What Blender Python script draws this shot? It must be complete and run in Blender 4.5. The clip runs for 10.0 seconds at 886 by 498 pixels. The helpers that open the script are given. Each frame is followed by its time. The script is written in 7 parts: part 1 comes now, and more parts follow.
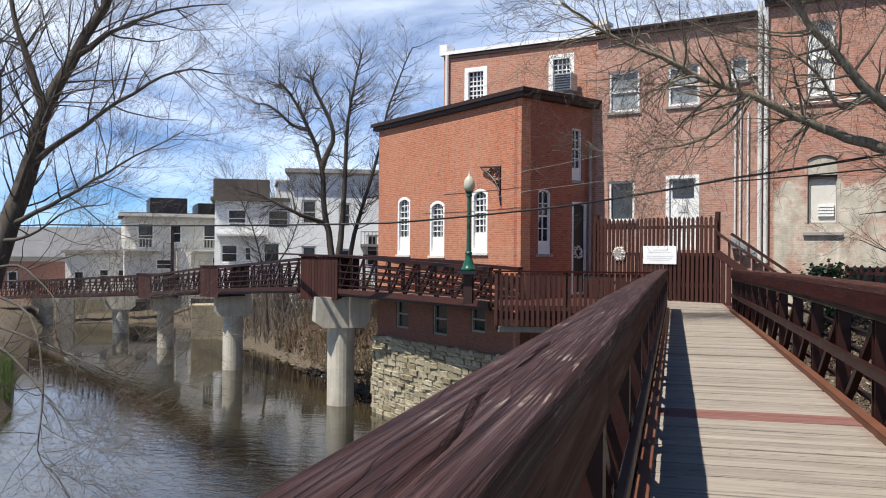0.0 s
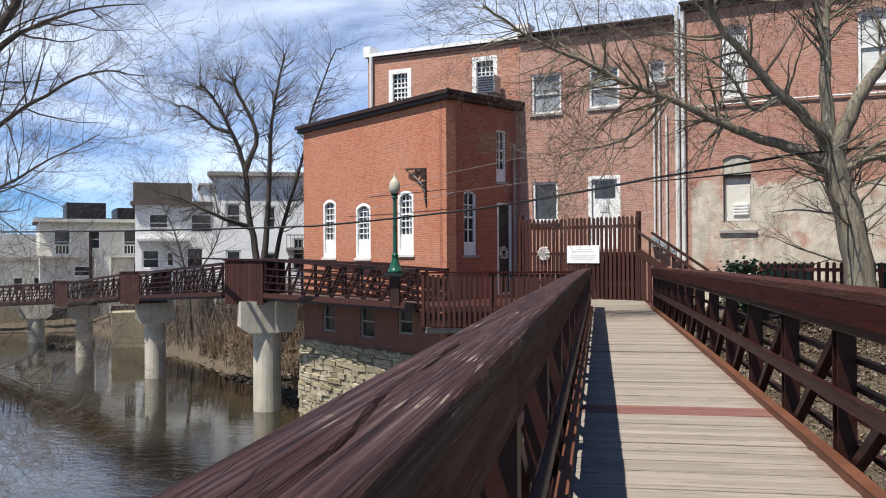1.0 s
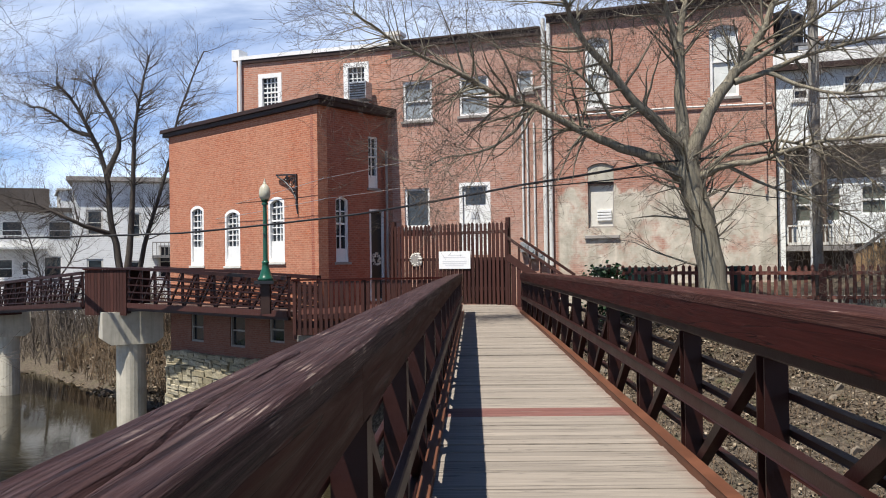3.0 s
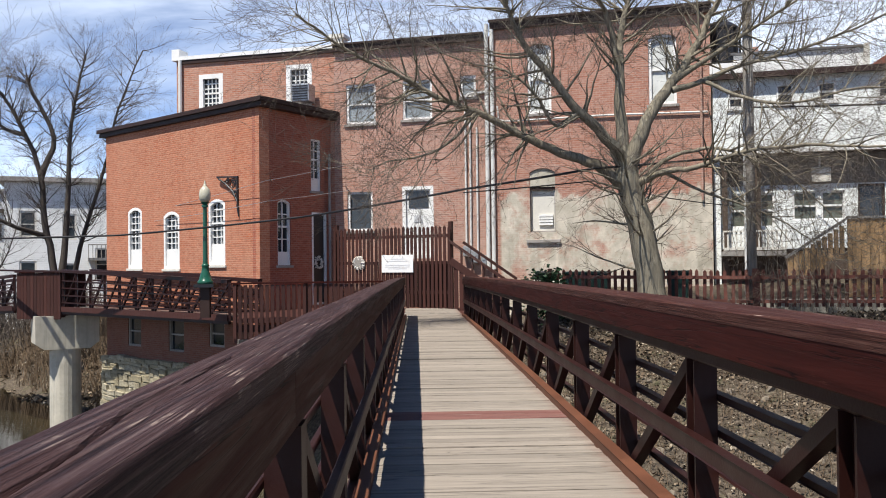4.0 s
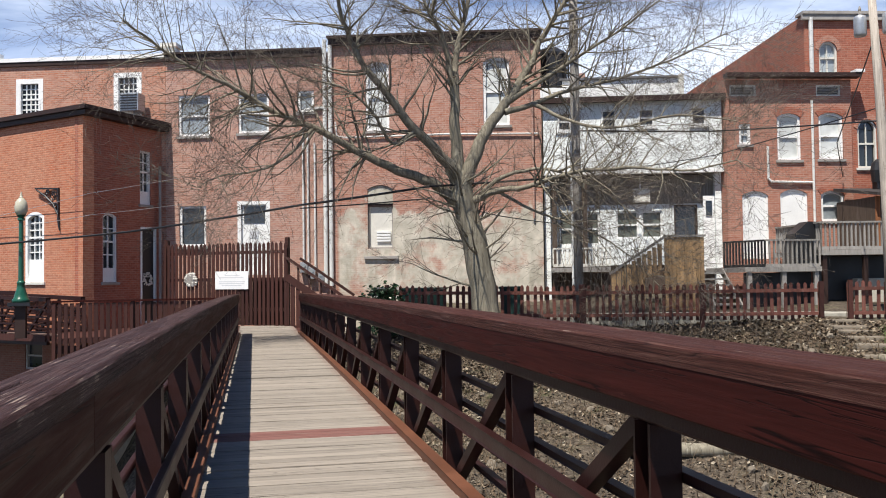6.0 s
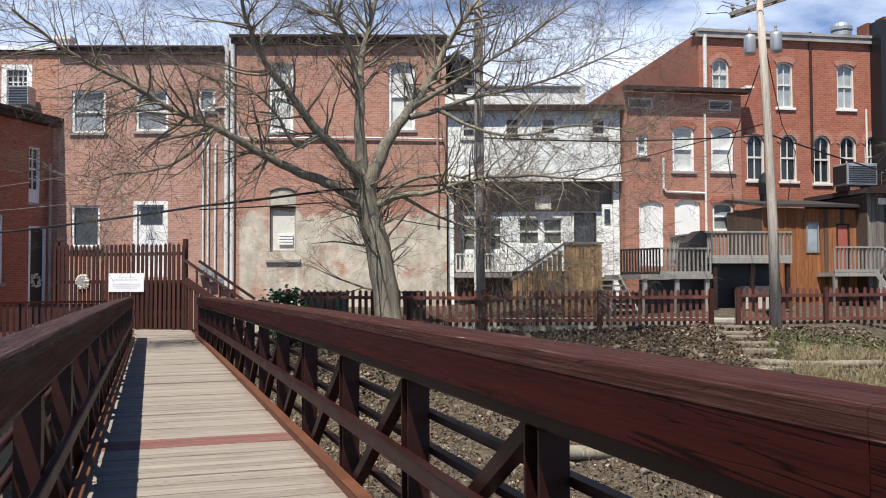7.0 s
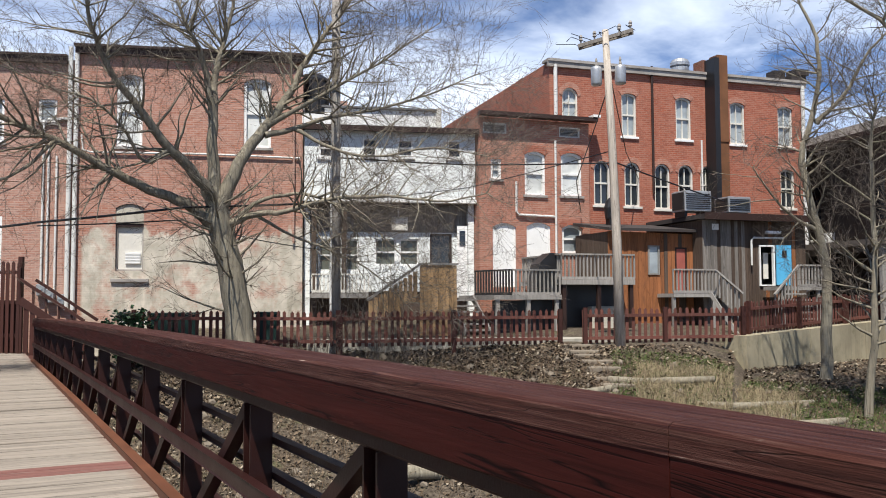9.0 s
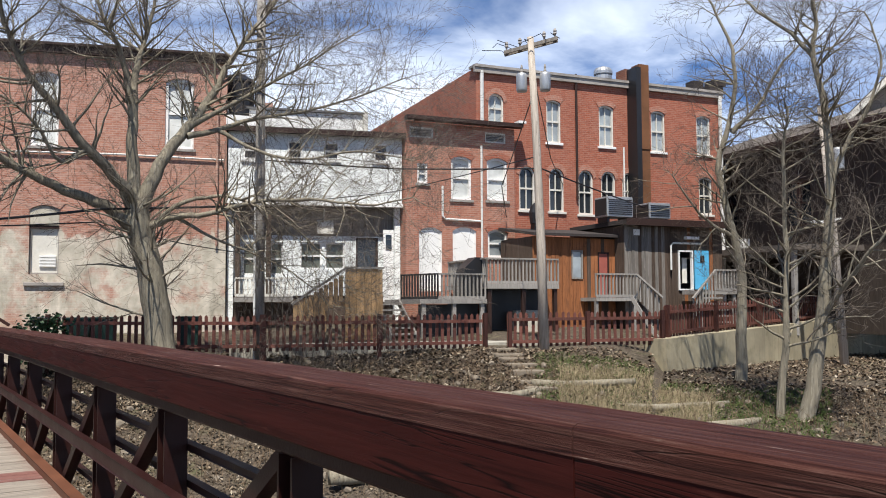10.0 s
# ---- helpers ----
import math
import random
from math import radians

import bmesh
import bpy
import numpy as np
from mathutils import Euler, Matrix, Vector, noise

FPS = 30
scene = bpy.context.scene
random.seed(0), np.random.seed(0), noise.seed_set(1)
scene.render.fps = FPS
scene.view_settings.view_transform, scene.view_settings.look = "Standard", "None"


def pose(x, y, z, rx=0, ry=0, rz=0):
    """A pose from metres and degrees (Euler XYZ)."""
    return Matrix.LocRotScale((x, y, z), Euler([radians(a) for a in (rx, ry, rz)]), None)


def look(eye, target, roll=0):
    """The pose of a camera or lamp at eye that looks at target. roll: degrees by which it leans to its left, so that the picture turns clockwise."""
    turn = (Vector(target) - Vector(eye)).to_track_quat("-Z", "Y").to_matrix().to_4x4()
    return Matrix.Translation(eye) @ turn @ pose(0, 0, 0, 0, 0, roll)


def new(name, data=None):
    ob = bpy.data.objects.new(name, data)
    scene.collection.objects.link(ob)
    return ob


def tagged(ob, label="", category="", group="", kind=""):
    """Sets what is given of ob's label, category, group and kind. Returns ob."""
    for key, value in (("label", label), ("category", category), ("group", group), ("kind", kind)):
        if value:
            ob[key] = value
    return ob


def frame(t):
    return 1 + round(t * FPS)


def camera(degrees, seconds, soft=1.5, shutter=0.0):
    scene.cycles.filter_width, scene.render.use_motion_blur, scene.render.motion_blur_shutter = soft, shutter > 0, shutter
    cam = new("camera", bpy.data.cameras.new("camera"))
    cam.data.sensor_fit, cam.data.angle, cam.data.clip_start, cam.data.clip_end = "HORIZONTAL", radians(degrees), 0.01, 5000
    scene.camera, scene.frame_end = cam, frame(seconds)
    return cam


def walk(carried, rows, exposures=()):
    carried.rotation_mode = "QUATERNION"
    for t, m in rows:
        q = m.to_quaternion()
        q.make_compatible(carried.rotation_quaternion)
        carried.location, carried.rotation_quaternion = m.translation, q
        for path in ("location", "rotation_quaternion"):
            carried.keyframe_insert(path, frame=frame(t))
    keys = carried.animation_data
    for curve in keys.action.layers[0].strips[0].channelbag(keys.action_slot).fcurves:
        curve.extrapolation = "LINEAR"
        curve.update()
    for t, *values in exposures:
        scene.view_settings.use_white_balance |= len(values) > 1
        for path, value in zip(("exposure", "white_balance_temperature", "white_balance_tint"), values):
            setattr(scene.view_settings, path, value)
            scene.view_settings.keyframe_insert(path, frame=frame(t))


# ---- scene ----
cam = camera(53.13, 10.0, soft=1.0)
PATH = [
    (0, pose(0.0000, 0.0000, 1.2514, 90.317, -0.493, 14.634)),
    (0.5, pose(0.0185, -0.0021, 1.2528, 90.454, 0.048, 12.484)),
    (1, pose(0.0431, -0.0033, 1.2546, 90.440, 0.333, 9.963)),
    (1.5, pose(0.0640, -0.0029, 1.2563, 90.634, 0.486, 7.517)),
    (2, pose(0.0848, -0.0003, 1.2570, 90.770, 0.846, 5.512)),
    (2.5, pose(0.1044, -0.0008, 1.2566, 90.746, 0.954, 3.550)),
    (4, pose(0.1461, -0.0372, 1.2617, 90.946, 0.642, -1.765)),
    (4.5, pose(0.1633, -0.0533, 1.2612, 91.163, 0.944, -4.258)),
    (5, pose(0.1807, -0.0657, 1.2653, 91.386, 1.246, -6.406)),
    (5.5, pose(0.1988, -0.0753, 1.2676, 91.696, 1.065, -8.976)),
    (7, pose(0.2501, -0.0844, 1.2769, 92.090, 0.227, -18.271)),
    (7.5, pose(0.2669, -0.0950, 1.2805, 92.387, 0.207, -20.676)),
    (8, pose(0.2826, -0.1047, 1.2829, 92.794, 0.358, -23.016)),
    (8.5, pose(0.2890, -0.1177, 1.2848, 93.133, 0.506, -25.215)),
    (9, pose(0.2978, -0.1266, 1.2862, 93.357, 0.211, -27.429)),
    (9.5, pose(0.3091, -0.1360, 1.2862, 93.452, 0.219, -29.848)),
    (10, pose(0.3262, -0.1461, 1.2855, 93.600, 0.258, -32.138)),
]
walk(cam, PATH)

# ---------------------------------------------------------------- sky and sun
SUN_AZ, SUN_EL = -141.0, 63.5   # degrees: azimuth clockwise from +y, elevation
world = bpy.data.worlds.new("sky_world")
scene.world = world
world.use_nodes = True
wn, wl = world.node_tree.nodes, world.node_tree.links
bg = wn["Background"]
sky = wn.new("ShaderNodeTexSky")
sky.sky_type, sky.sun_disc = "NISHITA", False
sky.sun_elevation, sky.sun_rotation = radians(SUN_EL), radians(SUN_AZ)
sky.air_density, sky.dust_density, sky.ozone_density = 0.5, 0.25, 2.5
wtc = wn.new("ShaderNodeTexCoord")
wmap = wn.new("ShaderNodeMapping")
wmap.inputs["Scale"].default_value = (0.9, 1.6, 4.2)
wmap.inputs["Rotation"].default_value = (0.0, 0.35, 0.4)
wno = wn.new("ShaderNodeTexNoise")
wno.inputs["Scale"].default_value, wno.inputs["Detail"].default_value, wno.inputs["Roughness"].default_value = 2.1, 6.0, 0.55
wno.inputs["Distortion"].default_value = 0.5
wr = wn.new("ShaderNodeValToRGB")
wr.color_ramp.elements[0].position, wr.color_ramp.elements[1].position = 0.36, 0.95
wmix = wn.new("ShaderNodeMixRGB")
wmix.inputs[2].default_value = (19.0, 20.2, 21.6, 1)
wl.new(wtc.outputs["Generated"], wmap.inputs["Vector"])
wl.new(wmap.outputs[0], wno.inputs["Vector"])
wl.new(wno.outputs["Fac"], wr.inputs[0])
# thin cloud lies low, the sky overhead is clear
wsep = wn.new("ShaderNodeSeparateXYZ")
wl.new(wtc.outputs["Generated"], wsep.inputs[0])
wlow = wn.new("ShaderNodeMapRange")
wlow.interpolation_type = "SMOOTHSTEP"
for k, v in (("From Min", 0.26), ("From Max", 0.46), ("To Min", 1.0), ("To Max", 0.0)):
    wlow.inputs[k].default_value = v
wl.new(wsep.outputs["Z"], wlow.inputs["Value"])
wfac = wn.new("ShaderNodeMath")
wfac.operation = "MULTIPLY"
wl.new(wr.outputs[0], wfac.inputs[0])
wl.new(wlow.outputs[0], wfac.inputs[1])
wl.new(wfac.outputs[0], wmix.inputs[0])
wtint = wn.new("ShaderNodeMixRGB")
wtint.blend_type = "MULTIPLY"
wtint.inputs[0].default_value = 1.0
wtint.inputs[2].default_value = (0.86, 1.2, 1.5, 1)
wl.new(sky.outputs[0], wtint.inputs[1])
wl.new(wtint.outputs[0], wmix.inputs[1])
wl.new(wmix.outputs[0], bg.inputs["Color"])
bg.inputs["Strength"].default_value = 0.07
sun = new("sun", bpy.data.lights.new("sun", "SUN"))
sun.data.energy, sun.data.angle, sun.data.color = 5.0, radians(0.55), (1.0, 0.955, 0.88)
sdir = Vector((math.sin(radians(SUN_AZ)) * math.cos(radians(SUN_EL)), math.cos(radians(SUN_AZ)) * math.cos(radians(SUN_EL)), math.sin(radians(SUN_EL))))
sun.matrix_world = look(sdir * 100, (0, 0, 0))
scene.view_settings.exposure = 0.62

# ---------------------------------------------------------------- materials


class Nodes:
    """A node tree with short calls."""

    def __init__(self, name):
        self.m = bpy.data.materials.new(name)
        self.m.use_nodes = True
        self.t = self.m.node_tree
        self.b = self.t.nodes["Principled BSDF"]
        self.co = self.add("ShaderNodeTexCoord").outputs["Object"]

    def add(self, kind, **inputs):
        n = self.t.nodes.new(kind)
        for k, v in inputs.items():
            self.put(n.inputs[k.replace("_", " ")], v)
        return n

    def put(self, socket, v):
        if isinstance(v, bpy.types.NodeSocket):
            self.t.links.new(v, socket)
        else:
            socket.default_value = v

    def mapped(self, scale=(1, 1, 1), rot=(0, 0, 0), co=None):
        return self.add("ShaderNodeMapping", Vector=co or self.co, Scale=scale, Rotation=rot).outputs[0]

    def noise(self, scale, detail=4.0, rough=0.6, co=None, dist=0.0):
        return self.add("ShaderNodeTexNoise", Vector=co or self.co, Scale=scale, Detail=detail, Roughness=rough, Distortion=dist).outputs["Fac"]

    def ramp(self, fac, *stops):
        r = self.add("ShaderNodeValToRGB", Fac=fac)
        e = r.color_ramp.elements
        while len(e) < len(stops):
            e.new(0.5)
        for el, (p, c) in zip(e, stops):
            el.position = p
            el.color = (c, c, c, 1) if isinstance(c, (int, float)) else (*c, 1)
        return r.outputs[0]

    def mix(self, fac, a, b, mode="MIX"):
        n = self.t.nodes.new("ShaderNodeMixRGB")
        n.blend_type = mode
        for i, v in enumerate((fac, a, b)):
            if isinstance(v, tuple):
                v = (*v, 1)
            self.put(n.inputs[i], v)
        return n.outputs[0]

    def math(self, op, a, b=0.0):
        n = self.t.nodes.new("ShaderNodeMath")
        n.operation = op
        self.put(n.inputs[0], a)
        self.put(n.inputs[1], b)
        return n.outputs[0]

    def split(self, co=None):
        return self.add("ShaderNodeSeparateXYZ", Vector=co or self.co).outputs

    def bump(self, height, strength=0.5, distance=0.02):
        n = self.add("ShaderNodeBump", Height=height, Strength=strength, Distance=distance)
        self.t.links.new(n.outputs[0], self.b.inputs["Normal"])

    def done(self, color, rough=0.8, metal=0.0, spec=None):
        self.put(self.b.inputs["Base Color"], (*color, 1) if isinstance(color, tuple) else color)
        self.put(self.b.inputs["Roughness"], rough)
        self.b.inputs["Metallic"].default_value = metal
        if spec is not None:
            self.b.inputs["Specular IOR Level"].default_value = spec
        return self.m

    def random(self):
        return self.add("ShaderNodeObjectInfo").outputs["Random"]


def tone(c, k):
    return tuple(min(1.0, v * k) for v in c)


def plain(name, color, rough=0.6, metal=0.0, vary=0.25, scale=3.0, fine=40.0):
    n = Nodes(name)
    a = n.noise(scale, 5, 0.65)
    g = n.noise(fine, 3, 0.6)
    c = n.mix(n.ramp(a, (0.3, 0.0), (0.75, 1.0)), tone(color, 1 - vary), tone(color, 1 + vary * 0.6))
    c = n.mix(0.35, c, n.ramp(g, (0.25, tone(color, 0.75)), (0.75, tone(color, 1.15))))
    n.bump(g, 0.25, 0.004)
    return n.done(c, n.ramp(a, (0.2, max(0.0, rough - 0.1)), (0.8, min(1.0, rough + 0.1))), metal, 0.5 if metal or rough < 0.45 else 0.28)


def wood(name, color, along="y", rough=0.6, grain=30.0, wear=0.0, worn=(0.35, 0.3, 0.26), crack=0.5, per_piece=0.2, rust=None):
    """Timber with grain along one axis, cracks, and paint worn off in flakes."""
    n = Nodes(name)
    lo, hi = 1.2, grain
    sc = {"x": (lo, hi, hi), "y": (hi, lo, hi), "z": (hi, hi, lo)}[along]
    rnd = n.random()
    shift = n.add("ShaderNodeVectorMath", **{})
    shift.operation = "ADD"
    n.put(shift.inputs[0], n.co)
    cx = n.add("ShaderNodeCombineXYZ", X=n.math("MULTIPLY", rnd, 7.0), Y=n.math("MULTIPLY", rnd, 13.0), Z=n.math("MULTIPLY", rnd, 5.0))
    n.put(shift.inputs[1], cx.outputs[0])
    co = shift.outputs[0]
    g = n.noise(1.0, 5, 0.6, n.mapped(sc, co=co), 0.6)
    big = n.noise(1.7, 4, 0.6, co)
    c = n.mix(n.ramp(g, (0.3, 0.0), (0.7, 1.0)), tone(color, 0.6), tone(color, 1.3))
    c = n.mix(n.ramp(big, (0.35, 0.0), (0.7, 0.55)), c, tone(color, 0.72))
    sc2 = tuple(v * 0.55 for v in sc)
    f = n.noise(1.0, 7, 0.7, n.mapped(sc2, co=co), 1.2)
    if wear:
        c = n.mix(n.ramp(f, (0.66 - 0.2 * wear, 0.0), (0.74 - 0.12 * wear, 0.8)), c, worn)
    cr = n.ramp(n.noise(1.0, 3, 0.5, n.mapped(tuple(v * 0.35 for v in sc), co=co), 1.5), (0.485, 1.0), (0.5, 1.0 - crack), (0.515, 1.0))
    c = n.mix(1.0, c, cr, "MULTIPLY")
    c = n.mix(per_piece, c, n.mix(rnd, tone(color, 0.55), tone(color, 1.5)))
    if rust:
        x = n.split()[0]
        e = n.math("SUBTRACT", n.math("ADD", n.math("SUBTRACT", x, rust), n.math("MULTIPLY", n.noise(6.0, 4, 0.6, co), 0.25)), 0.12)
        c = n.mix(n.ramp(e, (0.0, 0.0), (0.2, 0.75)), c, n.mix(g, (0.11, 0.055, 0.042), (0.22, 0.13, 0.10)))
    h = n.mix(0.5, n.mix(1.0, g, cr, "MULTIPLY"), f)
    n.bump(h, 0.55, 0.006)
    return n.done(c, n.ramp(f, (0.3, max(rough - 0.12, 0.05)), (0.75, min(rough + 0.2, 1.0))), spec=0.3)


def brick(name, base, dark, mortar, stain=(0.3, 0.24, 0.2), plaster=None, worn=0.25, bw=0.215, chalk=1.0):
    """Brickwork in courses along the wall, with odd bricks, soot and, where given, old render over part of it."""
    n = Nodes(name)
    x, y, z = n.split()
    co = n.add("ShaderNodeCombineXYZ", X=n.math("ADD", x, y), Y=z).outputs[0]
    wob = n.noise(1.3, 2, 0.5)
    def course(w1, w2, mo):
        b = n.add("ShaderNodeTexBrick", Vector=co, Scale=1.0, Color1=(*w1, 1), Color2=(*w2, 1), Mortar=(*mo, 1))
        b.inputs["Mortar Size"].default_value = 0.013
        b.inputs["Mortar Smooth"].default_value = 0.2
        b.inputs["Bias"].default_value = -0.1
        b.inputs["Brick Width"].default_value = bw
        b.inputs["Row Height"].default_value = 0.073
        return b
    b1 = course(base, dark, mortar)
    c = b1.outputs["Color"]
    v = n.noise(0.55, 5, 0.65)
    v2 = n.noise(2.6, 6, 0.7)
    c = n.mix(n.ramp(v, (0.35, 0.0), (0.7, worn)), c, stain)
    streak = n.noise(1.0, 5, 0.6, n.mapped((1.6, 1.6, 0.18)))
    c = n.mix(n.ramp(streak, (0.5, 0.0), (0.75, 0.35)), c, tone(base, 0.45))
    c = n.mix(n.ramp(v2, (0.5, 0.0), (0.72, 0.55 * chalk)), c, tone(mortar, 1.15))
    bloom = n.math("MULTIPLY", n.ramp(n.noise(0.4, 7, 0.72), (0.46, 0.0), (0.58, 0.62 * chalk)), n.ramp(n.noise(3.5, 5, 0.75), (0.4, 0.15), (0.6, 1.0)))
    c = n.mix(bloom, c, tone(mortar, 1.1))
    v3 = n.noise(7.0, 4, 0.7)
    c = n.mix(n.ramp(v3, (0.52, 0.0), (0.68, 0.5)), c, tone(dark, 0.7))
    lines = n.noise(1.0, 3, 0.6, n.mapped((2.2, 2.2, 13.7)))
    c = n.mix(n.ramp(lines, (0.38, 0.0), (0.62, 0.6 * chalk)), c, tone(mortar, 0.95))
    lines2 = n.noise(1.0, 2, 0.5, n.mapped((4.5, 4.5, 13.7)))
    c = n.mix(n.ramp(lines2, (0.5, 0.0), (0.66, 0.36)), c, tone(dark, 0.6))
    fine = n.noise(24.0, 3, 0.6)
    c = n.mix(0.3, c, n.ramp(fine, (0.3, tone(base, 0.6)), (0.7, tone(base, 1.25))))
    h = n.math("SUBTRACT", 1.0, b1.outputs["Fac"])
    if plaster:
        s0, s1, ztop = plaster
        edge = n.math("MULTIPLY", n.math("SUBTRACT", n.noise(0.75, 6, 0.62), 0.5), 3.0)
        inside = n.math("SUBTRACT", n.math("ADD", n.math("SUBTRACT", ztop, z), edge), 0.0)
        side = n.math("ADD", n.math("SUBTRACT", x, s0), n.math("MULTIPLY", edge, 0.15))
        fac = n.math("MULTIPLY", n.ramp(inside, (0.0, 0.0), (0.12, 1.0)), n.ramp(side, (0.0, 0.0), (0.1, 1.0)))
        fac = n.math("MULTIPLY", fac, n.ramp(n.noise(0.9, 7, 0.7), (0.36, 0.1), (0.5, 0.92)))
        pl = n.ramp(n.noise(1.4, 7, 0.7), (0.25, (0.25, 0.24, 0.19)), (0.45, (0.46, 0.43, 0.35)), (0.7, (0.74, 0.68, 0.57)))
        pl = n.mix(n.ramp(n.noise(1.0, 4, 0.6, n.mapped((2.5, 2.5, 0.35))), (0.52, 0.0), (0.72, 0.55)), pl, (0.2, 0.19, 0.14))
        c = n.mix(fac, c, pl)
        h = n.mix(n.math("MULTIPLY", fac, 0.8), h, n.noise(9.0, 5, 0.7))
    n.bump(n.mix(0.4, h, lines), 0.5, 0.012)
    return n.done(c, 0.92, spec=0.2)


def clapboard(name, color, pitch=0.11):
    n = Nodes(name)
    x, y, z = n.split()
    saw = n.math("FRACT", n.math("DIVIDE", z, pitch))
    g = n.noise(1.4, 5, 0.65)
    c = n.mix(n.ramp(g, (0.35, 0.0), (0.75, 0.6)), color, tone(color, 0.82))
    # lap shadow painted as a dark line along each board's lower edge
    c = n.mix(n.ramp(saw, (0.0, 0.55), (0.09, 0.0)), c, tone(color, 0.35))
    c = n.mix(n.ramp(n.noise(1.0, 5, 0.6, n.mapped((4, 4, 0.4))), (0.55, 0.0), (0.8, 0.3)), c, (0.35, 0.33, 0.3))
    n.bump(n.math("SUBTRACT", 1.0, saw), 0.7, 0.02)
    return n.done(c, 0.65)


def glass(name, tint=(0.022, 0.026, 0.03), rough=0.04):
    n = Nodes(name)
    wave = n.noise(1.5, 2, 0.5)
    n.bump(wave, 0.06, 0.05)
    return n.done(n.ramp(n.noise(0.8, 4, 0.6), (0.3, tone(tint, 0.6)), (0.7, tone(tint, 1.4))), rough, 0.0, 0.5)


def concrete(name, color, algae=0.3):
    n = Nodes(name)
    a, g = n.noise(0.9, 6, 0.65), n.noise(18, 5, 0.65)
    st = n.noise(1.0, 5, 0.6, n.mapped((5, 5, 0.35)))
    c = n.mix(n.ramp(a, (0.3, 0.0), (0.7, 1.0)), tone(color, 0.72), tone(color, 1.15))
    c = n.mix(n.ramp(st, (0.5, 0.0), (0.75, 0.6)), c, tone(color, 0.5))
    c = n.mix(n.ramp(n.noise(2.2, 6, 0.7), (0.55, 0.0), (0.8, algae)), c, (0.14, 0.13, 0.07))
    n.bump(g, 0.4, 0.01)
    return n.done(c, 0.9)


def rail_top(name, dark, mid, pale, red, flakes):
    """Old stained timber: film worn to fibres, fine cracks and pale flakes."""
    n = Nodes(name)
    fib = n.noise(1.0, 6, 0.7, n.mapped((120, 1.8, 120)), 0.7)
    fib2 = n.noise(1.0, 4, 0.6, n.mapped((26, 1.0, 26)), 1.2)
    patch = n.noise(2.4, 5, 0.65, n.mapped((2.2, 0.7, 2.2)))
    c = n.ramp(fib, (0.36, dark), (0.5, mid), (0.63, pale))
    c = n.mix(n.ramp(patch, (0.44, 0.0), (0.62, 0.85)), c, n.ramp(fib, (0.36, tone(red, 0.4)), (0.64, tone(red, 1.25))))
    flake = n.math("MULTIPLY", n.ramp(fib, (flakes - 0.05, 0.0), (flakes, 1.0)), n.ramp(n.noise(5.0, 5, 0.7, n.mapped((2.0, 0.8, 2.0))), (0.585, 0.0), (0.66, 1.0)))
    c = n.mix(flake, c, n.ramp(fib, (0.45, (0.11, 0.075, 0.06)), (0.72, (0.40, 0.31, 0.25))))
    crack = n.ramp(n.noise(1.0, 2, 0.5, n.mapped((13, 0.6, 13)), 1.0), (0.493, 1.0), (0.5, 0.4), (0.507, 1.0))
    c = n.mix(1.0, c, crack, "MULTIPLY")
    n.bump(n.mix(0.5, n.mix(1.0, fib, crack, "MULTIPLY"), fib2), 1.0, 0.012)
    return n.done(c, n.ramp(fib2, (0.3, 0.5), (0.7, 0.75)), spec=0.15)


RAIL = wood("stained_rail_timber", (0.040, 0.0078, 0.0057), "y", 0.6, 30.0, 0.25, (0.13, 0.05, 0.037), 0.9, 0.05)
RAIL_TOP = rail_top("worn_rail_top", (0.010, 0.006, 0.006), (0.045, 0.022, 0.021), (0.105, 0.07, 0.065), (0.046, 0.02, 0.0165), 0.585)
RAIL_TOP_R = rail_top("red_worn_rail_top", (0.02, 0.006, 0.005), (0.05, 0.0165, 0.0115), (0.095, 0.045, 0.034), (0.06, 0.019, 0.0125), 0.625)
RAIL.node_tree.nodes["Principled BSDF"].inputs["Specular IOR Level"].default_value = 0.1
STEEL_RUST = plain("rusty_painted_steel", (0.13, 0.05, 0.026), 0.6, 0.0, 0.5, 2.5, 40)
STEEL = plain("red_brown_painted_steel", (0.025, 0.0065, 0.0048), 0.5, 0.0, 0.5, 2.5, 60)
STAIN_V = wood("red_brown_stained_boards", (0.050, 0.0165, 0.012), "z", 0.65, 22.0, 0.35, (0.12, 0.07, 0.055), 0.4, 0.5)
DECK = wood("weathered_deck_boards", (0.265, 0.228, 0.188), "x", 0.85, 34.0, 0.5, (0.15, 0.125, 0.10), 0.75, 0.25, 1.27)
DECK_RED = wood("red_painted_deck_boards", (0.19, 0.085, 0.07), "x", 0.75, 34.0, 0.5, (0.30, 0.24, 0.20), 0.5, 0.1)
BRICK_A = brick("orange_red_brick", (0.49, 0.18, 0.10), (0.29, 0.08, 0.047), (0.46, 0.35, 0.28), (0.42, 0.22, 0.15))
BRICK_C = brick("worn_pink_red_brick", (0.44, 0.195, 0.13), (0.28, 0.095, 0.066), (0.48, 0.38, 0.32), (0.44, 0.28, 0.21), worn=0.45)
BRICK_P = brick("red_brick_with_old_render", (0.44, 0.175, 0.11), (0.28, 0.085, 0.055), (0.46, 0.35, 0.29), (0.42, 0.25, 0.18), (-5.9, 1.4, 3.6), 0.35)
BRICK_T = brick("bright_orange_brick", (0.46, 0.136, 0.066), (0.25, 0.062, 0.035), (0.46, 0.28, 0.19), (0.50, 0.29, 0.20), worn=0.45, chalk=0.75)
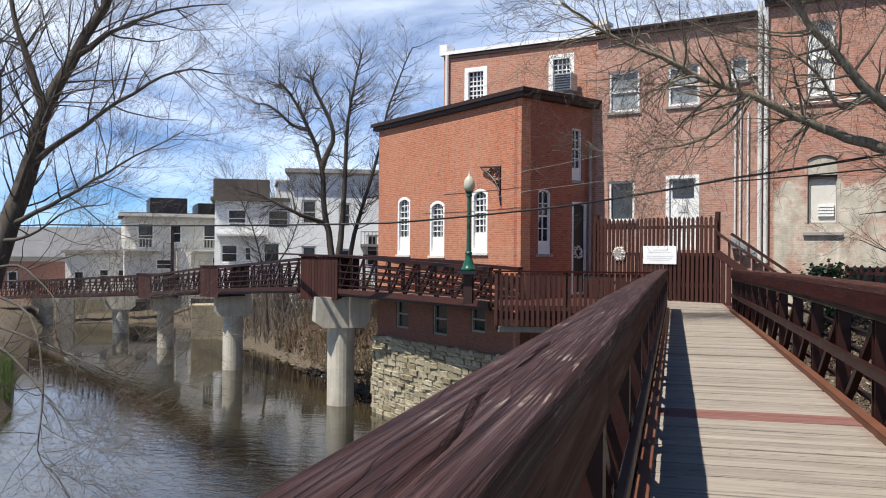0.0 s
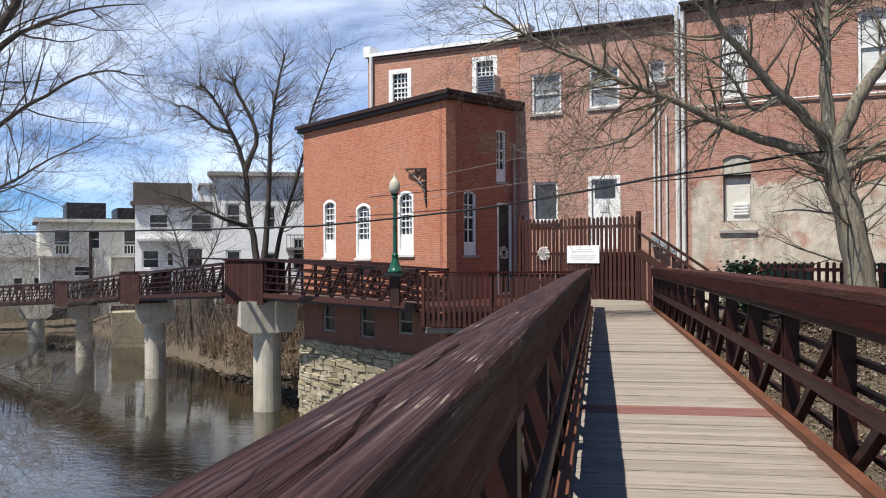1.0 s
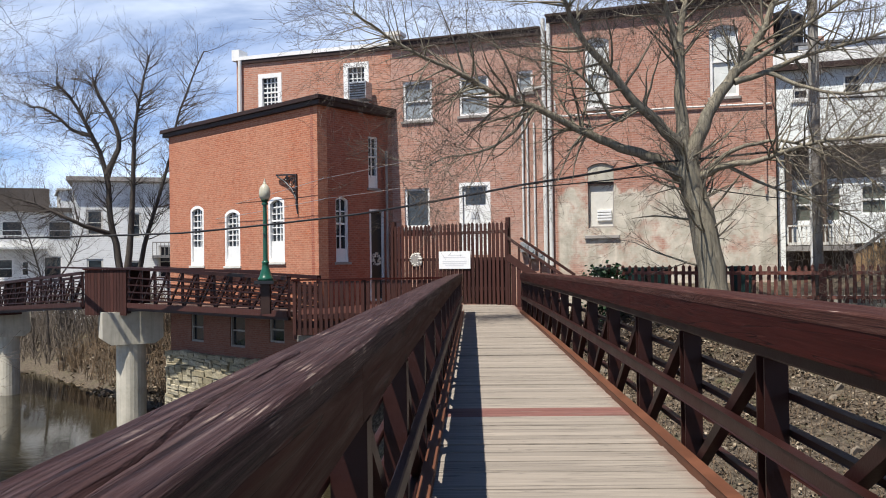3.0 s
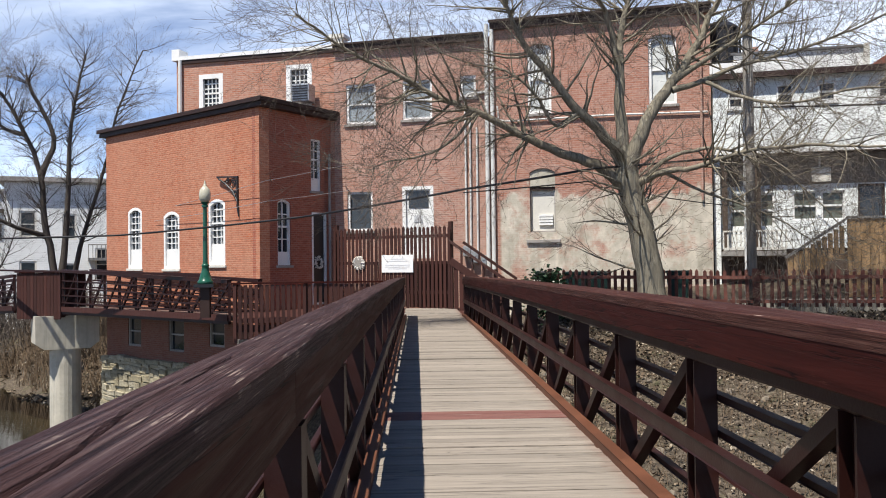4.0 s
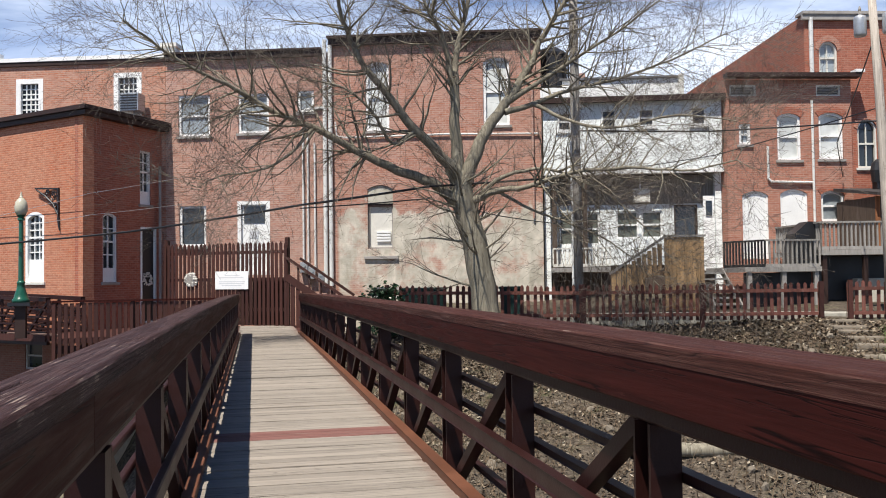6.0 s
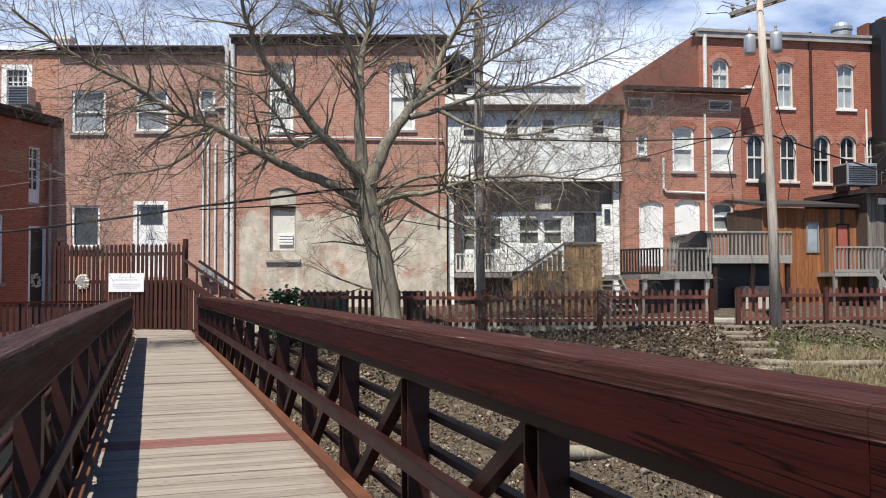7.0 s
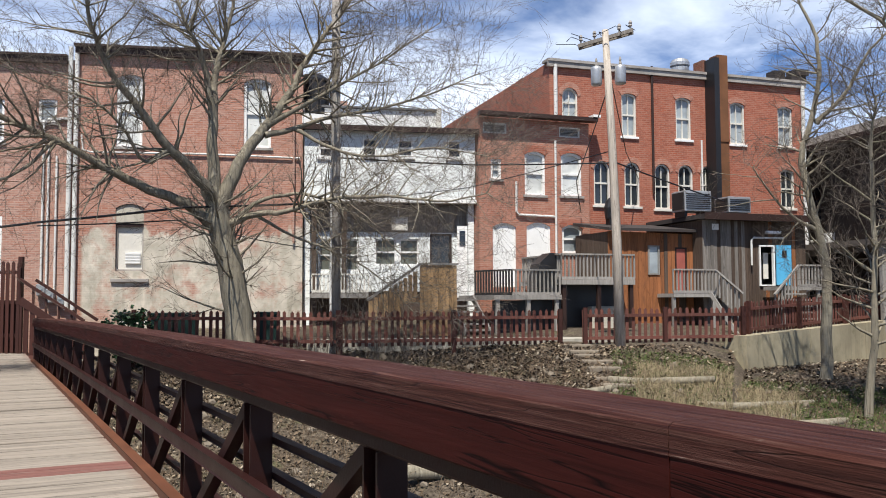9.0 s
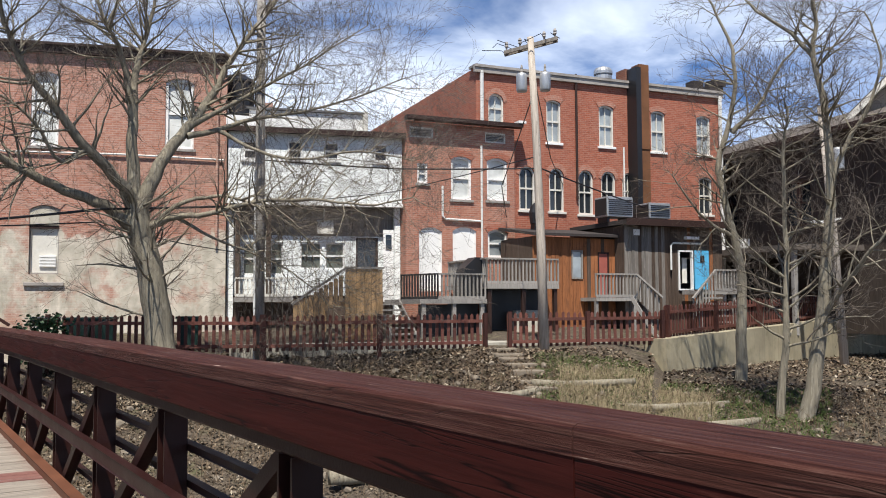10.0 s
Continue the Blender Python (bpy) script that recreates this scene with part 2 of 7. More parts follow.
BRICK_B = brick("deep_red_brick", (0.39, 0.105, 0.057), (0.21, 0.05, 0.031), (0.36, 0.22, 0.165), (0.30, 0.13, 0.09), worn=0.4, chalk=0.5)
WHITE = plain("white_paint", (0.80, 0.79, 0.76), 0.5, 0, 0.12, 2.0, 30)
CREAM = plain("aged_white_paint", (0.66, 0.63, 0.56), 0.6, 0, 0.2, 2.0, 30)
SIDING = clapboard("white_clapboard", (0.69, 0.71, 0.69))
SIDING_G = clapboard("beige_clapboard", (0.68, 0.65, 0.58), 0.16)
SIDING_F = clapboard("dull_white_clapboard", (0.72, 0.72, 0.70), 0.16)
GLASS = glass("dark_window_glass")
GLASS_P = glass("greenish_window_glass", (0.12, 0.13, 0.105), 0.2)
GLASS_L = glass("pale_window_glass", (0.30, 0.33, 0.34), 0.12)
ROOF = plain("dark_roof_felt", (0.045, 0.038, 0.036), 0.85, 0, 0.4, 1.2, 25)
TRIM = plain("dark_brown_trim", (0.035, 0.018, 0.014), 0.6, 0, 0.3)
SHINGLE = plain("brown_shingle", (0.125, 0.105, 0.09), 0.9, 0, 0.35, 1.5, 14)
STONE = concrete("limestone", (0.50, 0.44, 0.32), 0.5)
CONC = concrete("concrete", (0.50, 0.46, 0.375), 0.35)
CONC_M = concrete("mossy_concrete", (0.33, 0.285, 0.19), 0.75)
GREEN = plain("green_enamel", (0.012, 0.085, 0.05), 0.3, 0, 0.2)
BLACK = plain("black_metal_and_shade", (0.018, 0.018, 0.02), 0.45, 0.2, 0.3)
GALV = plain("grey_galvanised_metal", (0.42, 0.43, 0.44), 0.4, 0.5, 0.25)
PIPE = plain("white_pipe", (0.68, 0.67, 0.63), 0.5, 0, 0.2)
GLOBE = plain("frosted_globe", (0.46, 0.43, 0.33), 0.25, 0, 0.1)
BARN = wood("weathered_barn_boards", (0.085, 0.058, 0.042), "z", 0.85, 18.0, 0.6, (0.17, 0.145, 0.125), 0.6, 0.3)
BARN_G = wood("grey_barn_boards", (0.17, 0.15, 0.13), "z", 0.85, 18.0, 0.7, (0.34, 0.31, 0.28), 0.6, 0.35)
BARN_O = wood("orange_barn_boards", (0.30, 0.115, 0.045), "z", 0.8, 14.0, 0.75, (0.05, 0.032, 0.025), 0.8, 0.45)
GREYWOOD = wood("grey_weathered_wood", (0.28, 0.26, 0.235), "z", 0.85, 20.0, 0.4, (0.34, 0.32, 0.29), 0.5, 0.35)
TANWOOD = wood("tan_new_wood", (0.38, 0.24, 0.12), "z", 0.75, 20.0, 0.4, (0.24, 0.16, 0.09), 0.4, 0.4)
POLEWOOD = wood("pale_pole_wood", (0.46, 0.40, 0.335), "z", 0.85, 24.0, 0.4, (0.26, 0.22, 0.18), 0.6, 0.1)
BARK = wood("grey_brown_bark", (0.235, 0.205, 0.15), "z", 0.95, 16.0, 0.6, (0.36, 0.325, 0.25), 0.6, 0.05)
BARK_D = wood("dark_bark", (0.085, 0.07, 0.058), "z", 0.95, 16.0, 0.4, (0.15, 0.13, 0.11), 0.6, 0.05)
TWIG = plain("twig_bark", (0.125, 0.102, 0.082), 0.9, 0, 0.3)
BRUSH = plain("dry_brush", (0.15, 0.105, 0.066), 0.9, 0, 0.4, 0.7)
IVY = plain("ivy_leaf", (0.035, 0.075, 0.03), 0.45, 0, 0.5, 4)
BLUE = plain("sky_blue_paint", (0.10, 0.42, 0.68), 0.45, 0, 0.15)
REDDOOR = plain("faded_red_paint", (0.34, 0.10, 0.075), 0.6, 0, 0.25)
SIGN = plain("white_sign_board", (0.80, 0.80, 0.78), 0.4, 0, 0.06)
INK = plain("grey_ink", (0.60, 0.60, 0.61), 0.6, 0, 0.1)

GREYSTONE = concrete("grey_sill_stone", (0.34, 0.31, 0.28), 0.2)
BLIND_GLASS = glass("glass_over_blinds", (0.58, 0.585, 0.55), 0.2)
BRICK_B2 = brick("soft_red_brick", (0.43, 0.15, 0.092), (0.27, 0.08, 0.052), (0.40, 0.29, 0.23), (0.36, 0.2, 0.145), worn=0.4, chalk=0.7)
BRICK_D = brick("sooty_and_shaded_brick", (0.22, 0.075, 0.045), (0.15, 0.05, 0.03), (0.2, 0.13, 0.1), (0.14, 0.07, 0.05))
STRAW = plain("straw_grass", (0.33, 0.265, 0.16), 0.9, 0, 0.3, 0.8)
FENCE = wood("weathered_red_pickets", (0.125, 0.046, 0.034), "z", 0.75, 22.0, 0.5, (0.26, 0.19, 0.155), 0.4, 0.6)
GREYROOF = plain("grey_shingle_roof", (0.15, 0.15, 0.155), 0.9, 0, 0.3, 0.6, 8)
SIDING_B = clapboard("weathered_tan_siding", (0.36, 0.29, 0.23), 0.3)
PATH_CONC = concrete("pale_path_concrete", (0.38, 0.355, 0.30), 0.3)
GRASS = plain("green_grass", (0.085, 0.125, 0.032), 0.9, 0, 0.4, 0.8)


def stone_material():
    n = Nodes("limestone_blocks")
    c = n.ramp(n.random(), (0.0, (0.27, 0.23, 0.145)), (0.5, (0.36, 0.315, 0.215)), (1.0, (0.45, 0.40, 0.29)))
    g = n.noise(2.5, 6, 0.7)
    c = n.mix(n.ramp(g, (0.42, 0.0), (0.68, 0.75)), c, (0.15, 0.125, 0.08))
    n.bump(n.noise(5.0, 6, 0.7), 0.8, 0.05)
    return n.done(c, 0.95, spec=0.2)


def litter_material():
    n = Nodes("fallen_leaves")
    g = n.add("ShaderNodeNewGeometry").outputs["Random Per Island"]
    c = n.ramp(g, (0.0, (0.035, 0.026, 0.02)), (0.4, (0.075, 0.052, 0.034)), (0.7, (0.14, 0.10, 0.066)), (0.9, (0.24, 0.19, 0.13)), (1.0, (0.36, 0.31, 0.24)))
    return n.done(c, 0.9, spec=0.2)


LITTER = litter_material()
STONE_V = stone_material()
RUSTY = plain("rusty_brown_metal", (0.17, 0.075, 0.035), 0.8, 0, 0.5, 1.2)
BIN = plain("dark_green_plastic", (0.012, 0.032, 0.027), 0.5, 0, 0.2)
RUBBLE = concrete("brown_field_stone", (0.19, 0.155, 0.115), 0.6)
DARKWALL = wood("dark_brown_boards", (0.06, 0.045, 0.035), "z", 0.9, 16.0, 0.3, (0.08, 0.06, 0.05), 0.5, 0.2)


def ground_material():
    n = Nodes("litter_and_grass")
    a, b, g = n.noise(0.22, 6, 0.65), n.noise(1.7, 7, 0.72), n.noise(9.0, 6, 0.75)
    c = n.ramp(g, (0.3, (0.022, 0.017, 0.013)), (0.45, (0.068, 0.052, 0.037)), (0.58, (0.14, 0.11, 0.08)), (0.75, (0.30, 0.25, 0.19)))
    c = n.mix(n.ramp(b, (0.5, 0.0), (0.72, 0.7)), c, n.ramp(g, (0.3, (0.04, 0.055, 0.017)), (0.7, (0.14, 0.145, 0.06))))
    c = n.mix(n.ramp(a, (0.42, 0.0), (0.62, 0.75)), c, n.ramp(g, (0.35, (0.035, 0.028, 0.022)), (0.65, (0.15, 0.12, 0.09))))
    n.bump(n.mix(0.5, g, b), 1.0, 0.12)
    return n.done(c, 0.95, spec=0.2)


def water_material():
    n = Nodes("river_water")
    w1 = n.noise(1.0, 3, 0.55, n.mapped((1.1, 2.6, 1), (0, 0, 0.5)), 0.4)
    w2 = n.noise(1.0, 3, 0.55, n.mapped((4.5, 9.0, 1), (0, 0, 0.35)), 0.3)
    far = n.math("ADD", n.math("DIVIDE", n.split()[1], 60.0), n.math("MULTIPLY", n.noise(0.12, 4, 0.6), 0.3))
    calm = n.ramp(far, (0.56, 1.0), (0.72, 0.14))
    h = n.math("MULTIPLY", n.math("ADD", w1, n.math("MULTIPLY", w2, 0.4)), calm)
    n.bump(h, 0.34, 0.05)
    return n.done(n.ramp(n.noise(0.1, 3, 0.5), (0.3, (0.017, 0.0145, 0.007)), (0.7, (0.027, 0.022, 0.011))), 0.02, 0.0, 1.0)


GROUND, WATER = ground_material(), water_material()

# ---------------------------------------------------------------- mesh helpers


def finish(name, bm, material, smooth=False):
    me = bpy.data.meshes.new(name)
    bmesh.ops.recalc_face_normals(bm, faces=bm.faces)
    if smooth:
        for f in bm.faces:
            f.smooth = True
    bm.to_mesh(me)
    bm.free()
    for m in (material if isinstance(material, (list, tuple)) else [material]):
        me.materials.append(m)
    return me


def part(name, bm, material, parent=None, label="", smooth=False):
    ob = new(name, finish(name, bm, material, smooth))
    if parent is not None:
        ob.parent = parent
    return tagged(ob, label)


def thing(name, m, label, category, group="", kind=""):
    ob = new(name)
    ob.empty_display_size = 0.2
    ob.matrix_world = m
    return tagged(ob, label, category, group, kind)


def box(bm, x0, x1, y0, y1, z0, z1, m=None, bevel=0.0):
    r = bmesh.ops.create_cube(bm, size=1.0)
    t = Matrix.LocRotScale(((x0 + x1) / 2, (y0 + y1) / 2, (z0 + z1) / 2), None, (abs(x1 - x0), abs(y1 - y0), abs(z1 - z0)))
    bmesh.ops.transform(bm, matrix=(m @ t if m else t), verts=r["verts"])
    if bevel:
        es = list({e for v in r["verts"] for e in v.link_edges})
        bmesh.ops.bevel(bm, geom=es, offset=bevel, segments=2, affect="EDGES", profile=0.6)
    return bm


def boxes(*bs, m=None, bevel=0.0):
    bm = bmesh.new()
    for b in bs:
        box(bm, *b, m=m, bevel=bevel)
    return bm


def bar(bm, p, q, w, h=None, up=(0, 0, 1)):
    """A rectangular bar from p to q, w wide and h high."""
    p, q = Vector(p), Vector(q)
    d = q - p
    z = d.normalized()
    x = Vector(up).cross(z)
    if x.length < 1e-4:
        x = Vector((1, 0, 0))
    x.normalize()
    y = z.cross(x)
    r = Matrix((x, y, z)).transposed().to_4x4()
    t = Matrix.Translation((p + q) / 2) @ r @ Matrix.Diagonal((w, h or w, d.length, 1))
    c = bmesh.ops.create_cube(bm, size=1.0)
    bmesh.ops.transform(bm, matrix=t, verts=c["verts"])
    return bm


def tube(bm, pts, radii, n=8, caps=True):
    """A tapered round tube along a line of points."""
    pts = [Vector(p) for p in pts]
    rings = []
    ref = Vector((0.31, 0.17, 0.93))
    for i, p in enumerate(pts):
        d = (pts[min(i + 1, len(pts) - 1)] - pts[max(i - 1, 0)]).normalized()
        x = d.cross(ref)
        if x.length < 0.05:
            x = d.cross(Vector((1, 0, 0)))
        x.normalize()
        y = d.cross(x)
        r = radii[i] if isinstance(radii, (list, tuple)) else radii
        rings.append([bm.verts.new(p + (x * math.cos(a) + y * math.sin(a)) * r) for a in (2 * math.pi * k / n for k in range(n))])
    for a, b in zip(rings, rings[1:]):
        for k in range(n):
            bm.faces.new((a[k], a[(k + 1) % n], b[(k + 1) % n], b[k]))
    if caps:
        bm.faces.new(rings[0][::-1])
        bm.faces.new(rings[-1])
    return bm


def lathe(bm, profile, n=16, at=(0, 0, 0)):
    rings = [[bm.verts.new((at[0] + r * math.cos(2 * math.pi * k / n), at[1] + r * math.sin(2 * math.pi * k / n), at[2] + z)) for k in range(n)] for r, z in profile]
    for a, b in zip(rings, rings[1:]):
        for k in range(n):
            bm.faces.new((a[k], a[(k + 1) % n], b[(k + 1) % n], b[k]))
    bm.faces.new(rings[0][::-1])
    bm.faces.new(rings[-1])
    return bm


def prism(bm, outline, y0, y1, m=None):
    """An outline in x and z, drawn out from y0 to y1."""
    fs = []
    for y in (y0, y1):
        vs = [bm.verts.new((m @ Vector((x, y, z))) if m else (x, y, z)) for x, z in outline]
        fs.append(vs)
    k = len(outline)
    bm.faces.new(fs[0])
    bm.faces.new(fs[1][::-1])
    for i in range(k):
        bm.faces.new((fs[0][i], fs[0][(i + 1) % k], fs[1][(i + 1) % k], fs[1][i]))
    return bm


def rise(w, arch):
    return {"": 0.0, "seg": 0.16 * w, "round": 0.5 * w}[arch]


def arc(s0, s1, z1, arch, n=10):
    """The points of an arch's underside from left to right; z1 is its crown."""
    w, h = s1 - s0, rise(s1 - s0, arch)
    if not h:
        return [(s0, z1), (s1, z1)]
    r = (w * w / 4 + h * h) / (2 * h)
    a = math.asin(min(1.0, w / 2 / r))
    return [((s0 + s1) / 2 + r * math.sin(-a + 2 * a * i / n), z1 - r + r * math.cos(-a + 2 * a * i / n)) for i in range(n + 1)]


def wall_mesh(s0, s1, z0, z1, openings, thick=0.4):
    """A wall in the plane y=0, its back at y=thick, with real openings (s0, s1, z0, z1, arch)."""
    bm = bmesh.new()
    xs = sorted({s0, s1, *(v for o in openings for v in o[:2] if s0 < v < s1)})
    zs = sorted({z0, z1, *(v for o in openings for v in o[2:4] if z0 < v < z1)})
    q = lambda a, b, c, d: bm.faces.new([bm.verts.new(p) for p in (a, b, c, d)])
    for a, b in zip(xs, xs[1:]):
        for c, d in zip(zs, zs[1:]):
            x, z = (a + b) / 2, (c + d) / 2
            if any(o[0] < x < o[1] and o[2] < z < o[3] for o in openings):
                continue
            for y in (0.0, thick):
                q((a, y, c), (b, y, c), (b, y, d), (a, y, d))
    for o in openings:
        a, b, c, d = o[:4]
        q((a, 0, c), (a, thick, c), (a, thick, d), (a, 0, d))
        q((b, 0, c), (b, thick, c), (b, thick, d), (b, 0, d))
        q((a, 0, c), (b, 0, c), (b, thick, c), (a, thick, c))
        q((a, 0, d), (b, 0, d), (b, thick, d), (a, thick, d))
        if o[4]:
            pts = arc(a, b, d, o[4])
            for (x0, y0), (x1, y1) in zip(pts, pts[1:]):
                prism(bm, [(x0, y0), (x1, y1), (x1, d + 0.001), (x0, d + 0.001)], 0.0, thick * 0.6)
    for a, b, c, d in (((s0, 0, z0), (s0, thick, z0), (s0, thick, z1), (s0, 0, z1)), ((s1, 0, z0), (s1, thick, z0), (s1, thick, z1), (s1, 0, z1)),
                       ((s0, 0, z1), (s1, 0, z1), (s1, thick, z1), (s0, thick, z1)), ((s0, 0, z0), (s1, 0, z0), (s1, thick, z0), (s0, thick, z0))):
        q(a, b, c, d)
    return bm


def frame_mesh(s0, s1, z0, z1, arch, w, y0, y1):
    """A window's outer frame as one closed band that follows the arch."""
    outer = [(s0, z0)] + arc(s0, s1, z1, arch) + [(s1, z0)]
    inner = [(s0 + w, z0 + w)] + arc(s0 + w, s1 - w, z1 - w, arch) + [(s1 - w, z0 + w)]
    bm = bmesh.new()
    k = len(outer)
    for i in range(k):
        j = (i + 1) % k
        v = [bm.verts.new((p[0], y, p[1])) for p, y in ((outer[i], y0), (outer[j], y0), (inner[j], y0), (inner[i], y0), (outer[i], y1), (outer[j], y1), (inner[j], y1), (inner[i], y1))]
        for f in ((0, 1, 2, 3), (7, 6, 5, 4), (0, 1, 5, 4), (3, 2, 6, 7)):
            bm.faces.new([v[n] for n in f])
    return bm


def window(parent, o, cols=1, rows=2, fw=0.07, frame_mat=None, pane=None, sill=None, label="", low=None, deep=0.1, header=None, depth_out=0.0):
    """One sash window in the opening o: frame, sashes with bars, panes, sill, arch of bricks."""
    s0, s1, z0, z1, arch = o
    fm, pane, sill = frame_mat or WHITE, pane or GLASS, CREAM if sill is None else sill
    fr = part("window", frame_mesh(s0, s1, z0, z1, arch, fw, deep - 0.06 - depth_out, deep + 0.06), fm, parent, label)
    a, b, c, d = s0 + fw, s1 - fw, z0 + fw, z1 - fw
    if low:
        part("panel", boxes((a, b, deep - 0.03, deep + 0.03, c, low)), WHITE, fr)
        c = low
    bm = bmesh.new()
    h = rise(b - a, arch)
    bw = 0.035
    for i in range(1, cols):
        x = a + (b - a) * i / cols
        box(bm, x - bw / 2, x + bw / 2, deep - 0.015, deep + 0.03, c, d - h * 0.25)
    for j in range(1, rows):
        z = c + (d - c) * j / rows
        mid = 2 * j == rows
        k = 0.06 if mid else bw
        box(bm, a, b, deep - (0.03 if mid else 0.014), deep + 0.028, z - k / 2, z + k / 2)
    if cols > 1 or rows > 1:
        part("sash", bm, fm, fr)
    else:
        bm.free()
    pts = [(a, c)] + arc(a, b, d, arch) + [(b, c)]
    pb = bmesh.new()
    prism(pb, pts, deep + 0.03, deep + 0.042)
    part("pane", pb, pane, fr)
    if sill is not False:
        part("sill", boxes((s0 - 0.07, s1 + 0.07, -0.06, deep, z0 - 0.09, z0 - 0.002), bevel=0.01), sill, fr)
    if header and arch:
        hb = bmesh.new()
        lo, hi = arc(s0, s1, z1, arch, 12), arc(s0 - 0.12, s1 + 0.12, z1 + 0.2, arch, 12)
        for i in range(12):
            prism(hb, [lo[i], lo[i + 1], hi[i + 1], hi[i]], -0.02, 0.05)
        part("brick_arch", hb, header, fr)
    return fr


def facade(phi, d):
    return pose(d * math.sin(radians(phi)), d * math.cos(radians(phi)), 0, 0, 0, -phi)


def polar(az, r, z=0.0):
    return Vector((0.2 + r * math.sin(radians(az)), -0.05 + r * math.cos(radians(az)), z))


def box_building(b, mat_, s0, s1, z0, ztop, depth, roof=ROOF, zback=None, name="side_wall"):
    """Side and back walls and a flat roof behind a front wall at y=0."""
    zb = ztop if zback is None else zback
    for a in (s0, s1 - 0.3):
        bm = bmesh.new()
        v = [bm.verts.new(p) for p in ((a, 0.41, z0), (a, depth, z0), (a, depth, zb), (a, 0.41, ztop), (a + 0.3, 0.41, z0), (a + 0.3, depth, z0), (a + 0.3, depth, zb), (a + 0.3, 0.41, ztop))]
        for f in ((0, 1, 2, 3), (4, 5, 6, 7), (0, 1, 5, 4), (1, 2, 6, 5), (2, 3, 7, 6), (3, 0, 4, 7)):
            bm.faces.new([v[i] for i in f])
        part(name, bm, mat_, b)
    part("back_wall", boxes((s0 + 0.31, s1 - 0.31, depth - 0.3, depth, z0, zb)), mat_, b)
    bm = bmesh.new()
    v = [bm.verts.new(p) for p in ((s0 + 0.31, 0.41, ztop - 0.3), (s1 - 0.31, 0.41, ztop - 0.3), (s1 - 0.31, depth - 0.31, zb - 0.3), (s0 + 0.31, depth - 0.31, zb - 0.3))]
    bm.faces.new(v)
    r = bmesh.ops.extrude_face_region(bm, geom=bm.faces[:])
    bmesh.ops.translate(bm, vec=(0, 0, 0.12), verts=[g for g in r["geom"] if isinstance(g, bmesh.types.BMVert)])
    part("roof", bm, roof, b)
    # upright black sheet stands for the unlit rooms behind the windows
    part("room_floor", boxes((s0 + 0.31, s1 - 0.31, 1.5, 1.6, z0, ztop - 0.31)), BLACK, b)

# ---------------------------------------------------------------- ground and water
WATER_Z = -5.4


def knots(x, table):
    return float(np.interp(x, [k[0] for k in table], [k[1] for k in table]))


SHORE = [(-180, 60), (-70, 50), (-52, 22), (-44, 27), (-40.6, 41), (-39, 92), (-32, 88), (-28, 68), (-24, 54), (-20, 43), (-17, 37.5), (-11, 31), (-4, 22), (4, 14), (12, 9), (30, 7.5), (60, 7), (100, 9), (140, 30), (180, 60)]


WALL_A, WALL_B = polar(46.0, 25.9), polar(60.5, 43)


def wall_range(az):
    """How far off the retaining wall stands in a direction."""
    d = WALL_B - WALL_A
    u = Vector((math.sin(radians(az)), math.cos(radians(az))))
    den = u.x * d.y - u.y * d.x
    k = (WALL_A.x * d.y - WALL_A.y * d.x) / den if abs(den) > 1e-6 else 90.0
    return k if 0 < k < 90 else 90.0


def ground_z(x, y):
    r, az = math.hypot(x, y), math.degrees(math.atan2(x, y))
    rb = knots(az, SHORE)
    top = knots(az, [(-180, -1), (-60, -2.6), (-41, -4.1), (-37, -4.2), (-30, -4.2), (-22, -3.0), (-12, -1.6), (0, -0.9), (6, -0.5), (10, 0.5), (30, 0.75), (48, 0.4), (70, 0.3), (180, -1)])
    if -2 < az < 75:
        mid = knots(az, [(-2, -1.5), (10, -1.2), (36, -0.75), (50, -1.25), (75, -1.4)])
        edge = knots(az, [(-2, -1.3), (6, -1.1), (9, -0.1), (35, 0.05), (44, 0.0), (46, -0.3), (50, -0.5), (75, -0.6)])
        z = knots(r, [(0, -6.5), (rb, WATER_Z), (14, -2.4), (19.5, mid), (21.5, (mid + edge) / 2), (24, edge), (25.2, edge + 0.12), (31, top), (500, top)])
        if az > 46.2:
            k = wall_range(az)
            z = knots(r, [(0, -6.5), (rb, WATER_Z), (14, -2.2), (19, -1.3), (24, -0.72), (26, -0.62), (80, -0.7)]) if r < k + 0.3 else 0.2 + 0.7 * min(1.0, max(0.0, (az - 46) / 14.5))
    else:
        z = knots(r, [(0, -6.5), (rb - 4, -5.6), (rb, WATER_Z), (rb + 2.5, WATER_Z + 0.7), (rb + 9, top), (600, top)])
    bump = noise.fractal(Vector((x * 0.55, y * 0.55, 0.3)), 0.9, 2.1, 4) * (0.13 if r < 60 else 0.3)
    return z + bump * (0.5 if r > 25 and az > 0 else 1.0)


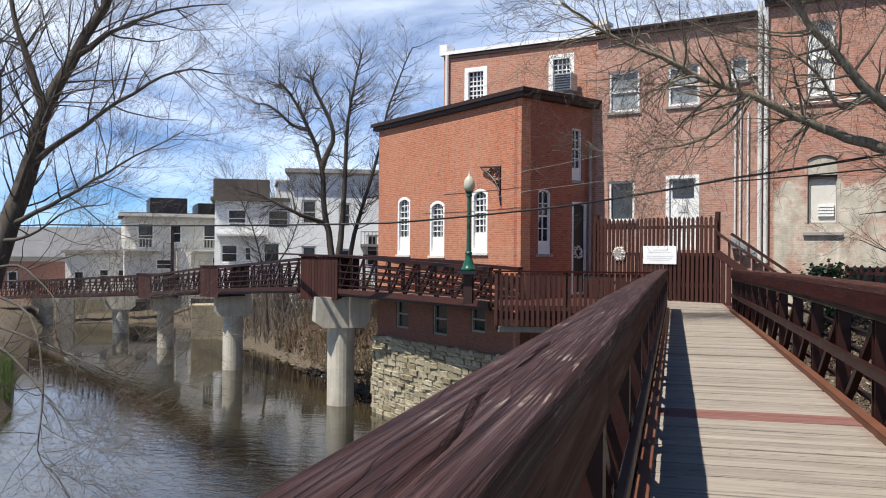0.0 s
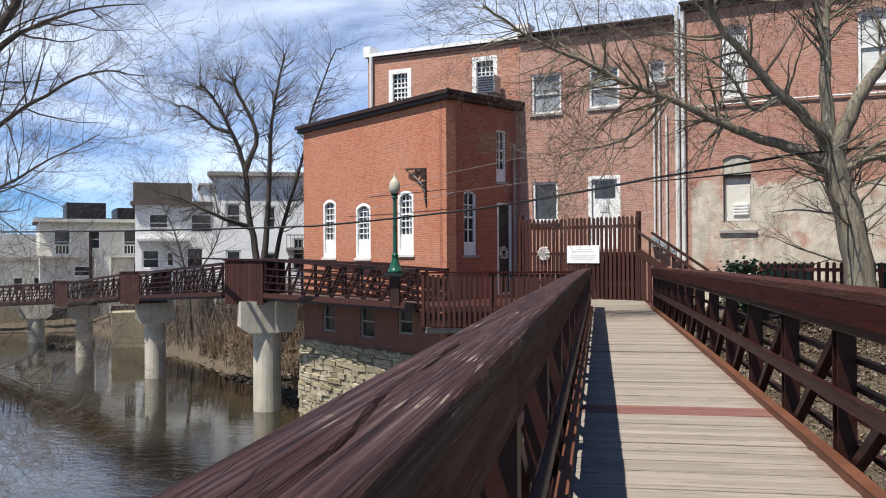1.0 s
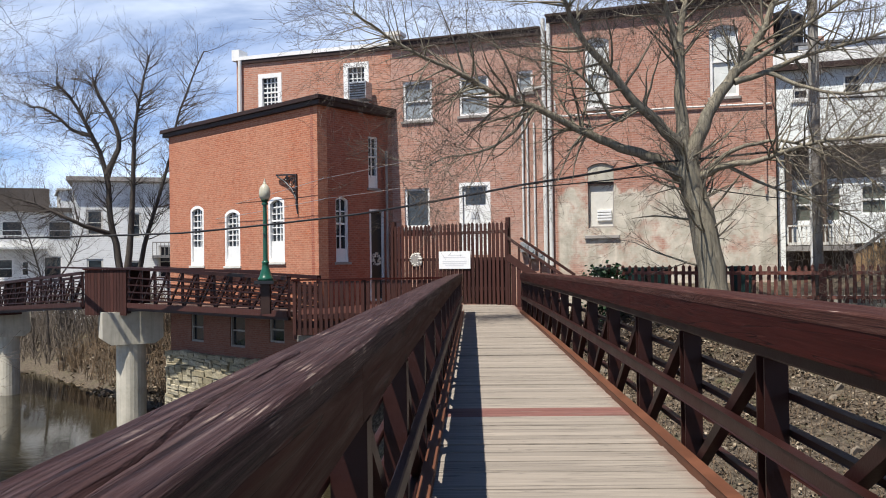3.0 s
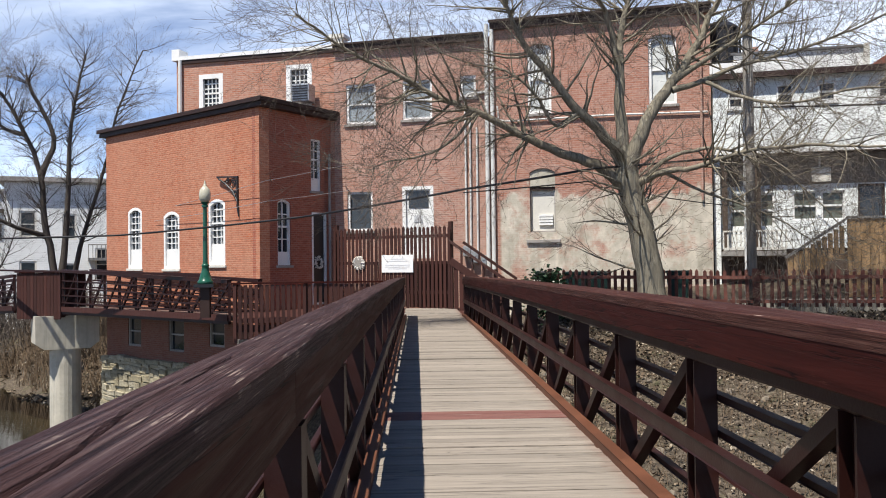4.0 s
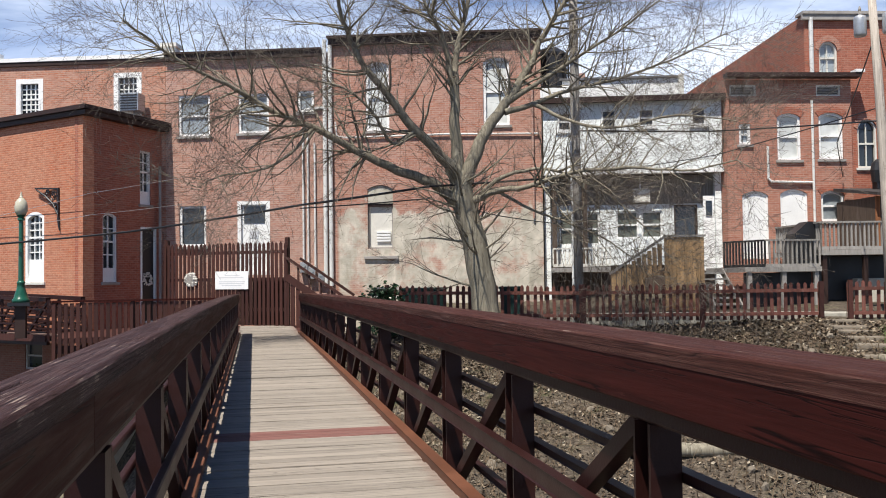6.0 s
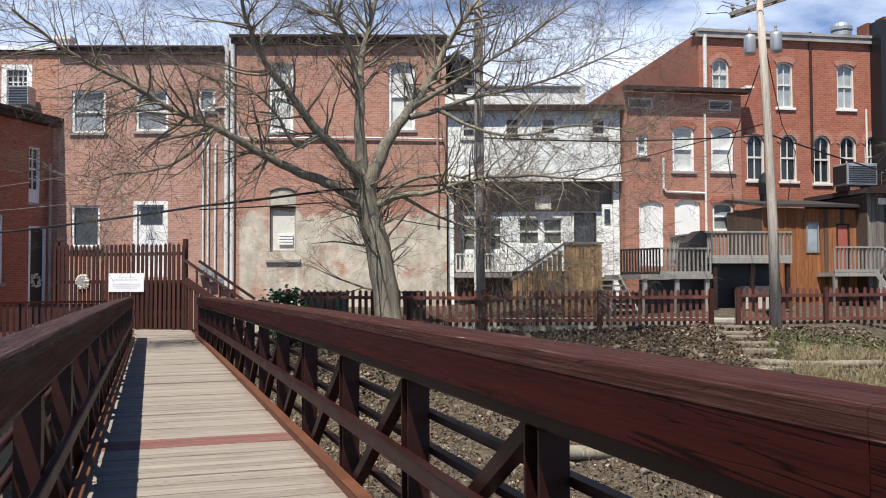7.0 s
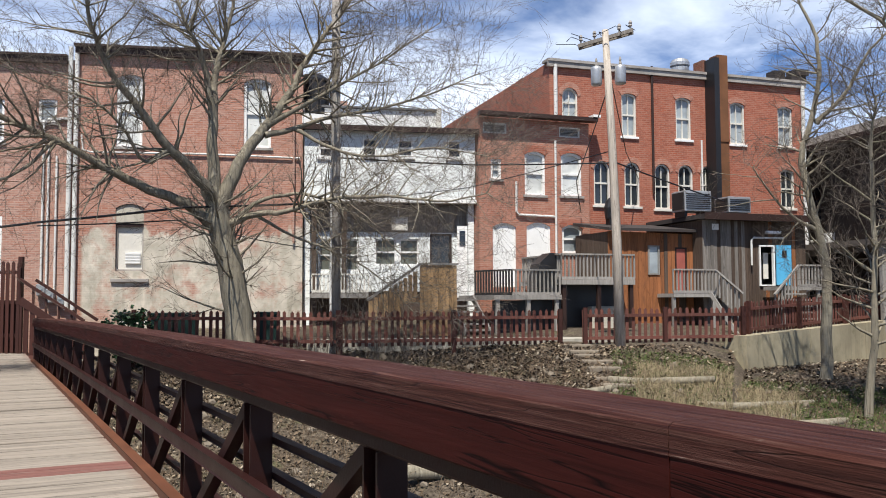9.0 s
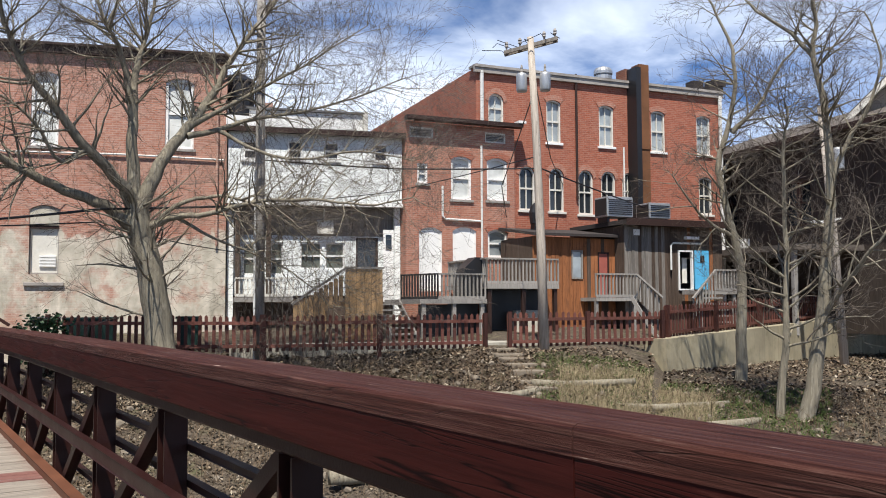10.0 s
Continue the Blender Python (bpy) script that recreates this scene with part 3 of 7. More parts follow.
def build_ground():
    rs = [0.0] + [2.0 * 1.045 ** i for i in range(53)] + [20.5 + 0.4 * i for i in range(64)] + [46.5 * 1.05 ** i for i in range(52)] + [800, 1200, 2000, 3500]
    az = [a for a in np.arange(-180, -50, 5.0)] + [a for a in np.arange(-50, 70, 0.75)] + [a for a in np.arange(70, 180, 5.0)]
    verts, faces = [], []
    for r in rs:
        for a in az:
            x, y = r * math.sin(radians(a)), r * math.cos(radians(a))
            verts.append((x, y, ground_z(x, y) if r < 600 else -1.0))
    k = len(az)
    for i in range(len(rs) - 1):
        for j in range(k):
            a, b = i * k + j, i * k + (j + 1) % k
            faces.append((a, b, b + k, a + k))
    me = bpy.data.meshes.new("ground")
    me.from_pydata(verts, [], faces)
    for f in me.polygons:
        f.use_smooth = True
    me.materials.append(GROUND)
    ob = new("ground", me)
    tagged(ob, "sloping river bank of leaf litter, dry grass and mud", "ground", kind="structure")
    wm = boxes((-220, 160, -160, 130, WATER_Z - 0.05, WATER_Z))
    w = part("water", wm, WATER)
    tagged(w, "slow brown-green river water with small ripples", "water", kind="structure")


build_ground()

# ---------------------------------------------------------------- the row of brick buildings
ROW = facade(17, 29.5)
EAST = facade(9, 28.3)
TB = facade(43, 17.733)


def row_left():
    """The long three-storey brick building behind the brick annexe."""
    b = thing("brick_building", ROW, "long orange-red brick building with white stone coping", "building")
    ops = [(-17.26, -16.27, 7.0, 8.42, ""), (-13.71, -12.71, 7.0, 8.53, "")]
    part("wall", wall_mesh(-18.2, -11.85, -1.0, 9.0, ops), BRICK_A, b)
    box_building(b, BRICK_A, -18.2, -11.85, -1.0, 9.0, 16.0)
    for o in ops:
        window(b, o, 4, 6, 0.17, label="white framed window with small panes", depth_out=0.05)
    part("coping", boxes((-18.35, -11.85, -0.1, 0.5, 9.005, 9.14), (-18.35, -18.02, -0.1, 0.5, 9.145, 9.42)), WHITE, b, "white stone coping")
    part("fascia", boxes((-18.0, -11.86, -0.07, -0.004, 8.86, 9.0)), TRIM, b)
    part("downpipe", tube(bmesh.new(), [(-18.0, -0.09, 3.0), (-18.0, -0.09, 9.0)], 0.07, 8), PIPE, b)
    part("chimney", boxes((-12.2, -11.75, 0.6, 1.1, 8.9, 9.55), (-12.27, -11.68, 0.53, 1.17, 9.55, 9.68)), CREAM, b)

    c = thing("brick_building", ROW, "worn pinkish brick building with sash windows and a white back door", "building")
    ops = [(-11.39, -10.28, 6.25, 7.66, ""), (-9.28, -8.21, 6.3, 7.66, ""), (-7.21, -6.65, 6.97, 7.71, ""), (-11.37, -10.43, 2.45, 3.84, "")]
    door = (-9.33, -8.2, 1.45, 3.97, "")
    part("wall", wall_mesh(-11.84, -6.12, -1.0, 9.0, ops + [door]), BRICK_C, c)
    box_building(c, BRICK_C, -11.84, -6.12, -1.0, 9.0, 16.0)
    for i, o in enumerate(ops):
        window(c, o, 1, 2 if i < 2 else 1, 0.08, pane=GLASS_L if i != 3 else GLASS, frame_mat=WHITE, sill=GREYSTONE, label="white framed sash window")
    d = part("door", frame_mesh(door[0], door[1], door[2], door[3], "", 0.12, 0.0, 0.16), WHITE, c, "white door with a dark upper pane")
    part("leaf", boxes((-9.2, -8.33, 0.09, 0.14, 1.57, 3.85)), WHITE, d)
    part("pane", boxes((-9.12, -8.4, 0.07, 0.088, 3.22, 3.8)), GLASS, d)
    part("notice", boxes((-8.93, -8.62, 0.075, 0.088, 2.72, 2.95)), INK, d)
    part("fascia", boxes((-11.84, -6.35, -0.16, -0.004, 8.86, 9.06), (-11.84, -6.35, -0.22, -0.004, 9.065, 9.13)), TRIM, c, "black eaves board")
    for s, z0, z1 in ((-7.02, 1.5, 6.95), (-6.86, 1.6, 6.2), (-6.62, 1.6, 5.9)):
        bm = tube(bmesh.new(), [(s, -0.06, z0), (s, -0.06, z1)], 0.035, 8)
        part("conduit", bm, PIPE, c)
    part("conduit", tube(bmesh.new(), [(-7.02, -0.06, 6.93), (-6.9, -0.06, 7.05), (-6.25, -0.06, 7.1)], 0.05, 8), PIPE, c)
    for s in (-6.25, -6.06):
        part("downpipe", tube(bmesh.new(), [(s, -0.1, 1.05), (s, -0.1, 9.4)], 0.07, 10), PIPE, c)
    for s, z, w, h in ((-7.12, 1.5, 0.26, 0.36), (-6.84, 1.28, 0.24, 0.42), (-6.5, 1.22, 0.2, 0.32)):
        e = part("meter_box", boxes((s, s + w, -0.2, -0.01, z, z + h), bevel=0.02), GALV, c)
        part("dial", lathe(bmesh.new(), [(0.06, 0), (0.06, 0.02)], 12), GLASS_L, e).matrix_basis = pose(s + w / 2, -0.2, z + h * 0.65, 90)

    e = thing("brick_building", ROW, "tall red brick building with patches of old render low down", "building")
    ops = [(-4.86, -4.06, 6.26, 8.61, "seg"), (-0.88, 0.0, 6.34, 8.63, "seg")]
    blind = (-4.83, -3.97, 2.28, 4.42, "seg")
    base = (-4.75, -3.85, 0.62, 0.98, "")
    part("wall", wall_mesh(-6.11, 1.05, -1.0, 9.4, ops + [blind, base]), BRICK_P, e)
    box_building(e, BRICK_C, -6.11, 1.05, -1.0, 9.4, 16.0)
    for o in ops:
        window(e, o, 1, 2, 0.09, pane=BLIND_GLASS, sill=GREYSTONE, header=BRICK_C, label="tall arched sash window with pale blinds")
    w = part("window", frame_mesh(*blind, 0.05, 0.1, 0.2), GREYSTONE, e, "arched window blocked with boards")
    part("panel", boxes((-4.78, -4.02, 0.16, 0.2, 2.33, 3.75)), CREAM, w)
    pb = bmesh.new()
    prism(pb, [(-4.82, 3.8)] + arc(-4.82, -3.98, 4.4, "seg", 12) + [(-3.98, 3.8)], 0.03, 0.2)
    part("panel", pb, CONC, w)
    part("lintel", boxes((-4.82, -3.98, 0.06, 0.16, 3.7, 3.79)), TRIM, w)
    v = bmesh.new()
    for k in range(4):
        box(v, -4.54, -4.07, 0.1, 0.158, 2.52 + k * 0.095, 2.585 + k * 0.095)
    part("vent", v, WHITE, w)
    part("sill", boxes((-4.95, -3.8, -0.08, 0.1, 1.92, 2.03), bevel=0.015), GREYSTONE, w)
    hb = bmesh.new()
    lo, hi = arc(-4.83, -3.97, 4.42, "seg", 12), arc(-4.98, -3.82, 4.66, "seg", 12)
    for i in range(12):
        prism(hb, [lo[i], lo[i + 1], hi[i + 1], hi[i]], -0.02, 0.05)
    part("brick_arch", hb, BRICK_C, w)
    window(e, base, 2, 1, 0.05, frame_mat=CREAM, sill=False)
    part("fascia", boxes((-6.11, 1.05, -0.17, -0.004, 9.2, 9.42), (-6.15, 1.1, -0.26, 0.3, 9.425, 9.5)), TRIM, e, "black eaves board")
    part("belt_pipe", tube(bmesh.new(), [(-5.9, -0.06, 6.6), (-5.85, -0.06, 6.12), (-5.6, -0.06, 6.05), (-2.2, -0.06, 6.08), (0.95, -0.06, 6.02)], 0.03, 6), PIPE, e)
    part("downpipe", tube(bmesh.new(), [(0.75, -0.07, 3.2), (0.75, -0.07, 7.6)], 0.04, 8), BRICK_C, e)
    t = thing("roof_tank", ROW @ pose(1.45, 0.9, 0), "dark slatted rooftop cooling tower", "tank")
    part("drum", lathe(bmesh.new(), [(0.5, 7.3), (0.52, 7.4), (0.52, 8.75), (0.56, 8.8), (0.56, 8.86), (0.3, 9.05)], 14), BLACK, t, smooth=False)
    for k in range(10):
        a = 2 * math.pi * k / 10
        part("stave", boxes((-0.03, 0.03, -0.03, 0.03, 7.3, 8.85)), BLACK, t).matrix_basis = pose(0.56 * math.cos(a), 0.56 * math.sin(a), 0, 0, 0, math.degrees(a))
    part("base", boxes((-0.6, 0.6, -0.6, 0.6, 7.0, 7.3)), TRIM, t)


def railing(parent, p, q, z0, z1, mat_, pitch=0.13, posts=True):
    p, q = Vector(p), Vector(q)
    L = (q - p).length
    n = max(2, round(L / pitch))
    for i in range(n + 1):
        a = p.lerp(q, i / n)
        part("baluster", bar(bmesh.new(), a + Vector((0, 0, z0)), a + Vector((0, 0, z1)), 0.045, 0.045, (0, 1, 0)), mat_, parent)
    part("rail", bar(bmesh.new(), p + Vector((0, 0, z1 + 0.02)), q + Vector((0, 0, z1 + 0.02)), 0.11, 0.05), mat_, parent)
    part("rail", bar(bmesh.new(), p + Vector((0, 0, z0)), q + Vector((0, 0, z0)), 0.05, 0.09), mat_, parent)


def white_house():
    b = thing("white_house", ROW, "white clapboard building with an open porch below", "building")
    ops = [(1.58, 2.02, 6.09, 6.7, ""), (3.02, 3.5, 6.17, 6.75, ""), (4.22, 4.73, 6.17, 6.75, ""), (5.93, 6.4, 6.17, 6.77, "")]
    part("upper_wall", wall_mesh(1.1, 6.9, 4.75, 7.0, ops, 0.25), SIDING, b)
    for o in ops:
        window(b, o, 1, 2, 0.05, sill=WHITE, label="small white sash window", deep=0.03)
    part("side_wall", boxes((1.1, 1.3, 0.255, 12, 0, 7.0)), SIDING, b)
    part("side_wall", boxes((6.7, 6.9, 0.255, 12, 0, 7.0)), SIDING, b)
    part("back_wall", boxes((1.31, 6.69, 11.8, 12, 0, 7.0)), SIDING, b)
    part("porch_ceiling", boxes((1.31, 6.69, 0.26, 2.2, 4.6, 4.72)), TRIM, b)
    part("lower_trim", boxes((1.06, 6.94, -0.03, 0.255, 4.62, 4.745)), WHITE, b)
    pw = [(1.6, 2.2, 2.3, 3.4, ""), (2.5, 2.95, 2.3, 3.4, ""), (3.49, 4.24, 2.5, 3.42, ""), (4.33, 5.02, 2.5, 3.42, ""), (5.4, 6.17, 1.7, 3.6, "")]
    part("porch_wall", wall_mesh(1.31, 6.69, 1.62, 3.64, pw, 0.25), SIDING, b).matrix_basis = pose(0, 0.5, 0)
    part("porch_header", boxes((1.31, 6.69, 0.52, 0.6, 3.645, 4.59)), BARN_G, b)
    # dark sheet fills in for the unlit void below the porch wall
    part("skirt", boxes((1.31, 6.69, 0.56, 0.62, 0.2, 1.61)), BARN, b, "dark boarding standing in for the void under the porch")
    for i, o in enumerate(pw):
        w = window(b, o, 1, 2 if i < 4 else 1, 0.06, pane=GLASS_P if i < 4 else GLASS, sill=False, label="porch door" if i == 4 else "porch window", frame_mat=TRIM if i == 4 else WHITE)
        w.matrix_basis = pose(0, 0.5, 0)
    part("meter_box", boxes((4.06, 4.6, 0.3, 0.515, 3.7, 4.15)), CREAM, b)
    part("conduit", tube(bmesh.new(), [(4.3, 0.46, 4.16), (4.3, 0.46, 4.58)], 0.03, 8), PIPE, b)
    part("roof", boxes((1.0, 7.0, -0.2, 12.1, 7.02, 7.14)), ROOF, b)
    part("fascia", boxes((1.0, 7.0, -0.25, -0.204, 6.98, 7.16)), TRIM, b)
    part("upper_storey", boxes((1.02, 5.75, 0.5, 10, 7.15, 7.86)), WHITE, b, "set-back white attic storey")
    part("parapet", boxes((1.02, 2.1, -0.2, 0.48, 7.165, 7.5)), WHITE, b)
    part("corner_post", boxes((5.62, 5.78, 0.3, 0.49, 7.15, 7.95)), CREAM, b)
    part("upper_roof", boxes((0.98, 5.8, 0.42, 10.1, 7.87, 7.94)), GREYROOF, b)
    part("chimney", boxes((2.2, 2.7, 2.4, 2.8, 7.95, 8.55)), BRICK_C, b)
    for s in (1.35, 2.35):
        part("post", boxes((s, s + 0.16, 0.1, 0.26, 0.2, 4.6)), BARN, b)
    part("porch_floor", boxes((1.31, 3.2, -0.3, 0.48, 1.4, 1.55)), GREYWOOD, b)
    railing(b, (1.35, -0.28, 0), (3.2, -0.28, 0), 1.62, 2.15, CREAM)
    wd = part("door", boxes((6.32, 6.68, 0.32, 0.37, 1.4, 3.87)), WHITE, b, "white side door")
    part("pane", boxes((6.4, 6.6, 0.29, 0.318, 3.2, 3.7)), GLASS, wd)


def east_block():
    b = thing("brick_building", EAST @ pose(0, -0.25, 0), "two-storey red brick building with white arched windows", "building")
    ops = [(11.43, 11.82, 5.47, 6.16, ""), (12.7, 13.48, 4.96, 6.49, "seg"), (14.09, 14.9, 4.98, 6.51, "seg"), (11.49, 12.35, 1.75, 3.95, "seg"), (12.75, 13.66, 1.75, 4.0, "seg"), (14.11, 14.9, 2.95, 3.95, "seg"),
           (11.15, 12.03, 7.05, 7.42, ""), (14.03, 14.85, 7.05, 7.42, "")]
    part("wall", wall_mesh(11.0, 15.2, -0.5, 7.6, ops), BRICK_B2, b)
    box_building(b, BRICK_B2, 11.0, 15.2, -0.5, 7.6, 12.0)
    for i, o in enumerate(ops):
        if i in (3, 4):
            w = part("window", frame_mesh(*o, 0.06, 0.04, 0.16), WHITE, b, "arched opening boarded over in white")
            pb = bmesh.new()
            prism(pb, [(o[0] + 0.06, o[2] + 0.06)] + arc(o[0] + 0.06, o[1] - 0.06, o[3] - 0.06, "seg") + [(o[1] - 0.06, o[2] + 0.06)], 0.07, 0.1)
            part("board", pb, WHITE, w)
        elif i > 5:
            w = part("vent", frame_mesh(*o, 0.05, 0.02, 0.12), CREAM, b)
            lv = bmesh.new()
            for k in range(5):
                box(lv, o[0] + 0.05, o[1] - 0.05, 0.05, 0.09, o[2] + 0.06 + 0.055 * k, o[2] + 0.09 + 0.055 * k)
            part("louvre", lv, GREYWOOD, w)
            # black sheet for the darkness behind the louvres
            part("back", boxes((o[0] + 0.05, o[1] - 0.05, 0.1, 0.13, o[2] + 0.05, o[3] - 0.05)), BLACK, w)
        else:
            window(b, o, 1, 2, 0.08, pane=BLIND_GLASS if i in (1, 2) else GLASS_L, sill=GREYSTONE, header=BRICK_B if o[4] else None, label="white arched sash window")
    part("fascia", boxes((10.95, 15.4, -0.35, -0.004, 7.62, 7.76)), TRIM, b)
    part("gutter_end", boxes((15.2, 15.5, -0.38, -0.01, 7.77, 7.86)), WHITE, b)
    part("downpipe", tube(bmesh.new(), [(13.85, -0.07, 6.9), (13.85, -0.07, 2.2)], 0.04, 8), PIPE, b)
    part("downpipe", tube(bmesh.new(), [(12.35, -0.06, 5.4), (12.35, -0.06, 4.35), (12.45, -0.06, 4.25), (13.8, -0.06, 4.22)], 0.04, 8), PIPE, b)

    c = thing("brick_building", EAST, "tall three-storey red brick building with arched windows and a chimney", "building")
    top = [(14.29, 14.91, 7.84, 8.92, "round"), (16.69, 17.3, 7.28, 8.88, "seg"), (18.98, 19.64, 7.29, 8.88, "seg"), (21.38, 22.05, 7.24, 8.86, "seg"), (23.59, 24.28, 7.25, 8.84, "seg")]
    mid = [(15.52, 16.18, 4.72, 6.33, "round"), (16.77, 17.4, 4.71, 6.33, "round"), (18.03, 18.68, 4.65, 6.33, "round"), (19.04, 19.68, 4.79, 6.33, "round"), (20.0, 20.6, 4.9, 6.33, "round"), (23.65, 24.3, 4.85, 6.36, "seg")]
    part("wall", wall_mesh(13.8, 24.8, -0.5, 9.8, top + mid), BRICK_B, c)
    box_building(c, BRICK_B, 13.8, 24.8, -0.5, 9.8, 18.0, zback=9.6)
    for o in top + mid:
        window(c, o, 2, 2, 0.06, frame_mat=CREAM, sill=WHITE if o in top else CREAM, header=BRICK_B2, label="arched sash window", pane=GLASS_L if o in top else GLASS)
    part("cornice", boxes((13.7, 24.9, -0.12, -0.004, 9.62, 9.8), (13.7, 24.95, -0.16, 0.4, 9.805, 9.9)), GREYSTONE, c)
    part("downpipe", tube(bmesh.new(), [(14.0, -0.08, 7.8), (14.0, -0.08, 9.7)], 0.07, 8), PIPE, c)
    part("downpipe", tube(bmesh.new(), [(24.72, -0.1, 0.5), (24.72, -0.1, 9.7)], 0.08, 8), PIPE, c)
    part("downpipe", tube(bmesh.new(), [(17.95, -0.06, 5.2), (17.95, -0.06, 9.95)], 0.05, 8), TRIM, c)
    part("downpipe", tube(bmesh.new(), [(20.05, -0.06, 5.0), (20.05, -0.06, 7.3)], 0.035, 8), PIPE, c)
    # black box paints the flue's shaded left side, the rust-brown one is its front
    part("flue", boxes((20.28, 20.5, -0.62, -0.004, 3.9, 10.35)), BLACK, c, "black box for the shaded side of the flue on the outside wall")
    part("flue", boxes((20.502, 20.95, -0.5, -0.004, 3.9, 10.5), (20.48, 20.98, -0.53, -0.5, 7.2, 7.28)), RUSTY, c, "rust-brown flue duct up the outside wall")
    part("chimney", boxes((20.2, 21.0, -0.003, 0.6, 9.95, 10.4)), BRICK_D, c)
    v = thing("roof_vent", EAST @ pose(20.0, 1.2, 9.7), "domed metal roof ventilator", "vent")
    part("stack", lathe(bmesh.new(), [(0.24, 0), (0.24, 0.5), (0.36, 0.52), (0.36, 0.66), (0.3, 0.7), (0.38, 0.74), (0.38, 0.86), (0.3, 0.98), (0.1, 1.06)], 16), GALV, v)
    d = thing("corner_ornament", EAST @ pose(24.2, 0.2, 9.85), "dark stone blocks on the parapet corner", "ornament")
    part("block", boxes((0.1, 0.8, -0.2, 0.3, 0.07, 0.3), (0.3, 0.9, -0.25, 0.35, 0.305, 0.55)), ROOF, d)
    part("block", boxes((-0.7, -0.2, -0.2, 0.3, 0.07, 0.42)), ROOF, d)


row_left()
white_house()
east_block()


# ---------------------------------------------------------------- the brick annexe on its stone base
def annexe():
    b = thing("brick_annexe", TB, "flat-roofed orange brick annexe standing on a rough stone base", "building")
    s0, s1, zt = -33.1, -23.22, 6.42
    ops = [(-31.44, -30.45, 1.21, 3.53, "seg"), (-28.93, -27.9, 1.18, 3.26, "seg"), (-26.08, -25.12, 1.3, 3.55, "seg")]
    low = [(-31.5, -30.55, -1.75, -0.6, ""), (-28.65, -27.65, -1.8, -0.58, ""), (-26.1, -25.2, -1.5, -0.6, "")]
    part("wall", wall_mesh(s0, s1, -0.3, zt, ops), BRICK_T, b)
    # darker brick below carries the walkway's shade on the damp wall in its colour
    part("basement_wall", wall_mesh(s0, s1, -2.3, -0.304, low), BRICK_D, b, "damp red brick basement wall, darkened to paint in the shade")
    for o in ops:
        window(b, o, 3, 6, 0.11, low=o[2] + 0.72, sill=CREAM, label="white arched window with small panes over a panel", depth_out=0.04)
    for o in low:
        window(b, o, 1, 2, 0.07, frame_mat=GREYWOOD, sill=False, label="grey basement window")
    td = pose(-23.22, 0, 0, 0, 0, 98) @ pose(-17.73, 0, 0)
    so = [(18.55, 19.18, 1.27, 3.46, "seg"), (20.22, 20.74, 3.85, 5.66, "")]
    door = (20.24, 20.99, -0.12, 3.1, "")
    # deeper red brick here puts the side wall's shade into its colour
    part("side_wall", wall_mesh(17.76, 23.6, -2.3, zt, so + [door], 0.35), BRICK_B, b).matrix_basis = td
    for o in so:
        window(b, o, 2, 4, 0.06, low=o[2] + 0.45, sill=GREYSTONE, label="narrow window").matrix_basis = td
    d = part("door", frame_mesh(*door, 0.07, -0.02, 0.14), WHITE, b, "black glazed door with a round wreath")
    d.matrix_basis = td
    part("leaf", boxes((door[0] + 0.07, door[1] - 0.07, 0.06, 0.1, -0.05, 3.0)), BLACK, d)
    part("wreath", ring_mesh(0.17, 0.05, 14), CREAM, d).matrix_basis = pose((door[0] + door[1]) / 2, 0.02, 1.35, 90)
    part("back_wall", boxes((s0, s1 - 1.5, 7.4, 7.7, -2.3, zt)), BRICK_T, b)
    part("side_wall", boxes((s0, s0 + 0.3, 0.41, 7.39, -2.3, zt)), BRICK_T, b)
    # upright black sheet paints the annexe's interior dark
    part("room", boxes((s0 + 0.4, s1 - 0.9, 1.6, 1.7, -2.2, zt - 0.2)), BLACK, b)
    rb = bmesh.new()
    flat = pose(0, 0, 0, -90)
    for o, z0, z1 in ((0.28, zt + 0.005, zt + 0.16), (0.36, zt + 0.165, zt + 0.3)):
        prism(rb, [(s0 - o, 0.14 - o), (s1 + o, 0.14 - o), (s1 + o - 1.1, 7.8), (s0 - o, 7.8)], -z0, -z1, flat)
    part("roof", rb, TRIM, b, "dark overhanging flat roof edge")
    part("downpipe", tube(bmesh.new(), [(-23.55, 3.3, 0.2), (-23.55, 3.3, 5.2)], 0.05, 8), GREYSTONE, b)
    br = part("bracket", bracket_mesh(), BLACK, b, "scrolled black iron sign bracket")
    br.matrix_basis = pose(-24.35, -0.02, 3.3)
    ac = thing("air_conditioner", ROW @ pose(-13.0, -0.45, 7.05), "grey box air conditioner in a window", "air conditioner")
    part("case", boxes((-0.15, 0.5, -0.3, 0.28, 0.0, 0.62), bevel=0.02), GALV, ac)
    part("grille", boxes(*[(-0.12, 0.46, -0.33, -0.302, 0.06 + 0.09 * k, 0.1 + 0.09 * k) for k in range(6)]), BLACK, ac)


def ring_mesh(r, w, n):
    bm = bmesh.new()
    rnd = random.Random(5)
    pts = []
    for k in range(n):
        a = 2 * math.pi * k / n
        c = Vector((r * math.cos(a), r * math.sin(a), 0))
        for _ in range(5):
            q = c + Vector((rnd.uniform(-w, w), rnd.uniform(-w, w), rnd.uniform(-w, w) * 0.6))
            bmesh.ops.create_icosphere(bm, subdivisions=1, radius=rnd.uniform(0.4, 0.8) * w, matrix=Matrix.Translation(q))
    return bm


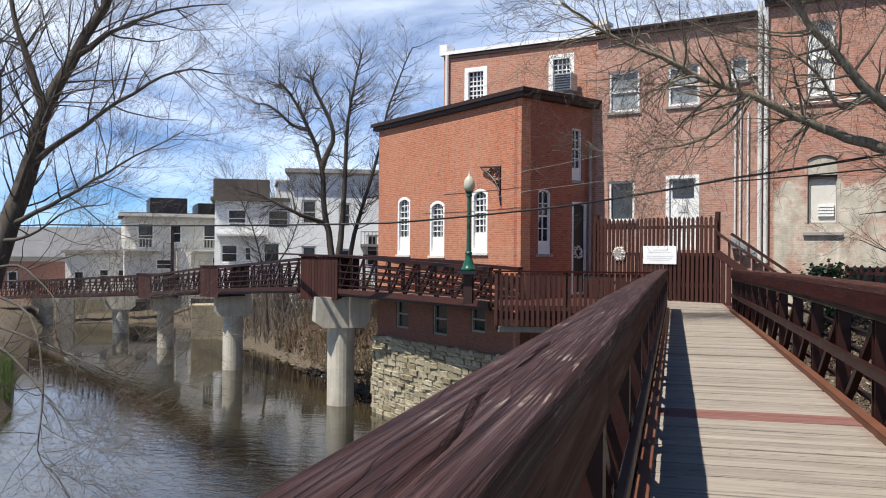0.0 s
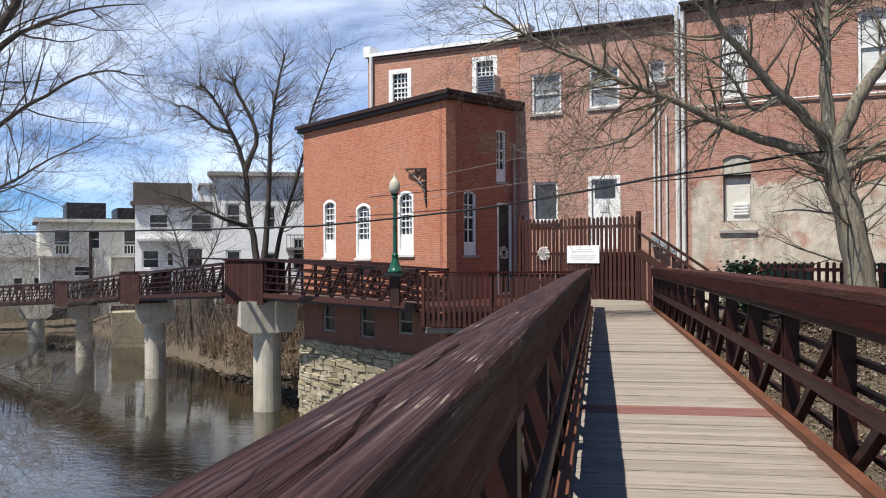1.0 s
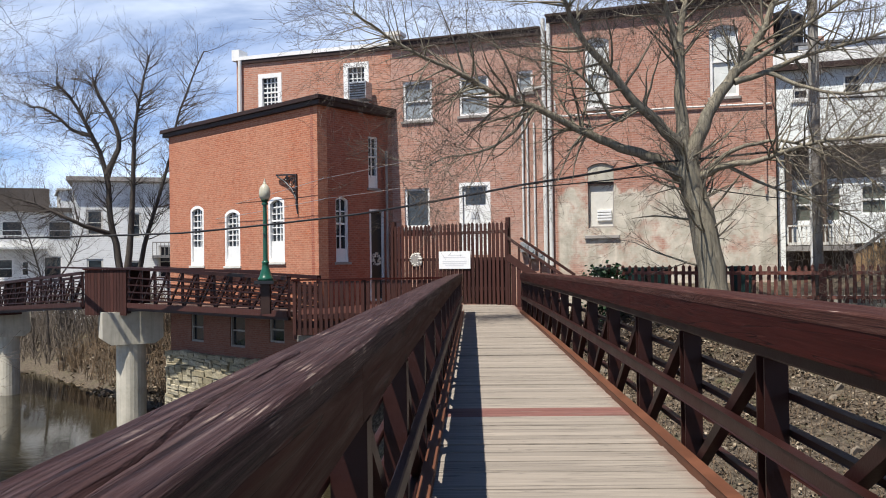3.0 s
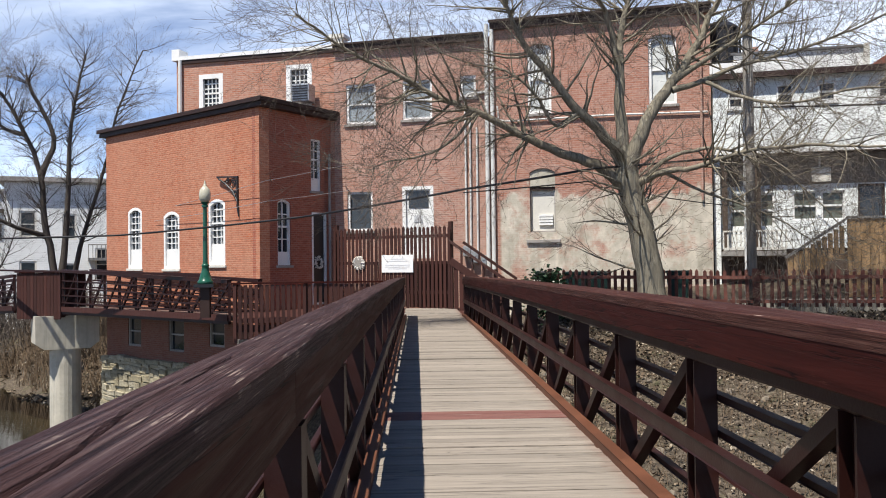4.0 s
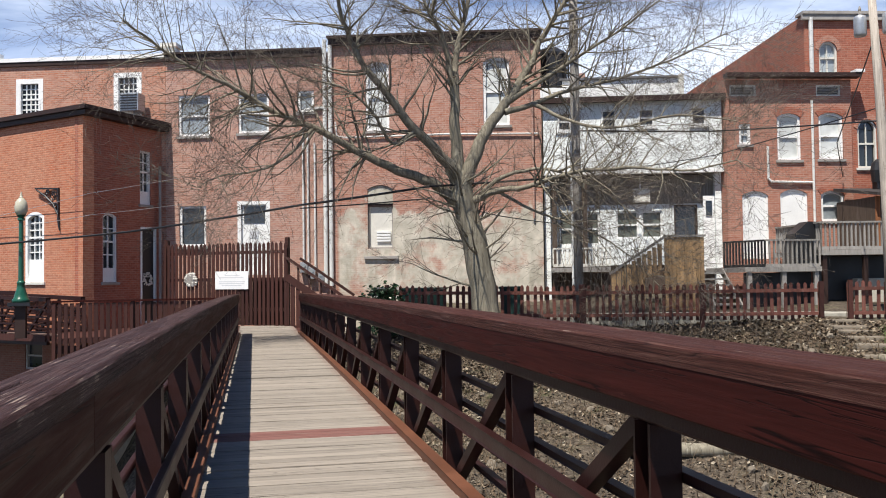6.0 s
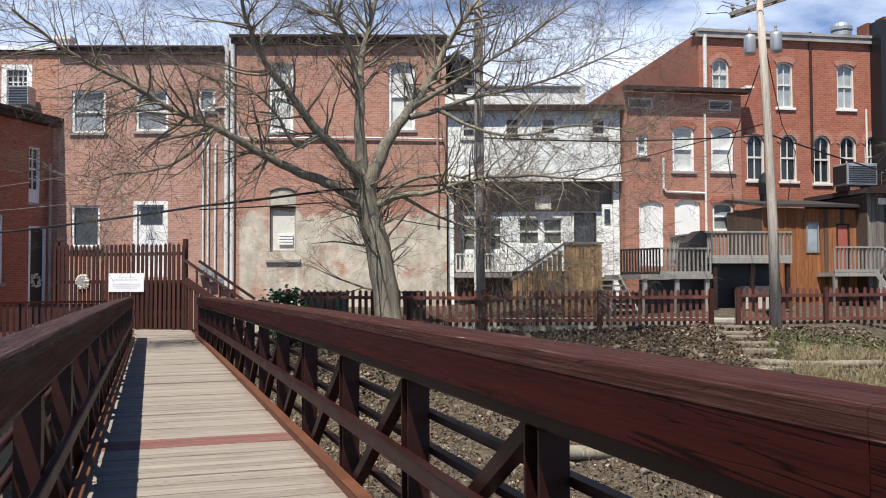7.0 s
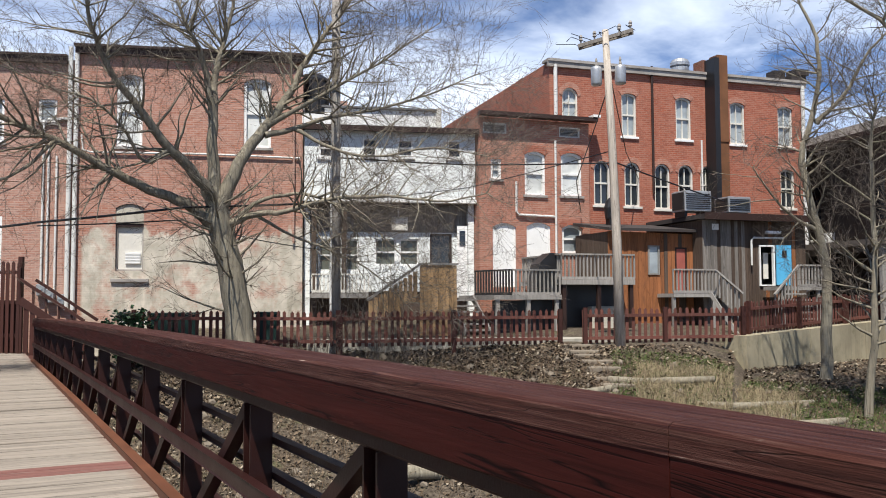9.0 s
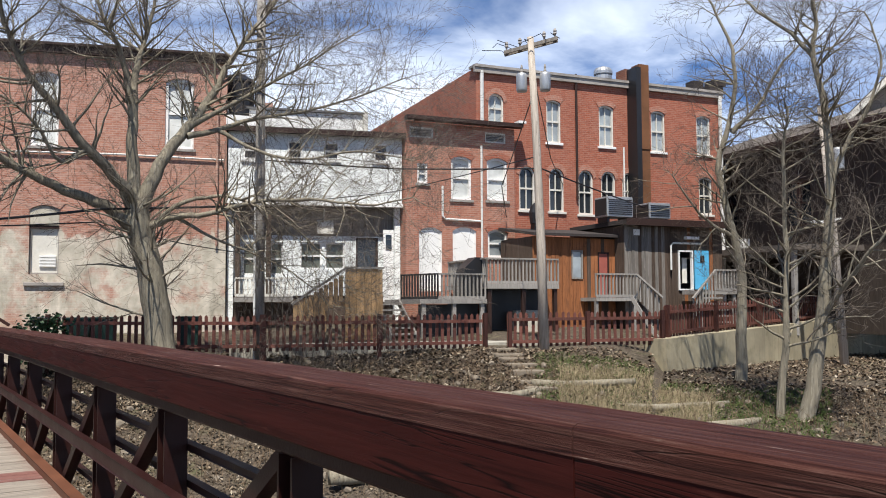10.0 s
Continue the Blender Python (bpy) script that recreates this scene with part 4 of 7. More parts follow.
def bracket_mesh():
    bm = bmesh.new()
    bar(bm, (0, -0.02, 0.0), (0, -0.02, 0.95), 0.05, 0.05)
    bar(bm, (0, 0, 0.92), (-1.05, -0.1, 0.98), 0.05, 0.05)
    tube(bm, [(0, -0.03, 0.1), (-0.25, -0.03, 0.45), (-0.6, -0.06, 0.72), (-1.0, -0.09, 0.93)], 0.03, 6)
    for cx, cz, r in ((-0.22, 0.68, 0.17), (-0.52, 0.83, 0.09), (-0.1, 0.38, 0.08)):
        tube(bm, [(cx + r * math.cos(a) * (1 - a / 14), -0.04, cz + r * math.sin(a) * (1 - a / 14)) for a in (0.6 * k for k in range(16))], 0.02, 5)
    tube(bm, [(0, -0.02, 0.0), (0.02, -0.02, -0.2), (0.05, -0.02, -0.4)], [0.05, 0.035, 0.02], 6)
    return bm


annexe()


# ---------------------------------------------------------------- the footbridge
DEG2 = 0.000283   # camber of the deck


def camber(y):
    return -DEG2 * y * y


Y0, Y1 = -9.0, 24.0
XL, XR = -0.16, 1.395


def swept(x0, x1, z0, z1, ya, yb, bevel=0.012, step=1.5):
    """A beam of rectangular section that follows the camber."""
    n = max(2, int((yb - ya) / step) + 1)
    c = bevel
    sec = [(x0 + c, z0), (x1 - c, z0), (x1, z0 + c), (x1, z1 - c), (x1 - c, z1), (x0 + c, z1), (x0, z1 - c), (x0, z0 + c)]
    bm = bmesh.new()
    rings = []
    for i in range(n):
        y = ya + (yb - ya) * i / (n - 1)
        rings.append([bm.verts.new((x, y, z + camber(y))) for x, z in sec])
    k = len(sec)
    for a, b in zip(rings, rings[1:]):
        for j in range(k):
            bm.faces.new((a[j], a[(j + 1) % k], b[(j + 1) % k], b[j]))
    bm.faces.new(rings[0][::-1])
    bm.faces.new(rings[-1])
    return bm


def worn_cap(x0, x1, z0, z1, ya, yb, seed):
    """A cap board with a slightly uneven, worn top and soft edges."""
    near = ya < 5 and yb > 0
    n = max(3, int((yb - ya) / (0.03 if near else 0.2)))
    k = 40 if near else 10
    bm = bmesh.new()
    rings = []
    for i in range(n + 1):
        y = ya + (yb - ya) * i / n
        ring = [(x0, z0), (x1, z0)]
        edge = noise.noise(Vector((seed, y * 1.7, 0))) * 0.004
        for j in range(k + 1):
            t = j / k
            x = x1 + (x0 - x1) * t
            drop = 0.010 * max(0.0, 1 - min(t, 1 - t) * 14) ** 2
            g = noise.fractal(Vector((x * 38 + seed, y * 1.1, 0.5)), 1.0, 2.0, 4) * 0.0016
            if seed == 7 and y < 1.9:
                mid = x0 + 0.085 + 0.028 * math.sin(y * 2.6 + 0.6) + 0.006 * math.sin(y * 9.0)
                g -= 0.010 * max(0.0, 1 - abs(x - mid) / 0.006)
            ring.append((x + (edge if j in (0, k) else 0), z1 - drop + g))
        rings.append([bm.verts.new((x, y, z + camber(y))) for x, z in ring])
    m = len(rings[0])
    for a, b in zip(rings, rings[1:]):
        for j in range(m):
            bm.faces.new((a[j], a[(j + 1) % m], b[(j + 1) % m], b[j]))
    bm.faces.new(rings[0][::-1])
    bm.faces.new(rings[-1])
    return bm


def footbridge():
    b = thing("footbridge", Matrix.Identity(4), "red-brown steel truss footbridge with timber rails and worn board deck", "bridge")
    for side, (xa, xb) in (("L", (XL - 0.155, XL + 0.012)), ("R", (XR + 0.006, XR + 0.25))):
        joints = [Y0, 2.14, 8.4, 14.6, Y1] if side == "L" else [Y0, 1.12, 7.3, 13.5, 19.0, Y1]
        for a, c in zip(joints, joints[1:]):
            part("rail_beam", swept(xa + 0.002, xb - 0.002, 0.86, 1.0136, a + 0.002, c - 0.002, 0.006), RAIL, b, "dark red-brown timber handrail beam")
            part("rail_cap", worn_cap(xa, xb, 1.006, 1.066, a + 0.0015, c - 0.0015, 7 if side == "L" else 9), RAIL_TOP if side == "L" else RAIL_TOP_R, b, "worn, cracked red-brown timber rail cap")
        xm = XL - 0.09 if side == "L" else XR + 0.12
        ins = 1 if side == "L" else -1
        part("top_chord", swept(xm - 0.05, xm + 0.05, 0.79, 0.858, Y0, Y1), STEEL, b)
        part("bottom_chord", swept(xm - 0.05, xm + 0.05, -0.22, -0.1, Y0, Y1), STEEL, b)
        part("toe_angle", swept(xm + ins * 0.058, xm + ins * 0.135, -0.02, 0.06, Y0, Y1, 0.004), STEEL_RUST, b, "rusty steel toe angle")
        part("mid_rail", swept(xm + ins * 0.058, xm + ins * 0.1, 0.375, 0.455, Y0, Y1, 0.006), STEEL, b)
        for z in (0.08, 0.25, 0.43, 0.60):
            part("outer_bar", swept(xm - ins * 0.095, xm - ins * 0.06, z, z + 0.035, Y0, Y1, 0.006), STEEL, b)
        step = 1.55
        y = 2.65 - step * 7
        while y < Y1 - 0.4:
            zc = camber(y)
            bm = boxes((xm - 0.055, xm + 0.055, y - 0.065, y - 0.05, -0.1 + zc, 0.79 + zc), (xm - 0.055, xm + 0.055, y + 0.05, y + 0.065, -0.1 + zc, 0.79 + zc), (xm - 0.012, xm + 0.055, y - 0.049, y + 0.049, -0.1 + zc, 0.79 + zc))
            part("post", bm, STEEL, b)
            if y + step < Y1:
                bm = bar(bmesh.new(), (xm, y + step - 0.09, -0.08 + camber(y + step)), (xm, y + 0.09, 0.78 + zc), 0.065, 0.065, (1, 0, 0))
                part("diagonal", bm, STEEL, b)
            y += step
        part("end_post", boxes((xm - 0.07, xm + 0.07, Y1 - 0.07, Y1 + 0.07, -0.3 + camber(Y1), 1.0 + camber(Y1))), STEEL, b)
    for y in np.arange(Y0 + 0.5, Y1, 2.9):
        part("floor_beam", boxes((XL - 0.12, XR + 0.12, y - 0.05, y + 0.05, -0.2 + camber(y), -0.075 + camber(y))), STEEL, b)
    w = 0.137
    rnd = random.Random(3)
    y = Y0
    bm = box(bmesh.new(), XL - 0.03, XR + 0.03, -w / 2 + 0.0022, w / 2 - 0.0022, -0.06, 0.0, bevel=0.004)
    board = finish("deck_board", bm, DECK)
    bm = box(bmesh.new(), XL - 0.03, XR + 0.03, -w / 2 + 0.0022, w / 2 - 0.0022, -0.06, 0.0, bevel=0.004)
    board_r = finish("deck_board", bm, DECK_RED)
    n = 0
    while y < 28.6:
        z = camber(min(y, 24.0)) + rnd.uniform(-0.004, 0.004)
        ob = new("deck_board", board_r if 7.25 < y < 7.66 else board)
        ob.parent = b
        ob.matrix_basis = pose(rnd.uniform(-0.006, 0.006), y, z - (0.012 if n % 22 == 0 else 0), rnd.uniform(-0.25, 0.25), 0, rnd.uniform(-0.12, 0.12))
        y += w
        n += 1


# ---------------------------------------------------------------- walkway over the river
def side_frame(p, q, back, name, height, group):
    """A span of the walkway: two truss railings, a deck, built between p and q (deck level at each end)."""
    p, q = Vector(p), Vector(q)
    d = (q - p)
    u = Vector((d.x, d.y, 0)).normalized()
    nrm = Vector((-u.y, u.x, 0)) if Vector((-u.y, u.x, 0)).dot(Vector((0, 1, 0))) > 0 else Vector((u.y, -u.x, 0))
    b = thing(name, Matrix.Translation(p), "red-brown steel walkway span with truss railings over the river", "walkway", group)
    L = Vector((d.x, d.y, 0)).length
    at = lambda s, off, z: u * s + nrm * off + Vector((0, 0, d.z * s / L + z))
    top = lambda t: height[0] + (height[1] - height[0]) * t
    for off in (0.0, back):
        part("top_chord", bar(bmesh.new(), at(0, off, top(0)), at(L, off, top(1)), 0.16, 0.12), STEEL, b)
        part("bottom_chord", bar(bmesh.new(), at(0, off, 0), at(L, off, 0), 0.1, 0.2), STEEL, b)
        for z in (0.22, 0.4, 0.58, 0.76):
            part("bar", bar(bmesh.new(), at(0, off - 0.05, z * top(0)), at(L, off - 0.05, z * top(1)), 0.05, 0.05), STEEL, b)
        n = max(2, round(L / 1.15))
        for i in range(n + 1):
            s = L * i / n
            part("post", bar(bmesh.new(), at(s, off, 0), at(s, off, top(i / n)), 0.08, 0.08, (1, 0.2, 0)), STEEL, b)
            if i < n:
                e = L * (i + 1) / n
                part("diagonal", bar(bmesh.new(), at(s, off, 0.05), at(e, off, top((i + 1) / n) - 0.05), 0.06, 0.06), STEEL, b)
    part("deck", bar(bmesh.new(), at(0, back / 2, 0.12), at(L, back / 2, 0.12), back - 0.16, 0.08), DECK, b)
    part("fascia", bar(bmesh.new(), at(0, -0.08, 0.1), at(L, -0.08, 0.1), 0.04, 0.2), STAIN_V, b)
    return b


def board_box(name, p, q, height, drop, back, label):
    """A boxed pier head clad in upright boards."""
    p, q = Vector(p), Vector(q)
    d = q - p
    L = d.length
    b = thing(name, Matrix.Translation(p) @ Matrix.Rotation(math.atan2(d.y, d.x), 4, "Z"), label, "walkway")
    n = max(3, round(L / 0.16))
    for off in (0, back):
        for i in range(n):
            part("board", boxes((L * i / n + 0.006, L * (i + 1) / n - 0.006, off - 0.03, off + 0.02, -drop, height)), STAIN_V, b)
    part("cap", boxes((-0.06, L + 0.06, -0.09, back + 0.09, height + 0.003, height + 0.07), bevel=0.01), RAIL, b)
    part("platform", boxes((0, L, 0.03, back - 0.03, -drop * 0.8, -drop * 0.4)), STAIN_V, b)
    return b


def pier(at_, col, cap_w, cap_z0, cap_z1, turn, label):
    b = thing("bridge_pier", Matrix.Translation((at_.x, at_.y, 0)) @ Matrix.Rotation(radians(turn), 4, "Z"), label, "pier", "walkway piers")
    bm = lathe(bmesh.new(), [(col * 1.0, WATER_Z - 1.2), (col, cap_z0 + 0.01)], 24)
    part("column", bm, CONC, b, smooth=False)
    bm = bmesh.new()
    prism(bm, [(-cap_w / 2, cap_z1), (cap_w / 2, cap_z1), (cap_w / 2, cap_z0 + 0.25), (cap_w * 0.36, cap_z0), (-cap_w * 0.36, cap_z0), (-cap_w / 2, cap_z0 + 0.25)], -col * 1.05, col * 1.05)
    part("cap", bm, CONC, b)


def walkway():
    w0, w1 = polar(-11.9, 28.2, -0.44), polar(-21.5, 38.5, -0.48)
    w2, w3 = polar(-24.1, 39.8, -0.44), polar(-29.0, 50.5, -0.95)
    w4, w5 = polar(-30.1, 52.3, -1.02), polar(-33.0, 63.0, -1.68)
    w6, w7 = polar(-33.7, 65.0, -1.74), polar(-41.6, 93, -3.26)
    side_frame(w1, w0, 1.15, "walkway_span", (1.62, 1.22), "walkway spans")
    side_frame(w3, w2, 1.9, "walkway_span", (1.34, 1.4), "walkway spans")
    side_frame(w5, w4, 1.9, "walkway_span", (1.3, 1.32), "walkway spans")
    side_frame(w7, w6, 1.9, "walkway_span", (1.48, 1.3), "walkway spans")
    board_box("walkway_corner", w2 + Vector((0.1, 0, 0)), w1 + Vector((-0.1, 0, -0.06)), 1.52, 0.35, 1.6, "boarded red-brown corner landing of the walkway")
    board_box("walkway_landing", w4, w3, 1.44, 0.25, 1.9, "boarded red-brown pier landing of the walkway")
    board_box("walkway_landing", w6, w5, 1.38, 0.25, 1.9, "boarded red-brown pier landing of the walkway")
    pier(polar(-21.4, 39.4), 0.6, 2.4, -2.0, -0.66, 30, "round concrete bridge pier with a broad cap")
    pier(polar(-28.1, 51.9), 0.56, 2.1, -2.35, -1.1, 30, "round concrete bridge pier standing in the river")
    pier(polar(-32.1, 64.9), 0.56, 2.1, -2.85, -1.8, 30, "round concrete bridge pier standing in the river")
    pier(polar(-34.7, 77.5), 0.62, 2.3, -3.5, -2.3, 30, "round concrete bridge pier standing in the river")
    pier(polar(-38.8, 88.5), 0.62, 2.3, -3.9, -2.8, 30, "round concrete bridge pier standing in the river")
    # the landing between annexe and bridge
    pc, pj = polar(-11.6, 25.4), polar(-1.6, 25.6)
    b = thing("landing_deck", Matrix.Identity(4), "red-brown timber landing with a picket railing", "deck")
    bm = bmesh.new()
    q = [(pc.x, pc.y), (pj.x + 0.2, pj.y), (XR + 0.2, 24.2), (XR + 0.4, 29.3), (-3.4, 30.6), (-5.4, 28.5)]
    v0 = [bm.verts.new((x, y, -0.22)) for x, y in q]
    f = bm.faces.new(v0)
    r = bmesh.ops.extrude_face_region(bm, geom=[f])
    bmesh.ops.translate(bm, vec=(0, 0, -0.12), verts=[g for g in r["geom"] if isinstance(g, bmesh.types.BMVert)])
    # dark stain, out of sight here, keeps bounce off the annexe's side wall
    part("floor", bm, STAIN_V, b)
    # unseen floor up to the annexe, added to shade the basement wall
    bm = bmesh.new()
    tw, tc = polar(-18.9, 37.2), polar(-10.6, 29.2)
    v0 = [bm.verts.new((x, y, -0.24)) for x, y in ((w0.x + 0.2, w0.y + 1.0), (w1.x + 0.6, w1.y + 0.9), (tw.x, tw.y + 0.2), (tc.x, tc.y))]
    f = bm.faces.new(v0)
    r = bmesh.ops.extrude_face_region(bm, geom=[f])
    bmesh.ops.translate(bm, vec=(0, 0, -0.14), verts=[g for g in r["geom"] if isinstance(g, bmesh.types.BMVert)])
    part("floor", bm, STAIN_V, b)
    d = pj - pc
    L = d.length
    u = d.normalized()
    n = int(L / 0.145)
    for i in range(n + 1):
        p = pc + u * (L * i / n)
        part("picket", bar(bmesh.new(), (p.x, p.y, -0.78), (p.x, p.y, 0.72), 0.09, 0.04, (0, 1, 0)), STAIN_V, b)
    for s in (0.0, 0.44, 1.0):
        p = pc + u * L * s
        part("post", bar(bmesh.new(), (p.x, p.y + 0.08, -0.9), (p.x, p.y + 0.08, 0.8), 0.1, 0.1, (0, 1, 0)), STAIN_V, b)
    part("top_rail", bar(bmesh.new(), pc + Vector((-0.1, 0.03, 0.77)), pj + Vector((0.1, 0.03, 0.77)), 0.16, 0.05), RAIL, b)
    part("skirt", bar(bmesh.new(), pc + Vector((0, 0.06, -0.5)), pj + Vector((0, 0.06, -0.5)), 0.04, 0.2), STAIN_V, b)
    part("beam", bar(bmesh.new(), pc + Vector((0, 0.3, -0.9)), pj + Vector((0, 0.3, -0.9)), 0.1, 0.16), GREYWOOD, b)
    # far railing of the landing beside the annexe
    a2, b2 = polar(-13.5, 29.6), polar(-26.0, 41.0)
    g = thing("railing", Matrix.Identity(4), "red-brown railing beside the annexe", "railing")
    part("top_rail", bar(bmesh.new(), a2 + Vector((0, 0, 1.0)), b2 + Vector((0, 0, 1.22)), 0.14, 0.07), STEEL, g)


def lamp():
    p = polar(-13.35, 28.0)
    b = thing("street_lamp", Matrix.Translation((p.x, p.y, 0)), "green cast-iron lamp post with a frosted acorn globe", "street lamp")
    part("bracket", boxes((-0.3, 0.3, -0.25, 0.3, 0.62, 0.72)), BLACK, b)
    part("support", boxes((-0.14, 0.14, -0.1, 0.12, -0.3, 0.62)), TRIM, b)
    part("base", lathe(bmesh.new(), [(0.24, 0.72), (0.24, 0.8), (0.2, 0.84), (0.17, 0.95), (0.12, 1.1), (0.1, 1.25), (0.12, 1.28), (0.085, 1.34)], 16), GREEN, b, smooth=True)
    part("shaft", lathe(bmesh.new(), [(0.075, 1.33), (0.06, 3.05), (0.1, 3.07), (0.1, 3.12), (0.07, 3.15), (0.13, 3.22)], 16), GREEN, b)
    part("globe", lathe(bmesh.new(), [(0.12, 3.22), (0.17, 3.32), (0.18, 3.45), (0.15, 3.6), (0.07, 3.7), (0.04, 3.72)], 18), GLOBE, b, smooth=True)
    part("finial", lathe(bmesh.new(), [(0.06, 3.72), (0.04, 3.76), (0.015, 3.88)], 10), GLOBE, b)


def picket(bm, x, z0, z1, w=0.085, t=0.02, y=0.0):
    prism(bm, [(x - w / 2, z0), (x + w / 2, z0), (x + w / 2, z1 - w * 0.6), (x, z1), (x - w / 2, z1 - w * 0.6)], y - t, y)


def picket_fence(p, q, z0, height, label, name="picket_fence", pitch=0.168, mat_=FENCE, lean=0.0, seed=1):
    p, q = Vector(p), Vector(q)
    d = q - p
    L = Vector((d.x, d.y)).length
    b = thing(name, Matrix.Translation((p.x, p.y, 0)) @ Matrix.Rotation(math.atan2(d.y, d.x), 4, "Z"), label, "fence", "picket fences")
    rnd = random.Random(seed)
    bm = bmesh.new()
    picket(bm, 0, 0.0, height)
    me = finish("picket", bm, mat_ or STAIN_V)
    n = int(L / pitch)
    for i in range(n + 1):
        s = L * i / n
        z = z0 + (p.z + (q.z - p.z) * s / L)
        ob = new("picket", me)
        ob.parent = b
        ob.matrix_basis = pose(s, -0.03, z + rnd.uniform(-0.015, 0.015), rnd.uniform(-1, 1), rnd.uniform(-1.6, 1.6) + lean, rnd.uniform(-3, 3))
    for h in (0.14, height - 0.2):
        part("rail", bar(bmesh.new(), (0, -0.085, z0 + p.z + h), (L, -0.085, z0 + q.z + h), 0.05, 0.085), mat_ or STAIN_V, b)
    k = max(1, round(L / 2.4))
    for i in range(k + 1):
        s = L * i / k
        z = z0 + (p.z + (q.z - p.z) * s / L)
        part("post", boxes((s - 0.05, s + 0.05, -0.21, -0.112, z - 0.5, z + height + 0.02)), STAIN_V, b)
    return b


def end_fence():
    m = facade(30, 24.72)
    m = Matrix.Translation((0.2, -0.05, 0)) @ m
    sx = lambda az: 24.72 * math.tan(radians(az - 30))
    s0, s1 = sx(-5.3), sx(2.05)
    b = thing("tall_fence", m, "tall red-brown board fence closing the end of the bridge", "fence")
    bm = bmesh.new()
    picket(bm, 0, -0.15, 2.47, 0.098, 0.022)
    me = finish("board", bm, STAIN_V)
    n = int((s1 - s0) / 0.15)
    rnd = random.Random(8)
    for i in range(n + 1):
        ob = new("board", me)
        ob.parent = b
        ob.matrix_basis = pose(s0 + (s1 - s0) * i / n, 0, rnd.uniform(-0.02, 0.02), 0, rnd.uniform(-0.4, 0.4), 0)
    for z in (0.3, 1.25, 2.1):
        part("rail", boxes((s0, s1, 0.005, 0.06, z, z + 0.1)), STAIN_V, b)
    bm = boxes((-0.045, 0.045, 0.0, 0.02, -0.15, 1.25))
    me2 = finish("backing_board", bm, STAIN_V)
    for i in range(int((s1 - s0) / 0.15)):
        ob = new("backing_board", me2)
        ob.parent = b
        ob.matrix_basis = pose(s0 + 0.075 + 0.15 * i, 0.08, 0)
    for s in (s0, s1):
        part("post", boxes((s - 0.06, s + 0.06, 0.07, 0.19, -0.4, 2.6)), STAIN_V, b)
    w0, w1 = sx(-2.24), sx(-0.22)
    g = thing("notice_board", m, "white notice board on the fence", "sign")
    part("board", boxes((w0, w1, -0.06, -0.03, 0.99, 1.56), bevel=0.004), SIGN, g)
    bars = bmesh.new()
    L = w1 - w0
    for z, a, c in ((1.42, 0.3, 0.75), (1.35, 0.15, 0.85), (1.22, 0.12, 0.9), (1.16, 0.12, 0.88), (1.1, 0.2, 0.8)):
        box(bars, w0 + a * L, w0 + c * L, -0.064, -0.061, z, z + 0.025)
    part("print", bars, INK, g)
    wr = thing("wreath", m @ pose(sx(-3.7), -0.06, 1.3, 90), "pale dried wreath hanging on the fence", "wreath")
    part("ring", ring_mesh(0.17, 0.055, 18), CREAM, wr)
    part("back", lathe(bmesh.new(), [(0.13, 0), (0.2, 0.01), (0.2, 0.03), (0.13, 0.04)], 16), GREYWOOD, wr)
    # stair with a sloping rail beside the fence
    st = thing("stair_rail", m, "red-brown sloping stair rail with boarded side", "stair")
    x0, x1 = s1 + 0.05, s1 + 1.75
    part("hand_rail", bar(bmesh.new(), (x0, 0.0, 1.95), (x1, 0.4, 0.75), 0.12, 0.08), STAIN_V, st)
    part("hand_rail", bar(bmesh.new(), (x0, 0.9, 1.95), (x1, 1.3, 0.75), 0.12, 0.08), STAIN_V, st)
    part("stringer", bar(bmesh.new(), (x0, 0.0, 1.35), (x1, 0.4, 0.15), 0.06, 0.22), STAIN_V, st)
    for i in range(11):
        x = x0 + (x1 - x0) * i / 10
        zz = 1.95 - 1.2 * i / 10
        part("board", boxes((x - 0.07, x + 0.07, 0.04 * i - 0.01, 0.04 * i + 0.02, -0.35, zz - 0.55)), STAIN_V, st)
        if i % 2 == 0:
            part("baluster", boxes((x - 0.03, x + 0.03, 0.04 * i, 0.04 * i + 0.04, zz - 0.58, zz - 0.02)), STAIN_V, st)


footbridge()
walkway()
lamp()
end_fence()
FENCE_LABEL = "red-brown weathered picket fence along the top of the bank"
picket_fence(polar(8.6, 23.6, 0.16), polar(21.0, 22.9, 0.12), 0.0, 0.92, FENCE_LABEL, seed=2)
picket_fence(polar(21.1, 22.9, 0.12), polar(35.1, 24.3, 0.12), 0.0, 0.92, FENCE_LABEL, seed=3)
picket_fence(polar(36.7, 24.5, 0.12), polar(46.2, 26.2, 0.14), 0.0, 0.95, FENCE_LABEL, seed=4)
def wall_top(f):
    """A spot on top of the retaining wall, a part f of the way along."""
    d = WALL_B - WALL_A
    p = WALL_A + d * f + Vector((-d.y, d.x, 0)).normalized() * 0.18
    return Vector((p.x, p.y, 0.29 + 0.75 * f))


picket_fence(wall_top(0.03), wall_top(0.30), 0.0, 0.92, FENCE_LABEL, pitch=0.16, seed=5)
picket_fence(wall_top(0.305), wall_top(1.0), 0.0, 0.88, FENCE_LABEL, pitch=0.165, seed=6)


